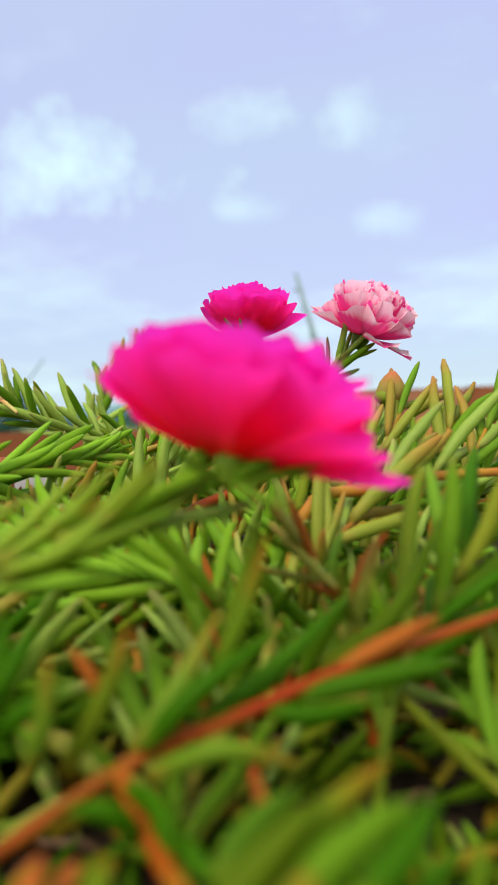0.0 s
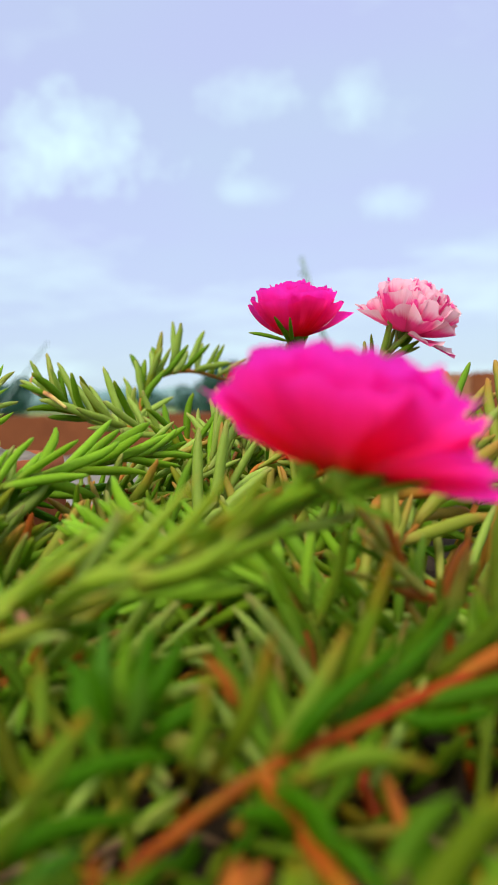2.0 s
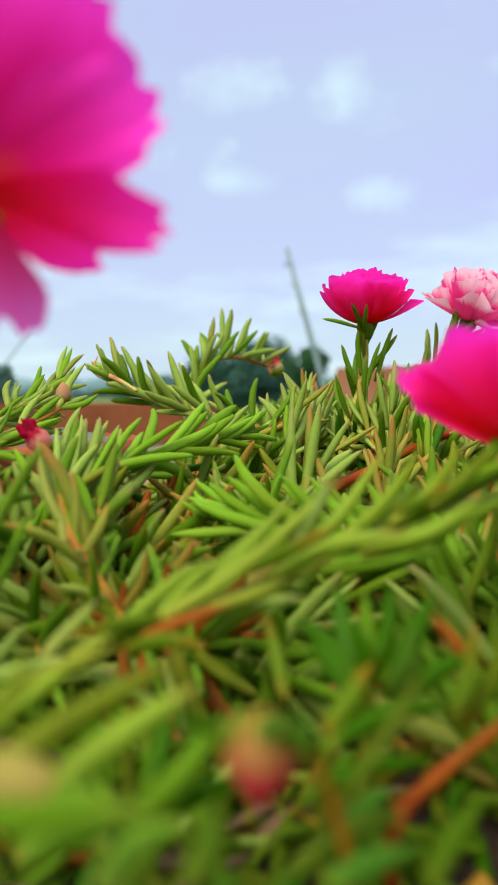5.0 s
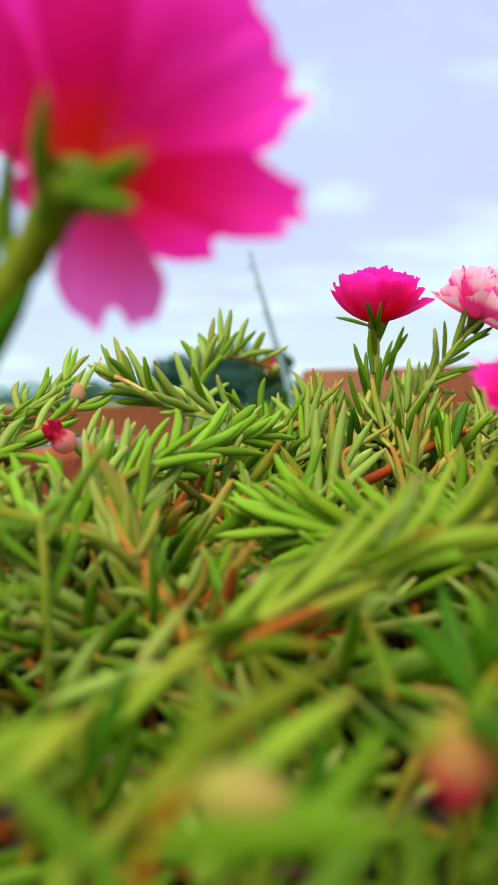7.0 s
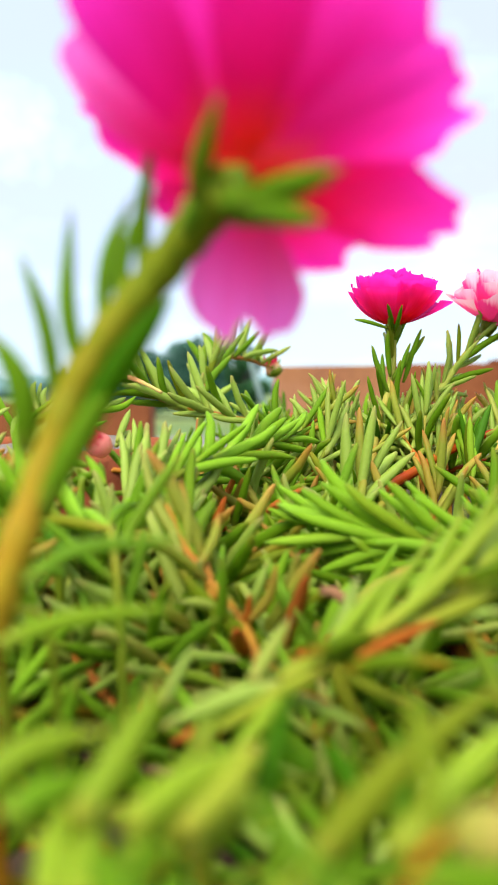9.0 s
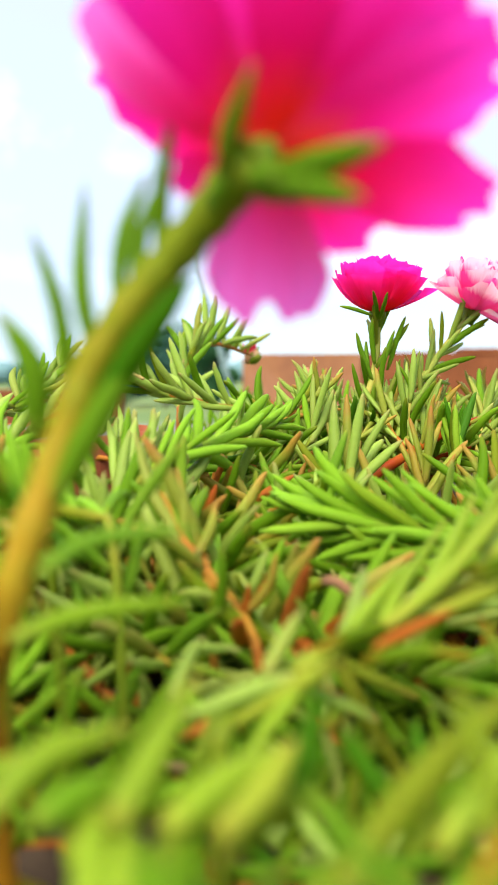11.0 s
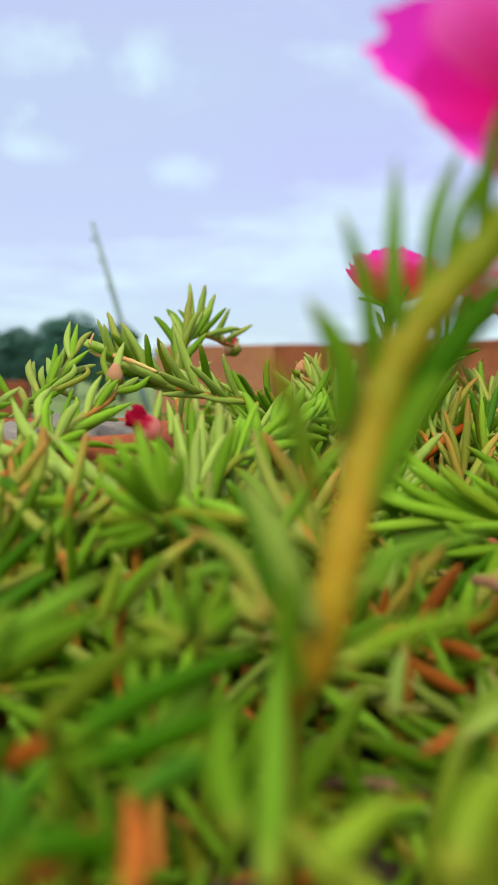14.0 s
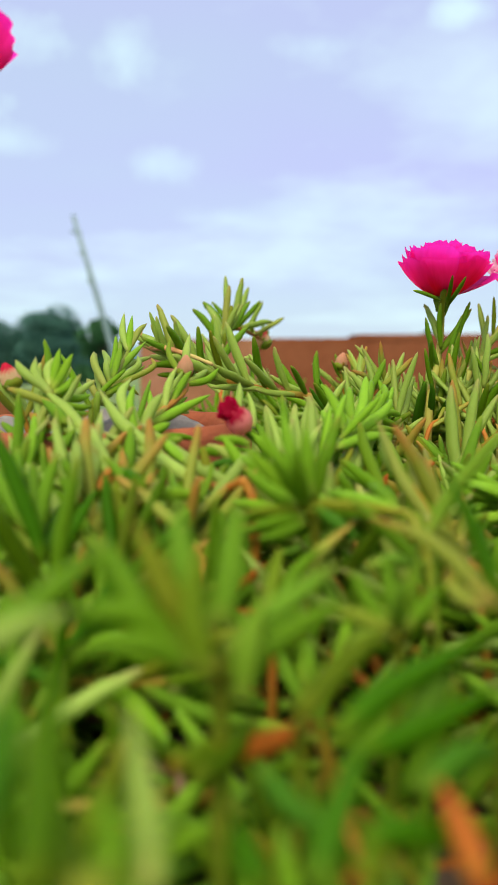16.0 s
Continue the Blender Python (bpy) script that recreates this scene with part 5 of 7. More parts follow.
shoot([(-0.0732, 0.1879, 0.3430), (-0.0751, 0.1936, 0.3664), (-0.0789, 0.2049, 0.3739), (-0.0831, 0.2162, 0.3807)], leaves=19, size=0.022, first=0.167, spread=(45, 18), kinds='gdg', stem='green', seed=104, radius=0.0009)
shoot([(-0.0781, 0.1896, 0.3430), (-0.0747, 0.1946, 0.3625), (-0.0679, 0.2045, 0.3678), (-0.0662, 0.2099, 0.3730)], leaves=19, size=0.021, first=0.167, spread=(45, 18), kinds='gdo', stem='flushed', seed=105, radius=0.0009)
near_bud = shoot([(0.0471, 0.1277, 0.3430), (0.0434, 0.1300, 0.3622), (0.0400, 0.1280, 0.3740), (0.0364, 0.1247, 0.3784)], leaves=4, size=0.014, first=0.333, spread=(60, 40), kinds='dd', stem='stalk', radius=0.0006, seed=50)
bud(near_bud, (0.0364, 0.1246, 0.3783), (0.0, -0.30, -0.95), 0.0070, M_BUD, 51, 'plump bud, yellow above and pink at its tip', slim=1.0)
pale_bud = shoot([(0.0110, 0.1070, 0.3430), (0.0140, 0.1100, 0.3680), (0.0160, 0.1110, 0.3760), (0.0184, 0.1115, 0.3786)], leaves=4, size=0.014, first=0.333, spread=(60, 40), kinds='gg', stem='stalk', radius=0.0006, seed=52)
bud(pale_bud, (0.0183, 0.1115, 0.3787), (0.95, 0.06, -0.28), 0.0074, M_BUD_PALE, 53, 'closed pale yellow bud with a pink tip', slim=0.66, sepals=0)
shoot([(0.0650, 0.2560, 0.3430), (0.0731, 0.2620, 0.3785), (0.0875, 0.2680, 0.3830), (0.1010, 0.2740, 0.3853), (0.1198, 0.2830, 0.3857), (0.1378, 0.2920, 0.3863)], leaves=8, size=0.02, first=0.8, spread=(45, 30), kinds='go', stem='flushed', radius=0.0016, seed=61, lift=0.2, label='bare orange moss rose stem running across the pot')
right_bud = shoot([(0.0779, 0.2797, 0.3430), (0.0809, 0.2849, 0.3784), (0.0907, 0.3022, 0.3903), (0.0984, 0.3192, 0.4032)], leaves=11, size=0.024, first=0.367, spread=(38, 16), kinds='poog', stem='flushed', seed=80, lift=0.15, radius=0.0009)
bud(right_bud, (0.0944, 0.3234, 0.4031), (0.1, -0.1, 1), 0.011, M_BUD_PALE, 81, 'closed yellowish bud with a pink tip')
shoot([(0.0943, 0.2652, 0.3430), (0.0970, 0.2705, 0.3746), (0.1058, 0.2877, 0.3870), (0.1116, 0.3095, 0.4016)], leaves=11, size=0.025, first=0.367, spread=(36, 14), kinds='pgo', stem='flushed', seed=82, lift=0.15, radius=0.0009)
shoot([(0.0734, 0.2435, 0.3430), (0.0766, 0.2486, 0.3685), (0.0875, 0.2660, 0.3787), (0.0986, 0.2835, 0.3909)], leaves=16, size=0.025, first=0.167, spread=(36, 14), kinds='poog', stem='flushed', seed=83, lift=0.1, radius=0.0009)
shoot([(0.1004, 0.2683, 0.3430), (0.1032, 0.2737, 0.3760), (0.1148, 0.2963, 0.3882), (0.1239, 0.3135, 0.4013)], leaves=10, size=0.024, first=0.367, spread=(38, 16), kinds='pgo', stem='flushed', seed=84, lift=0.1, radius=0.0009)
shoot([(0.0883, 0.1849, 0.3430), (0.0915, 0.1900, 0.3625), (0.0989, 0.2017, 0.3710), (0.1053, 0.2132, 0.3792)], leaves=15, size=0.024, first=0.167, spread=(36, 16), kinds='gd', stem='green', seed=85, lift=0.1, radius=0.0009)
shoot([(0.1136, 0.3122, 0.3430), (0.1154, 0.3179, 0.3666), (0.1222, 0.3398, 0.3791), (0.1417, 0.3640, 0.3977)], leaves=10, size=0.022, first=0.367, spread=(38, 16), kinds='ppo', stem='flushed', seed=86, lift=0.1, radius=0.0009)
left_rose = shoot([(-0.1364, 0.2448, 0.3430), (-0.1345, 0.2506, 0.3744), (-0.1310, 0.2594, 0.4112), (-0.1205, 0.2674, 0.4455), (-0.1107, 0.2682, 0.4628)], leaves=7, size=0.02, first=0.325, spread=(40, 20), kinds='g', stem='green', radius=0.0018, seed=88, label='tall moss rose stem with a magenta blossom at the pot edge')
flower(left_rose, (-0.1077, 0.2684, 0.4672), (0.1, 0.2, 0.95), (1, 0, 0), ROUND_MAGENTA, 9, 'magenta double blossom on a tall stalk', sepals=4)
shoot([(0.0896, 0.1994, 0.3430), (0.0855, 0.2038, 0.3693), (0.0814, 0.2083, 0.3733), (0.0760, 0.2127, 0.3787)], leaves=13, size=0.015, first=0.167, spread=(50, 20), kinds='rgo', stem='red', seed=90, radius=0.0009)
shoot([(-0.0974, 0.2320, 0.3450), (-0.1034, 0.2460, 0.3706), (-0.1070, 0.2560, 0.3790)], leaves=16, size=0.021, first=0.25, spread=(48, 14), kinds='pgo', stem='flushed', seed=121, lift=0.1)
shoot([(-0.0964, 0.2300, 0.3450), (-0.0924, 0.2440, 0.3712), (-0.0900, 0.2540, 0.3800)], leaves=16, size=0.021, first=0.25, spread=(48, 14), kinds='gfp', stem='flushed', seed=123, lift=0.1)
shoot([(-0.0900, 0.2310, 0.3450), (-0.0800, 0.2450, 0.3712), (-0.0740, 0.2550, 0.3800)], leaves=16, size=0.021, first=0.25, spread=(48, 14), kinds='pgo', stem='flushed', seed=125, lift=0.1)
shoot([(-0.0928, 0.2210, 0.3450), (-0.1048, 0.2350, 0.3686), (-0.1120, 0.2450, 0.3760)], leaves=16, size=0.021, first=0.25, spread=(48, 14), kinds='gfp', stem='flushed', seed=127, lift=0.1)
shoot([(-0.1122, 0.2200, 0.3450), (-0.1002, 0.2340, 0.3686), (-0.0930, 0.2440, 0.3760)], leaves=16, size=0.021, first=0.25, spread=(48, 14), kinds='ppg', stem='flushed', seed=128, lift=0.1)
shoot([(-0.0600, 0.2190, 0.3450), (-0.0700, 0.2330, 0.3680), (-0.0760, 0.2430, 0.3750)], leaves=16, size=0.021, first=0.25, spread=(48, 14), kinds='pgo', stem='flushed', seed=129, lift=0.1)
shoot([(-0.0660, 0.2080, 0.3450), (-0.0560, 0.2220, 0.3674), (-0.0500, 0.2320, 0.3740)], leaves=16, size=0.021, first=0.25, spread=(48, 14), kinds='pgo', stem='flushed', seed=133, lift=0.1)
shoot([(-0.0190, 0.2050, 0.3450), (-0.0290, 0.2190, 0.3667), (-0.0350, 0.2290, 0.3730)], leaves=16, size=0.021, first=0.25, spread=(48, 14), kinds='ppf', stem='flushed', seed=134, lift=0.1)
shoot([(-0.0305, 0.2261, 0.3430), (-0.0307, 0.2321, 0.3683), (-0.0311, 0.2427, 0.3750), (-0.0311, 0.2535, 0.3841)], leaves=20, size=0.022, first=0.167, spread=(42, 15), kinds='pgp', stem='flushed', seed=172, radius=0.0009)
shoot([(-0.0265, 0.2315, 0.3430), (-0.0265, 0.2375, 0.3669), (-0.0266, 0.2482, 0.3738), (-0.0262, 0.2590, 0.3831)], leaves=20, size=0.022, first=0.167, spread=(42, 15), kinds='pgp', stem='flushed', seed=173, radius=0.0009)
shoot([(-0.0222, 0.2368, 0.3430), (-0.0219, 0.2428, 0.3640), (-0.0216, 0.2535, 0.3710), (-0.0208, 0.2644, 0.3805)], leaves=20, size=0.022, first=0.167, spread=(42, 15), kinds='pgp', stem='flushed', seed=175, radius=0.0009)
red_runner = stalk([(0.0481, 0.1500, 0.3547), (0.0529, 0.1550, 0.3583), (0.0616, 0.1600, 0.3633), (0.0668, 0.1630, 0.3652), (0.0730, 0.1660, 0.3669), (0.0807, 0.1700, 0.3695), (0.0889, 0.1760, 0.3709), (0.0996, 0.1830, 0.3729), (0.1081, 0.1900, 0.3739)], "red", 0.00100, "long red-stemmed moss rose shoot lying across the near edge", -0.3)
blade(red_runner, (0.0627, 0.1610, 0.3648), (0.0674, 0.1640, 0.3710), (0.0715, 0.1680, 0.3786), "redtip", 0.0027)
blade(red_runner, (0.0640, 0.1610, 0.3652), (0.0696, 0.1630, 0.3708), (0.0796, 0.1680, 0.3775), "deep", 0.0027)
blade(red_runner, (0.0691, 0.1650, 0.3665), (0.0772, 0.1720, 0.3708), (0.0864, 0.1820, 0.3778), "deep", 0.0027)
blade(red_runner, (0.0656, 0.1580, 0.3635), (0.0735, 0.1570, 0.3672), (0.0815, 0.1600, 0.3647), "redtip", 0.0025)
blade(red_runner, (0.0793, 0.1700, 0.3680), (0.0887, 0.1710, 0.3702), (0.0995, 0.1740, 0.3717), "deep", 0.0027)
blade(red_runner, (0.0847, 0.1740, 0.3704), (0.0910, 0.1760, 0.3732), (0.0971, 0.1780, 0.3760), "red", 0.0024)
blade(red_runner, (0.0564, 0.1570, 0.3637), (0.0608, 0.1580, 0.3716), (0.0634, 0.1600, 0.3795), "redtip", 0.0024)
blade(red_runner, (0.0578, 0.1660, 0.3683), (0.0562, 0.1660, 0.3717), (0.0534, 0.1670, 0.3745), "red", 0.0018)
blade(red_runner, (0.0545, 0.1530, 0.3666), (0.0565, 0.1530, 0.3715), (0.0570, 0.1530, 0.3777), "redtip", 0.0022)
blade(red_runner, (0.0756, 0.1650, 0.3611), (0.0771, 0.1620, 0.3581), (0.0787, 0.1600, 0.3542), "red", 0.0018)
blade(red_runner, (0.0696, 0.1670, 0.3694), (0.0735, 0.1690, 0.3771), (0.0768, 0.1720, 0.3871), "redtip", 0.0022)
blade(red_runner, (0.0819, 0.1780, 0.3690), (0.0919, 0.1880, 0.3741), (0.0995, 0.2000, 0.3861), "deep", 0.0029)
blade(red_runner, (0.0581, 0.2350, 0.3600), (0.0550, 0.2400, 0.3665), (0.0511, 0.2450, 0.3748), "red", 0.0020)
blade(red_runner, (0.0768, 0.1680, 0.3673), (0.0820, 0.1680, 0.3669), (0.0899, 0.1700, 0.3681), "deep", 0.0025)
stalk([(0.0616, 0.1600, 0.3633), (0.0648, 0.1560, 0.3610), (0.0693, 0.1500, 0.3592), (0.0741, 0.1430, 0.3579)], "red", 0.00115, "stout orange-red side branch of a moss rose", -0.1, red_runner)
blade(red_runner, (0.0678, 0.1350, 0.3640), (0.0677, 0.1370, 0.3650), (0.0682, 0.1390, 0.3663), "redtip", 0.0025)
blade(red_runner, (0.0633, 0.1320, 0.3650), (0.0633, 0.1340, 0.3660), (0.0633, 0.1370, 0.3671), "red", 0.0025)
blade(red_runner, (0.0659, 0.1550, 0.3603), (0.0715, 0.1500, 0.3605), (0.0763, 0.1460, 0.3583), "deep", 0.0024)
blade(red_runner, (0.0640, 0.1380, 0.3619), (0.0642, 0.1390, 0.3636), (0.0650, 0.1400, 0.3650), "red", 0.0020)
blade(red_runner, (0.0637, 0.1570, 0.3629), (0.0684, 0.1520, 0.3632), (0.0710, 0.1470, 0.3616), "deep", 0.0024)
blade(red_runner, (0.0660, 0.1520, 0.3607), (0.0637, 0.1500, 0.3639), (0.0603, 0.1480, 0.3647), "deep", 0.0024)
near_fan = stalk([(0.0770, 0.1320, 0.3636), (0.0792, 0.1360, 0.3647), (0.0817, 0.1400, 0.3662)], "green", 0.00100, "broad moss rose shoot with blunt bright leaves close to the rim", -0.3)
blade(near_fan, (0.0790, 0.1380, 0.3644), (0.0835, 0.1440, 0.3666), (0.0902, 0.1500, 0.3701), "redtip", 0.0032)
blade(near_fan, (0.0777, 0.1340, 0.3650), (0.0809, 0.1380, 0.3673), (0.0854, 0.1420, 0.3707), "deep", 0.0032)
blade(near_fan, (0.0827, 0.1340, 0.3662), (0.0870, 0.1380, 0.3686), (0.0922, 0.1420, 0.3706), "green", 0.0032)
blade(near_fan, (0.0876, 0.1340, 0.3666), (0.0908, 0.1380, 0.3680), (0.0940, 0.1420, 0.3712), "deep", 0.0030)
blade(near_fan, (0.0829, 0.1280, 0.3684), (0.0840, 0.1290, 0.3694), (0.0848, 0.1300, 0.3712), "redtip", 0.0029)
blade(near_fan, (0.0758, 0.1420, 0.3627), (0.0784, 0.1460, 0.3653), (0.0824, 0.1500, 0.3672), "deep", 0.0029)
dark_fan = stalk([(0.0451, 0.1600, 0.3597), (0.0454, 0.1570, 0.3688)], "green", 0.00100, "upright moss rose tuft, deep green leaves darkened for shade", -0.3)
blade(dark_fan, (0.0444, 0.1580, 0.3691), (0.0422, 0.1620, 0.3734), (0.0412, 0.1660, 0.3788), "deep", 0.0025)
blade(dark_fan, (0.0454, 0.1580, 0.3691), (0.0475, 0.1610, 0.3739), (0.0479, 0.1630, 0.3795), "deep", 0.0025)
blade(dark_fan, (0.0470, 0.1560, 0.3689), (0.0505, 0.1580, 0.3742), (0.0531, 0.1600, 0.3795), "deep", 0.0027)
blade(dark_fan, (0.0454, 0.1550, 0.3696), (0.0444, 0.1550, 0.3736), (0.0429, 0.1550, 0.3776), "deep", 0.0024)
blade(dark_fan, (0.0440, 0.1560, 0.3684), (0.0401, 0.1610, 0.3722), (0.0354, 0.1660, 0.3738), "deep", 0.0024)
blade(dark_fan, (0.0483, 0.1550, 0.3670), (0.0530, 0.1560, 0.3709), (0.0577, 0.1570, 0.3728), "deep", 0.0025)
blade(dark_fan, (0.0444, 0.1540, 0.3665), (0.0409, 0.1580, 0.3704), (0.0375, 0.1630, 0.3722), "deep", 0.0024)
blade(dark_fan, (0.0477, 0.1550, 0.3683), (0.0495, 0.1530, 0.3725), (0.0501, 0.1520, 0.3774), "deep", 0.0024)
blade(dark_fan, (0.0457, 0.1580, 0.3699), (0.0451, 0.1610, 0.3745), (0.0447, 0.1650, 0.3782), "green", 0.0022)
bud_bed = stalk([(0.0404, 0.1460, 0.3596), (0.0415, 0.1430, 0.3679)], "green", 0.00100, "moss rose shoot with long green leaves round a bud", -0.3)
blade(bud_bed, (0.0406, 0.1440, 0.3680), (0.0432, 0.1470, 0.3709), (0.0455, 0.1490, 0.3742), "redtip", 0.0024)
blade(bud_bed, (0.0403, 0.1430, 0.3669), (0.0474, 0.1480, 0.3690), (0.0545, 0.1520, 0.3685), "deep", 0.0024)
blade(bud_bed, (0.0383, 0.1380, 0.3634), (0.0444, 0.1430, 0.3649), (0.0525, 0.1470, 0.3645), "deep", 0.0025)
blade(bud_bed, (0.0385, 0.1300, 0.3618), (0.0434, 0.1340, 0.3632), (0.0483, 0.1400, 0.3621), "deep", 0.0025)
blade(bud_bed, (0.0502, 0.1300, 0.3613), (0.0524, 0.1330, 0.3637), (0.0560, 0.1370, 0.3662), "deep", 0.0025)
blade(bud_bed, (0.0423, 0.1350, 0.3623), (0.0455, 0.1390, 0.3636), (0.0478, 0.1420, 0.3634), "deep", 0.0022)
blade(bud_bed, (0.0348, 0.1600, 0.3650), (0.0333, 0.1640, 0.3694), (0.0312, 0.1680, 0.3743), "redtip", 0.0022)
blade(bud_bed, (0.0477, 0.1400, 0.3598), (0.0481, 0.1420, 0.3610), (0.0473, 0.1430, 0.3628), "red", 0.0018)
blade(bud_bed, (0.0417, 0.1240, 0.3645), (0.0453, 0.1270, 0.3647), (0.0492, 0.1300, 0.3647), "deep", 0.0025)
left_of_bud = stalk([(0.0142, 0.1600, 0.3518), (0.0146, 0.1580, 0.3611)], "green", 0.00100, "moss rose shoot with crowded leaves and a curled orange leaf", -0.3)
blade(left_of_bud, (0.0124, 0.1650, 0.3595), (0.0131, 0.1690, 0.3620), (0.0083, 0.1730, 0.3633), "red", 0.0020)
blade(left_of_bud, (0.0196, 0.1480, 0.3584), (0.0209, 0.1510, 0.3618), (0.0204, 0.1550, 0.3659), "deep", 0.0024)
blade(left_of_bud, (0.0169, 0.1460, 0.3603), (0.0143, 0.1490, 0.3630), (0.0118, 0.1520, 0.3660), "deep", 0.0024)
blade(left_of_bud, (0.0210, 0.1400, 0.3590), (0.0252, 0.1430, 0.3626), (0.0262, 0.1470, 0.3665), "deep", 0.0025)
blade(left_of_bud, (0.0256, 0.1150, 0.3685), (0.0277, 0.1180, 0.3702), (0.0311, 0.1210, 0.3709), "green", 0.0027)
blade(left_of_bud, (0.0320, 0.1160, 0.3689), (0.0329, 0.1200, 0.3694), (0.0331, 0.1240, 0.3713), "deep", 0.0027)
blade(left_of_bud, (0.0234, 0.1450, 0.3576), (0.0268, 0.1470, 0.3594), (0.0308, 0.1500, 0.3588), "deep", 0.0024)
forked_stem = stalk([(0.0024, 0.1950, 0.3578), (-0.0006, 0.2020, 0.3636), (-0.0065, 0.2050, 0.3701), (-0.0121, 0.2080, 0.3770), (-0.0157, 0.2120, 0.3839)], "flushed", 0.00100, "moss rose shoot with a bare pinkish fork and olive leaves", 0)
blade(forked_stem, (-0.0075, 0.2050, 0.3712), (-0.0139, 0.2010, 0.3775), (-0.0209, 0.1980, 0.3805), "olive", 0.0023)
blade(forked_stem, (-0.0119, 0.2080, 0.3764), (-0.0171, 0.2100, 0.3842), (-0.0209, 0.2140, 0.3953), "pale", 0.0023)
blade(forked_stem, (-0.0110, 0.2080, 0.3759), (-0.0114, 0.2100, 0.3820), (-0.0128, 0.2120, 0.3888), "olive", 0.0022)
blade(forked_stem, (-0.0004, 0.2030, 0.3649), (0.0024, 0.2040, 0.3703), (0.0040, 0.2050, 0.3748), "pale", 0.0020)
blade(forked_stem, (0.0004, 0.2020, 0.3641), (0.0042, 0.2010, 0.3690), (0.0056, 0.2000, 0.3753), "olive", 0.0020)
blade(forked_stem, (-0.0157, 0.2120, 0.3828), (-0.0189, 0.2140, 0.3881), (-0.0198, 0.2160, 0.3935), "pale", 0.0020)
blade(forked_stem, (-0.0017, 0.2030, 0.3644), (-0.0069, 0.2000, 0.3678), (-0.0114, 0.1970, 0.3691), "pale", 0.0022)
blade(forked_stem, (-0.0087, 0.2060, 0.3731), (-0.0063, 0.2090, 0.3778), (-0.0055, 0.2120, 0.3822), "olive", 0.0022)
blade(forked_stem, (-0.0003, 0.2020, 0.3636), (0.0003, 0.2020, 0.3657), (0.0008, 0.2020, 0.3693), "red", 0.0016)
cross_leaves = stalk([(-0.0016, 0.1500, 0.3646), (0.0017, 0.1550, 0.3665), (0.0057, 0.1570, 0.3695)], "green", 0.00100, "moss rose shoot with pale leaves crossing the others", -0.3)
blade(cross_leaves, (0.0068, 0.1570, 0.3699), (0.0001, 0.1530, 0.3692), (-0.0064, 0.1500, 0.3677), "pale", 0.0024)
blade(cross_leaves, (0.0035, 0.1580, 0.3699), (0.0057, 0.1620, 0.3725), (0.0083, 0.1660, 0.3756), "pale", 0.0022)
blade(cross_leaves, (0.0027, 0.1630, 0.3635), (-0.0020, 0.1610, 0.3629), (-0.0071, 0.1605, 0.3608), "red", 0.0022)
blade(cross_leaves, (0.0056, 0.1280, 0.3699), (0.0069, 0.1310, 0.3734), (0.0083, 0.1350, 0.3786), "deep", 0.0024)
blade(cross_leaves, (0.0110, 0.1600, 0.3623), (0.0124, 0.1640, 0.3636), (0.0093, 0.1680, 0.3647), "redtip", 0.0020)
blade(cross_leaves, (0.0067, 0.1600, 0.3622), (0.0090, 0.1570, 0.3607), (0.0111, 0.1550, 0.3603), "deep", 0.0020)
blade(cross_leaves, (-0.0087, 0.1650, 0.3638), (-0.0071, 0.1690, 0.3670), (-0.0051, 0.1720, 0.3700), "pale", 0.0020)
bright_low = stalk([(0.0084, 0.1140, 0.3681), (0.0091, 0.1200, 0.3681), (0.0111, 0.1240, 0.3698)], "green", 0.00100, "low moss rose shoot with big blunt bright green leaves", -0.3)
blade(bright_low, (0.0090, 0.1220, 0.3682), (0.0167, 0.1280, 0.3737), (0.0279, 0.1350, 0.3791), "green", 0.0030)
blade(bright_low, (0.0165, 0.1250, 0.3688), (0.0224, 0.1290, 0.3730), (0.0295, 0.1330, 0.3769), "lime", 0.0030)
blade(bright_low, (0.0067, 0.1220, 0.3664), (0.0105, 0.1260, 0.3672), (0.0150, 0.1300, 0.3679), "green", 0.0029)
blade(bright_low, (-0.0003, 0.1280, 0.3658), (0.0033, 0.1310, 0.3682), (0.0065, 0.1340, 0.3688), "lime", 0.0029)
blade(bright_low, (0.0241, 0.1280, 0.3662), (0.0287, 0.1300, 0.3701), (0.0319, 0.1330, 0.3742), "green", 0.0027)
blade(bright_low, (-0.0066, 0.1220, 0.3662), (-0.0038, 0.1250, 0.3690), (-0.0011, 0.1280, 0.3708), "lime", 0.0027)
blade(bright_low, (-0.0047, 0.1400, 0.3573), (-0.0035, 0.1410, 0.3580), (-0.0019, 0.1420, 0.3580), "redtip", 0.0020)
blade(bright_low, (0.0027, 0.1300, 0.3611), (0.0040, 0.1320, 0.3616), (0.0058, 0.1340, 0.3618), "redtip", 0.0022)
blade(bright_low, (0.0163, 0.1220, 0.3657), (0.0199, 0.1240, 0.3672), (0.0251, 0.1260, 0.3674), "green", 0.0029)
stalk_foot = stalk([(-0.0222, 0.1220, 0.3697), (-0.0248, 0.1270, 0.3704), (-0.0266, 0.1310, 0.3719)], "green", 0.00100, "bright blurred leaves at the foot of the tall stalk", -0.3)
blade(stalk_foot, (-0.0286, 0.1280, 0.3691), (-0.0272, 0.1360, 0.3724), (-0.0250, 0.1460, 0.3820), "green", 0.0030)
blade(stalk_foot, (-0.0253, 0.1280, 0.3694), (-0.0218, 0.1300, 0.3714), (-0.0173, 0.1330, 0.3725), "lime", 0.0029)
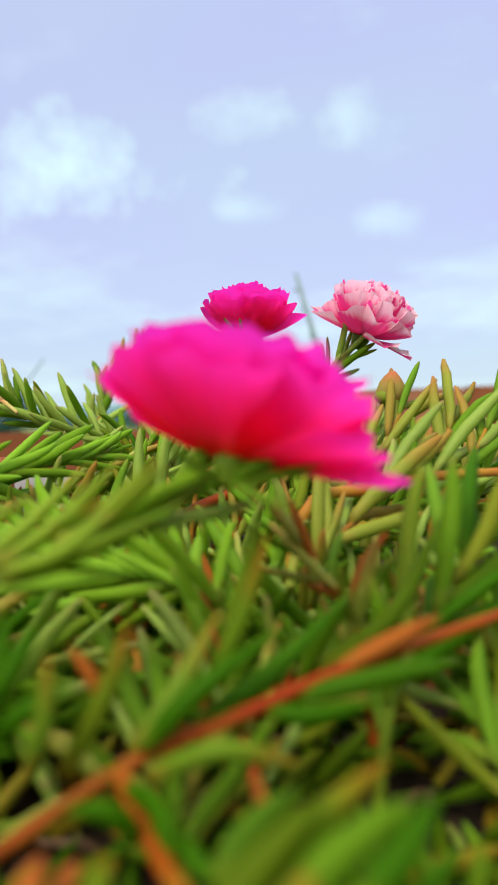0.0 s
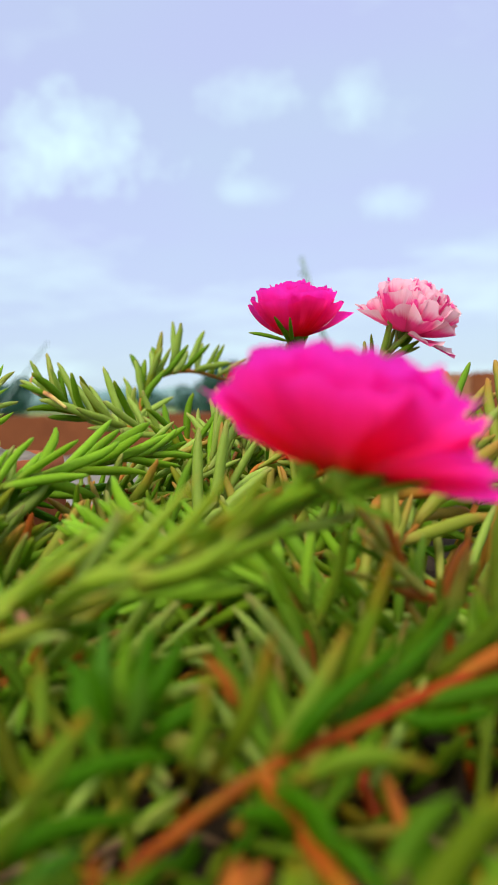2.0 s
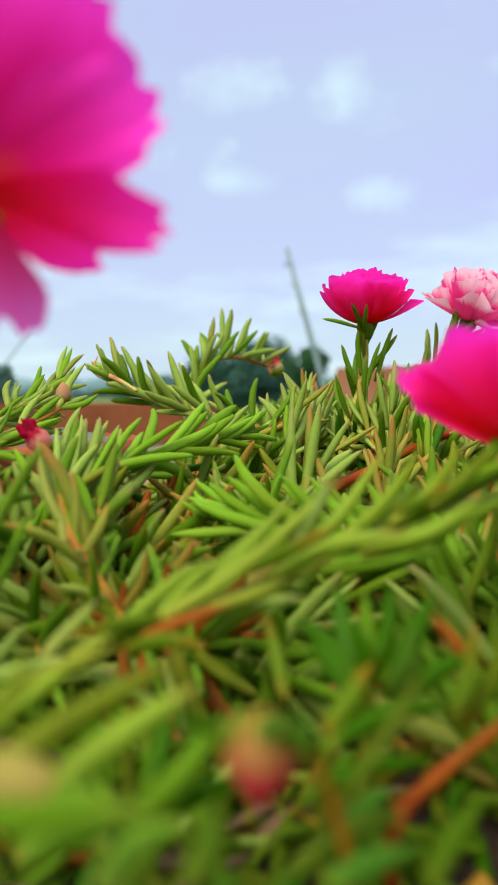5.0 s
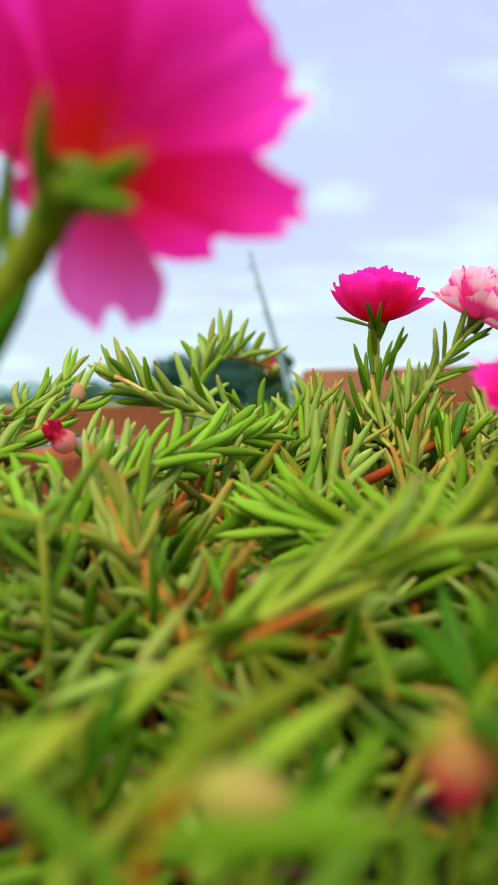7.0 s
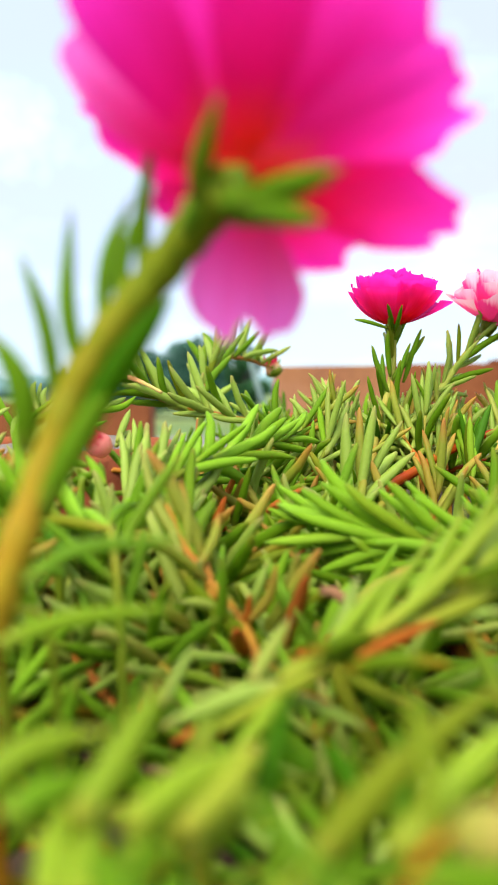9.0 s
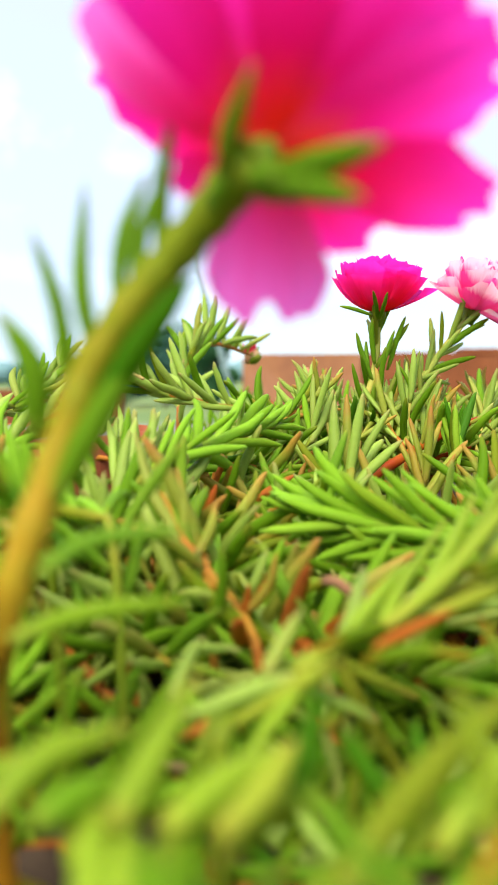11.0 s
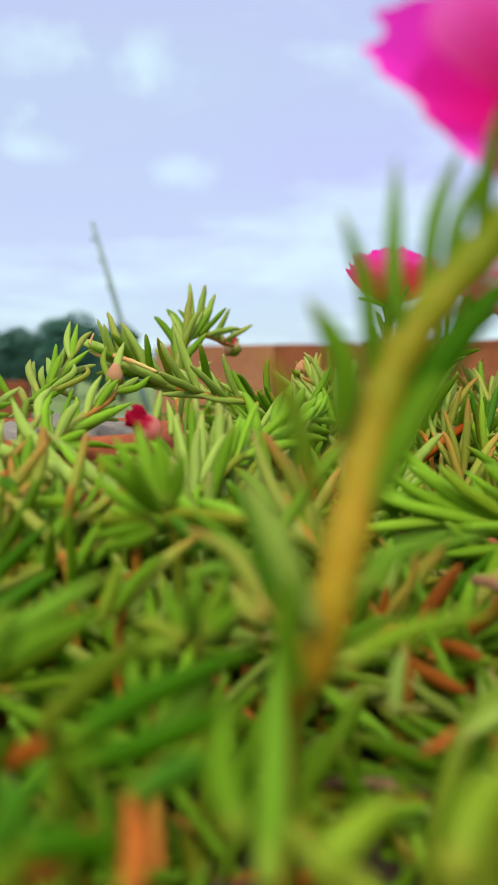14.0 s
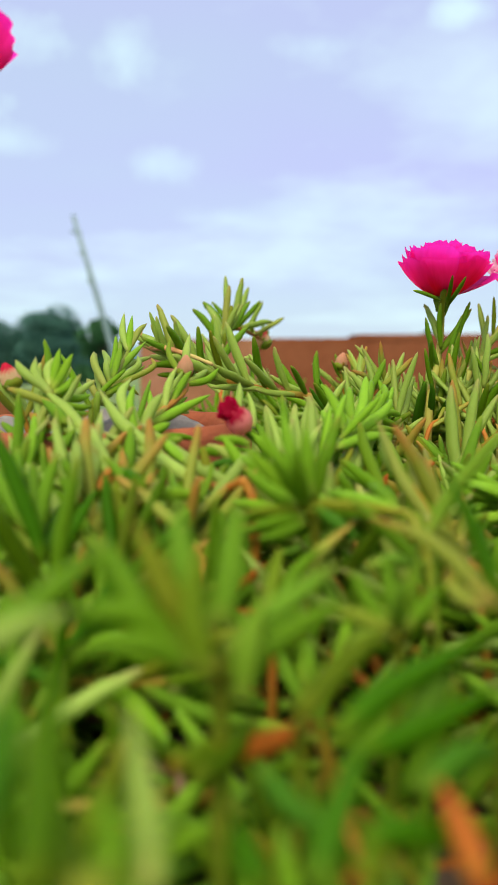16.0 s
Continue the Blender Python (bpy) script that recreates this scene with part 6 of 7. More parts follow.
blade(stalk_foot, (-0.0173, 0.1220, 0.3727), (-0.0137, 0.1260, 0.3757), (-0.0072, 0.1300, 0.3763), "lime", 0.0030)
blade(stalk_foot, (-0.0074, 0.1200, 0.3735), (-0.0051, 0.1240, 0.3765), (-0.0019, 0.1290, 0.3817), "lime", 0.0029)
blade(stalk_foot, (-0.0037, 0.1200, 0.3734), (0.0001, 0.1240, 0.3746), (0.0052, 0.1290, 0.3754), "lime", 0.0030)
blade(stalk_foot, (-0.0303, 0.1300, 0.3714), (-0.0315, 0.1340, 0.3746), (-0.0305, 0.1380, 0.3785), "green", 0.0029)
blade(stalk_foot, (-0.0129, 0.1200, 0.3738), (-0.0100, 0.1230, 0.3744), (-0.0055, 0.1260, 0.3732), "green", 0.0027)
blade(stalk_foot, (-0.0247, 0.1360, 0.3683), (-0.0236, 0.1370, 0.3692), (-0.0216, 0.1380, 0.3695), "redtip", 0.0022)
blade(stalk_foot, (-0.0001, 0.1220, 0.3718), (0.0033, 0.1250, 0.3738), (0.0060, 0.1280, 0.3763), "lime", 0.0029)
big_rosette = stalk([(-0.0544, 0.1540, 0.3690), (-0.0550, 0.1500, 0.3782)], "green", 0.00120, "thick moss rose tuft of broad green leaves", -0.3)
blade(big_rosette, (-0.0557, 0.1500, 0.3798), (-0.0577, 0.1520, 0.3859), (-0.0587, 0.1530, 0.3925), "green", 0.0030)
blade(big_rosette, (-0.0548, 0.1500, 0.3809), (-0.0533, 0.1520, 0.3862), (-0.0526, 0.1540, 0.3927), "green", 0.0030)
blade(big_rosette, (-0.0567, 0.1500, 0.3793), (-0.0598, 0.1510, 0.3846), (-0.0624, 0.1520, 0.3907), "green", 0.0029)
blade(big_rosette, (-0.0579, 0.1490, 0.3792), (-0.0634, 0.1480, 0.3833), (-0.0697, 0.1470, 0.3832), "green", 0.0027)
blade(big_rosette, (-0.0574, 0.1480, 0.3780), (-0.0620, 0.1470, 0.3807), (-0.0680, 0.1460, 0.3806), "green", 0.0027)
blade(big_rosette, (-0.0541, 0.1500, 0.3787), (-0.0488, 0.1530, 0.3813), (-0.0413, 0.1570, 0.3848), "green", 0.0027)
blade(big_rosette, (-0.0537, 0.1490, 0.3768), (-0.0480, 0.1510, 0.3796), (-0.0412, 0.1540, 0.3818), "green", 0.0027)
blade(big_rosette, (-0.0559, 0.1480, 0.3768), (-0.0573, 0.1490, 0.3824), (-0.0564, 0.1500, 0.3890), "green", 0.0025)
blade(big_rosette, (-0.0589, 0.1500, 0.3789), (-0.0636, 0.1530, 0.3847), (-0.0666, 0.1560, 0.3894), "green", 0.0027)
blade(big_rosette, (-0.0529, 0.1470, 0.3749), (-0.0522, 0.1480, 0.3798), (-0.0504, 0.1500, 0.3839), "green", 0.0027)
olive_reach = stalk([(-0.0434, 0.1900, 0.3645), (-0.0422, 0.1870, 0.3723)], "flushed", 0.00090, "moss rose shoot with olive leaves and dull red tips", -0.3)
blade(olive_reach, (-0.0430, 0.1870, 0.3715), (-0.0378, 0.1900, 0.3764), (-0.0303, 0.1940, 0.3811), "olive", 0.0023)
blade(olive_reach, (-0.0439, 0.1860, 0.3710), (-0.0405, 0.1880, 0.3753), (-0.0361, 0.1900, 0.3785), "green", 0.0022)
blade(olive_reach, (-0.0499, 0.1630, 0.3769), (-0.0488, 0.1630, 0.3778), (-0.0476, 0.1630, 0.3794), "red", 0.0016)
blade(olive_reach, (-0.0456, 0.1840, 0.3701), (-0.0438, 0.1870, 0.3749), (-0.0424, 0.1900, 0.3787), "green", 0.0022)
blade(olive_reach, (-0.0331, 0.1750, 0.3793), (-0.0289, 0.1780, 0.3791), (-0.0254, 0.1800, 0.3777), "green", 0.0022)
red_scrap = stalk([(-0.0467, 0.1520, 0.3659), (-0.0475, 0.1480, 0.3725)], "green", 0.00090, "moss rose shoot with a dry orange leaf among green ones", -0.3)
blade(red_scrap, (-0.0473, 0.1480, 0.3728), (-0.0430, 0.1510, 0.3757), (-0.0372, 0.1540, 0.3789), "deep", 0.0029)
blade(red_scrap, (-0.0546, 0.1560, 0.3644), (-0.0495, 0.1530, 0.3678), (-0.0445, 0.1500, 0.3707), "red", 0.0024)
blade(red_scrap, (-0.0575, 0.1500, 0.3661), (-0.0534, 0.1530, 0.3671), (-0.0508, 0.1560, 0.3696), "deep", 0.0025)
blade(red_scrap, (-0.0596, 0.1500, 0.3674), (-0.0563, 0.1520, 0.3678), (-0.0540, 0.1530, 0.3677), "redtip", 0.0022)
blade(red_scrap, (-0.0513, 0.1480, 0.3678), (-0.0490, 0.1430, 0.3667), (-0.0466, 0.1380, 0.3670), "deep", 0.0024)
red_spike = stalk([(-0.0393, 0.1220, 0.3698), (-0.0390, 0.1250, 0.3698), (-0.0385, 0.1280, 0.3693)], "red", 0.00090, "stiff orange-red leaf rising between green ones", -0.3)
blade(red_spike, (-0.0384, 0.1280, 0.3689), (-0.0380, 0.1320, 0.3701), (-0.0389, 0.1350, 0.3729), "red", 0.0024)
blade(red_spike, (-0.0478, 0.1280, 0.3698), (-0.0438, 0.1320, 0.3697), (-0.0415, 0.1350, 0.3708), "red", 0.0018)
blade(red_spike, (-0.0450, 0.1440, 0.3724), (-0.0380, 0.1490, 0.3745), (-0.0265, 0.1540, 0.3770), "deep", 0.0030)
blade(red_spike, (-0.0444, 0.1420, 0.3715), (-0.0366, 0.1450, 0.3721), (-0.0272, 0.1490, 0.3739), "deep", 0.0027)
blade(red_spike, (-0.0465, 0.1300, 0.3716), (-0.0428, 0.1310, 0.3715), (-0.0385, 0.1320, 0.3690), "deep", 0.0025)
blade(red_spike, (-0.0395, 0.1380, 0.3703), (-0.0344, 0.1410, 0.3713), (-0.0294, 0.1440, 0.3699), "deep", 0.0027)
blade(red_spike, (-0.0389, 0.1460, 0.3696), (-0.0342, 0.1500, 0.3724), (-0.0304, 0.1540, 0.3753), "deep", 0.0027)
blade(red_spike, (-0.0475, 0.1260, 0.3715), (-0.0465, 0.1270, 0.3719), (-0.0450, 0.1280, 0.3707), "redtip", 0.0022)
near_blades = stalk([(-0.0641, 0.1160, 0.3764), (-0.0646, 0.1180, 0.3768), (-0.0651, 0.1210, 0.3767)], "green", 0.00100, "tall blurred green leaves close to the pot rim", -0.3)
blade(near_blades, (-0.0613, 0.1220, 0.3749), (-0.0615, 0.1280, 0.3762), (-0.0627, 0.1360, 0.3802), "pale", 0.0022)
blade(near_blades, (-0.0678, 0.1220, 0.3755), (-0.0677, 0.1260, 0.3793), (-0.0673, 0.1320, 0.3861), "deep", 0.0029)
blade(near_blades, (-0.0655, 0.1240, 0.3739), (-0.0673, 0.1260, 0.3775), (-0.0693, 0.1280, 0.3821), "deep", 0.0027)
blade(near_blades, (-0.0743, 0.1360, 0.3856), (-0.0703, 0.1420, 0.3860), (-0.0649, 0.1520, 0.3891), "green", 0.0027)
blade(near_blades, (-0.0739, 0.1360, 0.3847), (-0.0706, 0.1380, 0.3858), (-0.0671, 0.1410, 0.3857), "pale", 0.0020)
blade(near_blades, (-0.0501, 0.1280, 0.3696), (-0.0480, 0.1320, 0.3718), (-0.0443, 0.1370, 0.3758), "deep", 0.0025)
blade(near_blades, (-0.0539, 0.1260, 0.3713), (-0.0548, 0.1280, 0.3724), (-0.0555, 0.1300, 0.3741), "deep", 0.0024)
blade(near_blades, (-0.0638, 0.1200, 0.3766), (-0.0633, 0.1230, 0.3772), (-0.0645, 0.1260, 0.3798), "green", 0.0024)
blade(near_blades, (-0.0714, 0.1260, 0.3760), (-0.0708, 0.1290, 0.3798), (-0.0705, 0.1320, 0.3831), "deep", 0.0025)
curved_olive = stalk([(-0.0216, 0.1590, 0.3742), (-0.0248, 0.1560, 0.3795)], "green", 0.00060, "moss rose shoot with a long curved olive leaf flushed red", -0.3)
blade(curved_olive, (-0.0250, 0.1560, 0.3798), (-0.0279, 0.1660, 0.3840), (-0.0336, 0.1750, 0.3858), "olive", 0.0020)
blade(curved_olive, (-0.0118, 0.2050, 0.3743), (-0.0144, 0.2100, 0.3808), (-0.0144, 0.2160, 0.3886), "pale", 0.0020)
blade(curved_olive, (-0.0243, 0.1570, 0.3801), (-0.0250, 0.1600, 0.3856), (-0.0279, 0.1630, 0.3934), "deep", 0.0022)
blade(curved_olive, (-0.0255, 0.1570, 0.3789), (-0.0275, 0.1600, 0.3799), (-0.0276, 0.1630, 0.3817), "olive", 0.0018)
small_rosette = stalk([(-0.0315, 0.1680, 0.3679), (-0.0329, 0.1650, 0.3740)], "green", 0.00090, "small moss rose rosette of narrow green leaves", -0.3)
blade(small_rosette, (-0.0336, 0.1650, 0.3747), (-0.0352, 0.1690, 0.3769), (-0.0366, 0.1720, 0.3800), "green", 0.0020)
blade(small_rosette, (-0.0329, 0.1650, 0.3750), (-0.0324, 0.1690, 0.3782), (-0.0321, 0.1720, 0.3820), "green", 0.0020)
blade(small_rosette, (-0.0322, 0.1650, 0.3750), (-0.0296, 0.1690, 0.3781), (-0.0277, 0.1720, 0.3815), "green", 0.0020)
blade(small_rosette, (-0.0322, 0.1640, 0.3746), (-0.0285, 0.1670, 0.3765), (-0.0263, 0.1690, 0.3783), "green", 0.0020)
blade(small_rosette, (-0.0339, 0.1640, 0.3744), (-0.0374, 0.1660, 0.3759), (-0.0400, 0.1680, 0.3757), "green", 0.0020)
blade(small_rosette, (-0.0326, 0.1650, 0.3746), (-0.0333, 0.1620, 0.3790), (-0.0333, 0.1600, 0.3821), "green", 0.0020)
blade(small_rosette, (-0.0349, 0.1630, 0.3741), (-0.0375, 0.1630, 0.3742), (-0.0401, 0.1630, 0.3731), "green", 0.0020)
fresh_rosette = stalk([(-0.0343, 0.2030, 0.3747), (-0.0363, 0.2000, 0.3828)], "green", 0.00110, "fresh moss rose rosette beside a spent bud", -0.3)
blade(fresh_rosette, (-0.0377, 0.2000, 0.3833), (-0.0422, 0.2000, 0.3880), (-0.0466, 0.2000, 0.3927), "fresh", 0.0025)
blade(fresh_rosette, (-0.0372, 0.2000, 0.3837), (-0.0408, 0.2000, 0.3897), (-0.0440, 0.2000, 0.3953), "fresh", 0.0025)
blade(fresh_rosette, (-0.0368, 0.2000, 0.3842), (-0.0390, 0.2000, 0.3915), (-0.0404, 0.2000, 0.3976), "fresh", 0.0025)
blade(fresh_rosette, (-0.0360, 0.2000, 0.3842), (-0.0365, 0.1990, 0.3906), (-0.0371, 0.1980, 0.3956), "fresh", 0.0025)
blade(fresh_rosette, (-0.0354, 0.2000, 0.3837), (-0.0340, 0.2000, 0.3887), (-0.0333, 0.2000, 0.3927), "green", 0.0023)
blade(fresh_rosette, (-0.0383, 0.1990, 0.3831), (-0.0427, 0.1970, 0.3858), (-0.0468, 0.1950, 0.3895), "fresh", 0.0023)
blade(fresh_rosette, (-0.0381, 0.1980, 0.3823), (-0.0430, 0.1950, 0.3830), (-0.0477, 0.1930, 0.3833), "green", 0.0022)
blade(fresh_rosette, (-0.0378, 0.1970, 0.3816), (-0.0423, 0.1940, 0.3815), (-0.0473, 0.1920, 0.3812), "green", 0.0022)
blade(fresh_rosette, (-0.0376, 0.1960, 0.3809), (-0.0416, 0.1930, 0.3799), (-0.0457, 0.1910, 0.3797), "green", 0.0022)
blade(fresh_rosette, (-0.0354, 0.1980, 0.3827), (-0.0324, 0.1950, 0.3805), (-0.0294, 0.1930, 0.3782), "deep", 0.0022)
blade(fresh_rosette, (-0.0374, 0.1970, 0.3838), (-0.0409, 0.1920, 0.3882), (-0.0440, 0.1880, 0.3925), "fresh", 0.0023)
blade(fresh_rosette, (-0.0369, 0.1970, 0.3834), (-0.0394, 0.1910, 0.3891), (-0.0409, 0.1870, 0.3938), "fresh", 0.0022)
long_reach = stalk([(-0.0423, 0.2220, 0.3801), (-0.0472, 0.2320, 0.3804), (-0.0535, 0.2400, 0.3818), (-0.0602, 0.2460, 0.3829), (-0.0725, 0.2580, 0.3863), (-0.0844, 0.2680, 0.3909), (-0.0899, 0.2720, 0.3938)], "flushed", 0.00110, "long moss rose shoot with pale arching leaves over the rim", -0.3)
blade(long_reach, (-0.0432, 0.2300, 0.3800), (-0.0526, 0.2450, 0.3841), (-0.0641, 0.2587, 0.3925), "pale", 0.0036)
blade(long_reach, (-0.0513, 0.2360, 0.3810), (-0.0608, 0.2470, 0.3856), (-0.0721, 0.2580, 0.3904), "pale", 0.0034)
blade(long_reach, (-0.0563, 0.2430, 0.3838), (-0.0669, 0.2550, 0.3917), (-0.0732, 0.2680, 0.3996), "pale", 0.0030)
blade(long_reach, (-0.0602, 0.2450, 0.3828), (-0.0723, 0.2570, 0.3875), (-0.0854, 0.2670, 0.3921), "pale", 0.0032)
blade(long_reach, (-0.0758, 0.2620, 0.3895), (-0.0808, 0.2680, 0.3944), (-0.0865, 0.2740, 0.3992), "pale", 0.0033)
blade(long_reach, (-0.0801, 0.2620, 0.3919), (-0.0831, 0.2650, 0.3946), (-0.0869, 0.2700, 0.3975), "green", 0.0028)
blade(long_reach, (-0.0763, 0.2570, 0.3874), (-0.0809, 0.2610, 0.3883), (-0.0857, 0.2650, 0.3884), "green", 0.0025)
blade(long_reach, (-0.0704, 0.2250, 0.3822), (-0.0689, 0.2280, 0.3844), (-0.0667, 0.2320, 0.3865), "red", 0.0028)
blade(long_reach, (-0.0636, 0.2150, 0.3814), (-0.0614, 0.2200, 0.3827), (-0.0584, 0.2260, 0.3840), "olive", 0.0025)
blade(long_reach, (-0.0731, 0.2300, 0.3815), (-0.0725, 0.2400, 0.3872), (-0.0716, 0.2520, 0.3956), "pale", 0.0031)
blade(long_reach, (-0.0748, 0.2200, 0.3808), (-0.0748, 0.2260, 0.3860), (-0.0750, 0.2320, 0.3912), "pale", 0.0026)
blade(long_reach, (-0.0740, 0.2250, 0.3828), (-0.0765, 0.2280, 0.3857), (-0.0778, 0.2300, 0.3880), "green", 0.0023)
blade(long_reach, (-0.0665, 0.2280, 0.3834), (-0.0624, 0.2300, 0.3831), (-0.0577, 0.2320, 0.3812), "green", 0.0025)
blade(long_reach, (-0.0612, 0.2180, 0.3822), (-0.0560, 0.2200, 0.3819), (-0.0510, 0.2220, 0.3802), "fresh", 0.0025)
blade(long_reach, (-0.0472, 0.2400, 0.3819), (-0.0493, 0.2420, 0.3836), (-0.0510, 0.2440, 0.3851), "green", 0.0023)
blade(long_reach, (-0.0472, 0.2400, 0.3816), (-0.0459, 0.2420, 0.3829), (-0.0445, 0.2440, 0.3841), "green", 0.0023)
blade(long_reach, (-0.0675, 0.2400, 0.3840), (-0.0653, 0.2430, 0.3838), (-0.0624, 0.2460, 0.3828), "green", 0.0025)
blade(long_reach, (-0.0622, 0.2150, 0.3841), (-0.0657, 0.2220, 0.3854), (-0.0690, 0.2260, 0.3849), "deep", 0.0025)
for at, axis, size, mat, seed, label in (((0.0215, 0.4180, 0.4020), (0.2, -0.2, 1), 0.0080, M_BUD_DRY, 302, 'withered peach-coloured bud'), ((-0.0980, 0.3000, 0.3985), (-0.3, -0.1, 0.9), 0.0080, M_BUD_CREAM, 303, 'small cream bud with a red tip')):
    stem_of = shoot([(at[0] + 0.006, at[1] + 0.004, 0.345), (at[0] + 0.004, at[1] + 0.002, at[2] - 0.018), at], leaves=7, size=0.017, first=0.45, spread=(48, 25), kinds='pog', stem='flushed', radius=0.0010, seed=seed, last=0.9)
    bud(stem_of, at, axis, size, mat, seed, label, slim=0.85, sepals=2)
corner_leaves = stalk([(-0.0039, 0.1120, 0.3700), (-0.0049, 0.1160, 0.3700)], "green", 0.00090, "low moss rose shoot with short green leaves near the rim", -0.3)
blade(corner_leaves, (-0.0046, 0.1120, 0.3715), (-0.0064, 0.1180, 0.3717), (-0.0067, 0.1250, 0.3723), "lime", 0.0028)
blade(corner_leaves, (-0.0077, 0.1140, 0.3709), (-0.0084, 0.1180, 0.3725), (-0.0090, 0.1230, 0.3737), "lime", 0.0026)
blade(corner_leaves, (-0.0024, 0.1120, 0.3715), (-0.0023, 0.1170, 0.3715), (-0.0011, 0.1220, 0.3716), "green", 0.0026)
blade(corner_leaves, (-0.0053, 0.1160, 0.3692), (-0.0080, 0.1190, 0.3706), (-0.0114, 0.1220, 0.3719), "lime", 0.0026)
blade(corner_leaves, (-0.0006, 0.1100, 0.3722), (-0.0030, 0.1130, 0.3732), (-0.0051, 0.1160, 0.3749), "green", 0.0026)
blade(corner_leaves, (-0.0081, 0.1200, 0.3678), (-0.0081, 0.1260, 0.3683), (-0.0066, 0.1300, 0.3697), "lime", 0.0026)
blade(corner_leaves, (-0.0126, 0.1280, 0.3656), (-0.0111, 0.1310, 0.3675), (-0.0089, 0.1340, 0.3681), "green", 0.0024)
shoot([(0.0512, 0.3360, 0.3450), (0.0522, 0.3390, 0.3750), (0.0552, 0.3420, 0.4009)], leaves=15, size=0.018, first=0.35, spread=(34, 14), kinds='ppg', stem='pale', radius=0.0009, seed=192)
twig((0.0133, 0.1960, 0.3713), (0.0240, 0.1870, 0.3692), 0.0010)


# ---------------------------------------------------------------- moss roses: the rest of the mat
def mat_top(x, y):
    """How high the mat of shoots stands over the soil."""
    for (y0, z0), (y1, z1) in zip(MAT, MAT[1:]):
        if y <= y1:
            return z0 + (z1 - z0) * max(0, (y - y0) / (y1 - y0))
    return MAT[-1][1]


MAT = [(-0.05, 0.350), (0.10, 0.352), (0.13, 0.356), (0.16, 0.358), (0.20, 0.361), (0.25, 0.366), (0.29, 0.376), (0.32, 0.383), (0.35, 0.387), (0.40, 0.390), (0.66, 0.393)]


def mat_of_shoots(count, centre, radius, seed, left, right=1.0, near=0.085, far=0.50):
    rng = random.Random(seed)
    made = 0
    spots = []
    while made < count:
        a, q = rng.uniform(0, 2 * math.pi), radius * math.sqrt(rng.random())
        x, y = centre.x + q * math.cos(a), centre.y + q * math.sin(a)
        window = (x + 0.078) ** 2 + (y - 0.3165) ** 2 < 0.052 ** 2
        if window or not left < x < right or not near < y < far or any((x - u) ** 2 + (y - w) ** 2 < 0.013 ** 2 for u, w in spots[-120:]):
            made += 0.01
            continue
        spots.append((x, y))
        made += 1
        top = mat_top(x, y) - rng.uniform(0.0, 0.012)
        if x < -0.09:
            top += 0.008
        if x < -0.005 and y > 0.25:
            top = min(top, 0.366) - rng.uniform(0.0, 0.012)
        if y < 0.19:
            top -= 0.012 + 0.006 * (x > 0.02)
        turn, reach = rng.uniform(0, 2 * math.pi), rng.uniform(0.020, 0.050)
        dx, dy = reach * math.cos(turn), reach * math.sin(turn) * 0.8
        low = Vector((x - dx, y - dy, 0.345))
        mid = Vector((x - dx * 0.62, y - dy * 0.62, 0.30 * 0.345 + 0.70 * top))
        tip = Vector((x, y, top))
        mood = rng.random()
        # near right shoots take the darkened deep leaves: shade painted by leaf colour
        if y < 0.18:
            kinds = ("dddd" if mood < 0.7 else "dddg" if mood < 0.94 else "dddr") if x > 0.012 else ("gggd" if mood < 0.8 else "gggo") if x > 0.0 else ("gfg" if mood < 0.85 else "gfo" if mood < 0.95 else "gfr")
        else:
            kinds = "ppgf" if mood < 0.40 else "ggf" if mood < 0.55 else "gpd" if mood < 0.62 else "gogp" if mood < 0.80 else "oogp" if mood < 0.92 else "rog"
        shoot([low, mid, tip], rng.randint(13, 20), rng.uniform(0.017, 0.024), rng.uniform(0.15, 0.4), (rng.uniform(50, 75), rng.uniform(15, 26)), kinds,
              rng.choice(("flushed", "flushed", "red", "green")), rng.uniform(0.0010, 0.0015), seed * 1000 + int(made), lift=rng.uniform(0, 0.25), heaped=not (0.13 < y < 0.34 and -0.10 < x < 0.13))


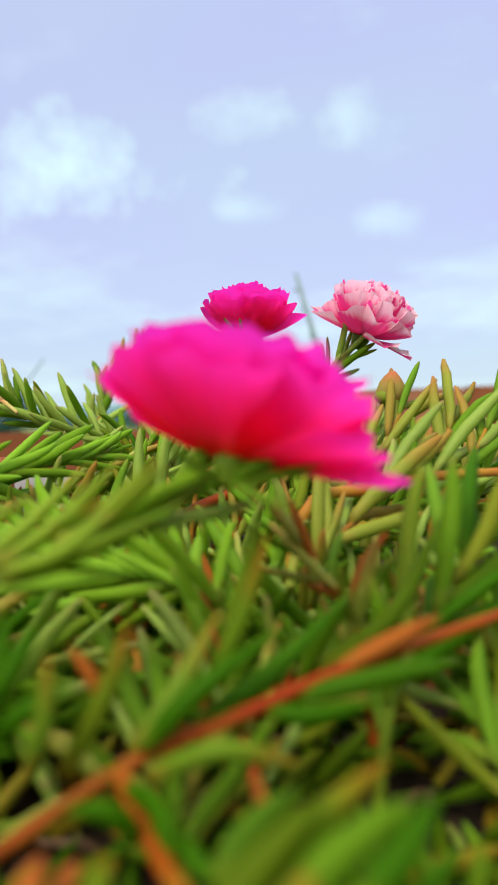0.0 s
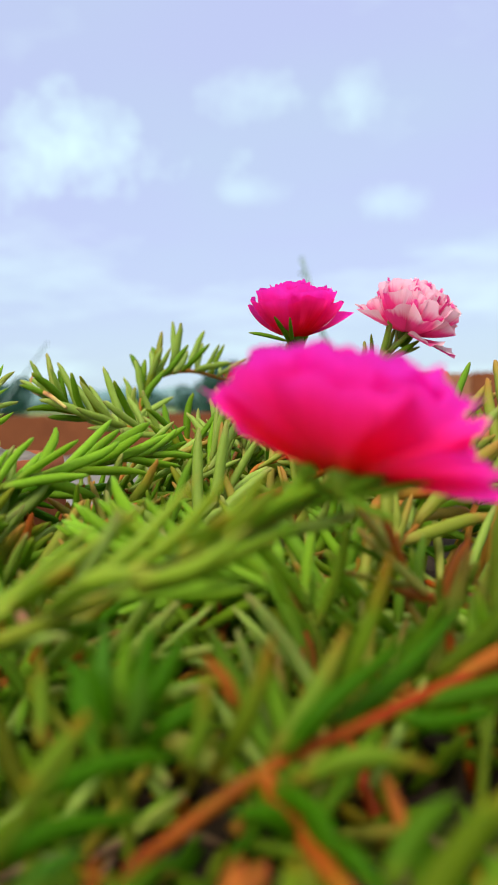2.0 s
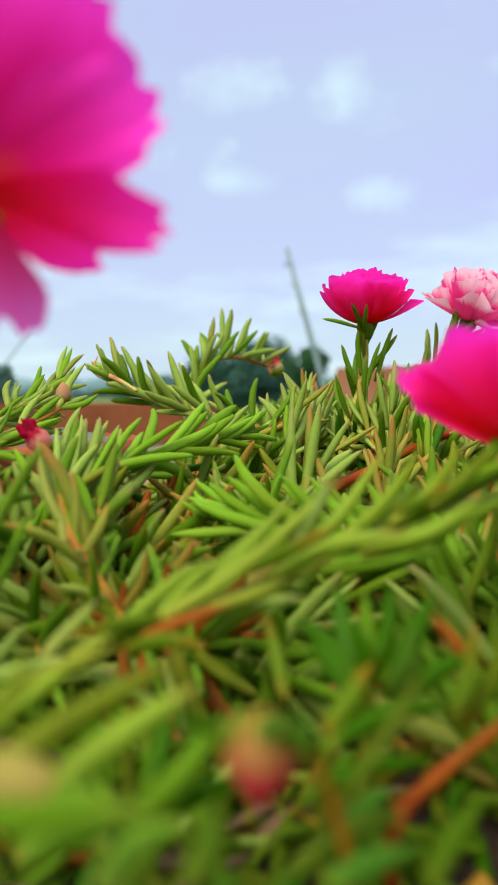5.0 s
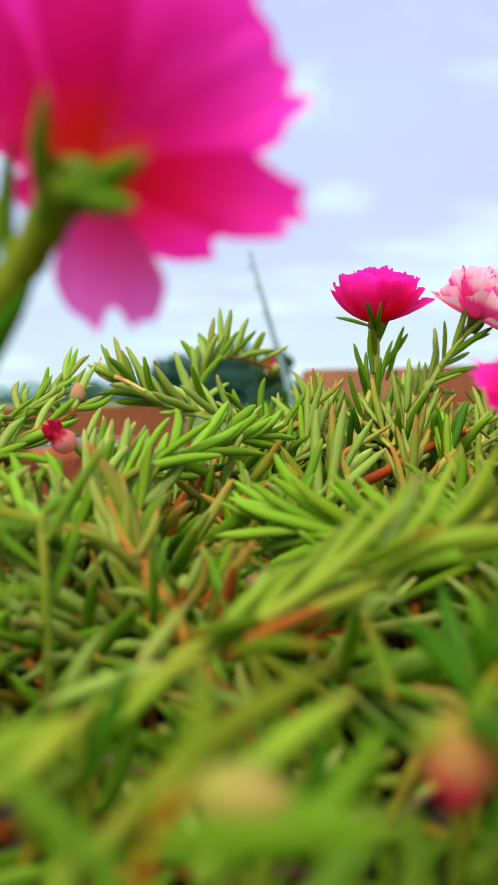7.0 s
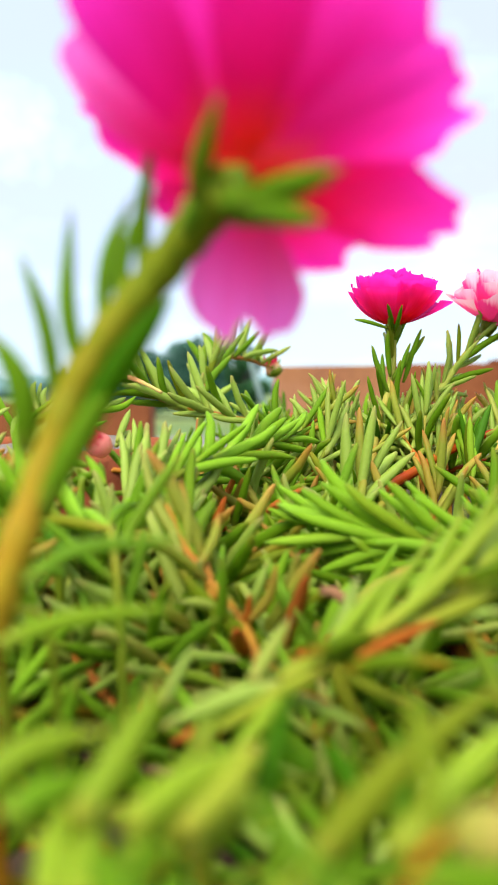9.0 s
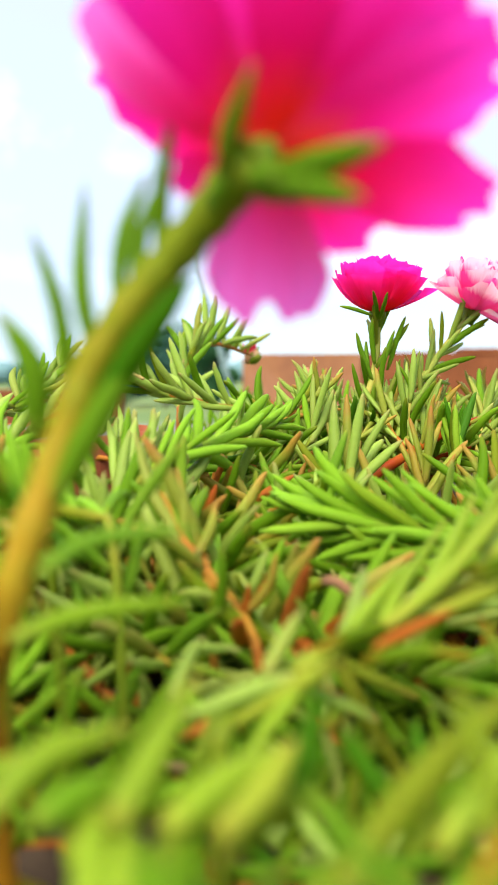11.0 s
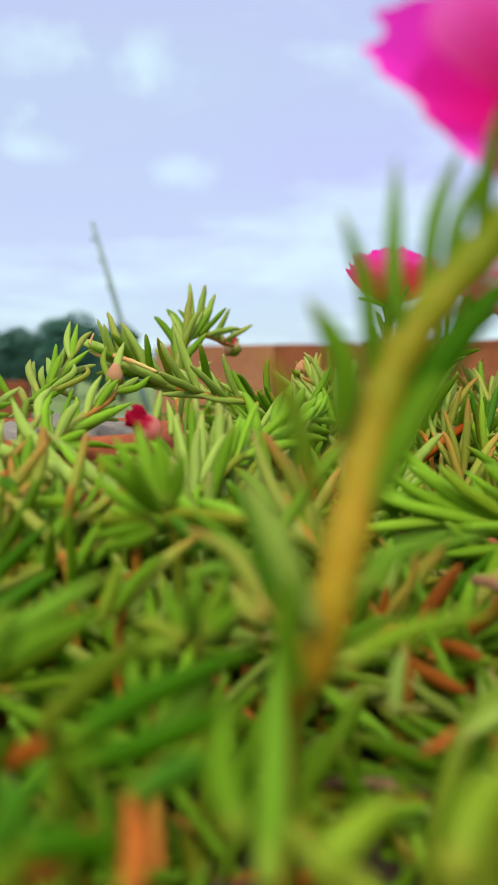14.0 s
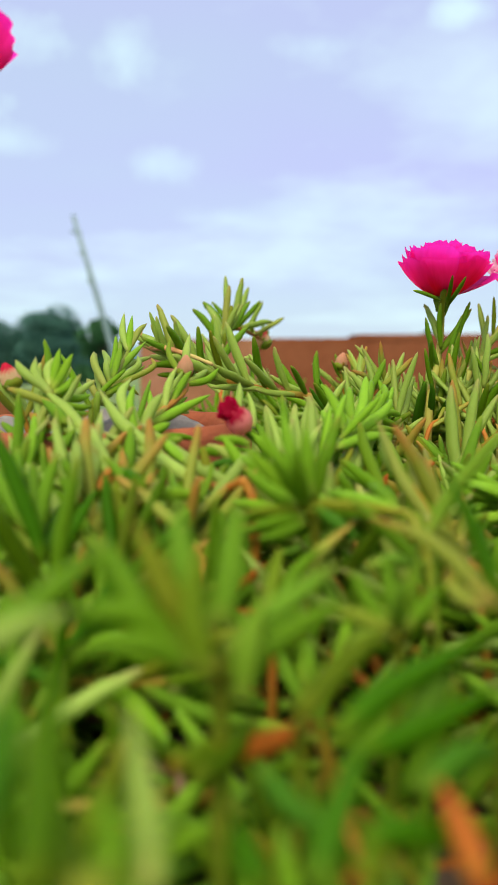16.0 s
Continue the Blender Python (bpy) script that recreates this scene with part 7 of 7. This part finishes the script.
mat_of_shoots(240, A_AT, 0.218, 71, -0.17)
mat_of_shoots(34, A_AT, 0.225, 73, -0.16, -0.045, 0.13, 0.25)
mat_of_shoots(70, B_AT, 0.185, 72, -0.005)
mat_of_shoots(46, B_AT, 0.175, 74, -0.07, 0.0, 0.32, 0.66)
mat_of_shoots(26, Vector((-0.015, 0.285, 0)), 0.045, 75, -0.052, 0.03, 0.25, 0.33)


def undergrowth():
    """Short leaves and bare stems low down in the mat, too many to count."""
    rng = random.Random(5)
    # both low layers use darker leaf colours to stand in for shade
    for mat, count, name, label in ((M_DEEP_SHADED, 1500, "low_leaves", "dense short green leaves low in the mat, darkened for shade"), (M_REDTIP, 700, "reddish_low_leaves", "reddish old leaves low in the mat")):
        bm = bmesh.new()
        for _ in range(count):
            c, r = (A_AT, 0.185) if rng.random() < 0.72 else (B_AT, 0.15)
            a, q = rng.uniform(0, 6.28), r * math.sqrt(rng.random())
            x, y = c.x + q * math.cos(a), c.y + q * math.sin(a)
            top = mat_top(x, y) - 0.016
            p = Vector((x, y, rng.uniform(0.340, max(0.345, top + 0.004))))
            d = Vector((rng.gauss(0, 1), rng.gauss(0, 1), rng.uniform(0, 0.9))).normalized() * rng.uniform(0.010, 0.018)
            tube(bm, [p, p + d * 0.4, p + d * 0.8, p + d], [0.0008, 0.0013, 0.0010, 0.0002], 5)
        tagged(new(name, mesh_from(name, bm, mat)), label, "leaves", kind="stuff")


undergrowth()
for kind, name, label in (("green", "green_mat_leaves", "crowded green needle leaves of the moss rose mat"), ("fresh", "fresh_mat_leaves", "crowded fresh green needle leaves of the mat"),
                          ("olive", "olive_mat_leaves", "crowded olive and red-tipped leaves of the mat"), ("deep", "deep_mat_leaves", "crowded deep green leaves of the mat, darkened for shade"), ("pale", "pale_mat_leaves", "crowded pale waxy leaves of the mat"), ("red", "orange_mat_leaves", "scattered orange-red old leaves of the mat")):
    heap_mesh(kind, name, label)
tagged(new("mat_stems", mesh_from("mat_stems", HEAP_STEMS, M_STEM)), "tangled orange stems of the moss rose mat", "stems", kind="stuff")
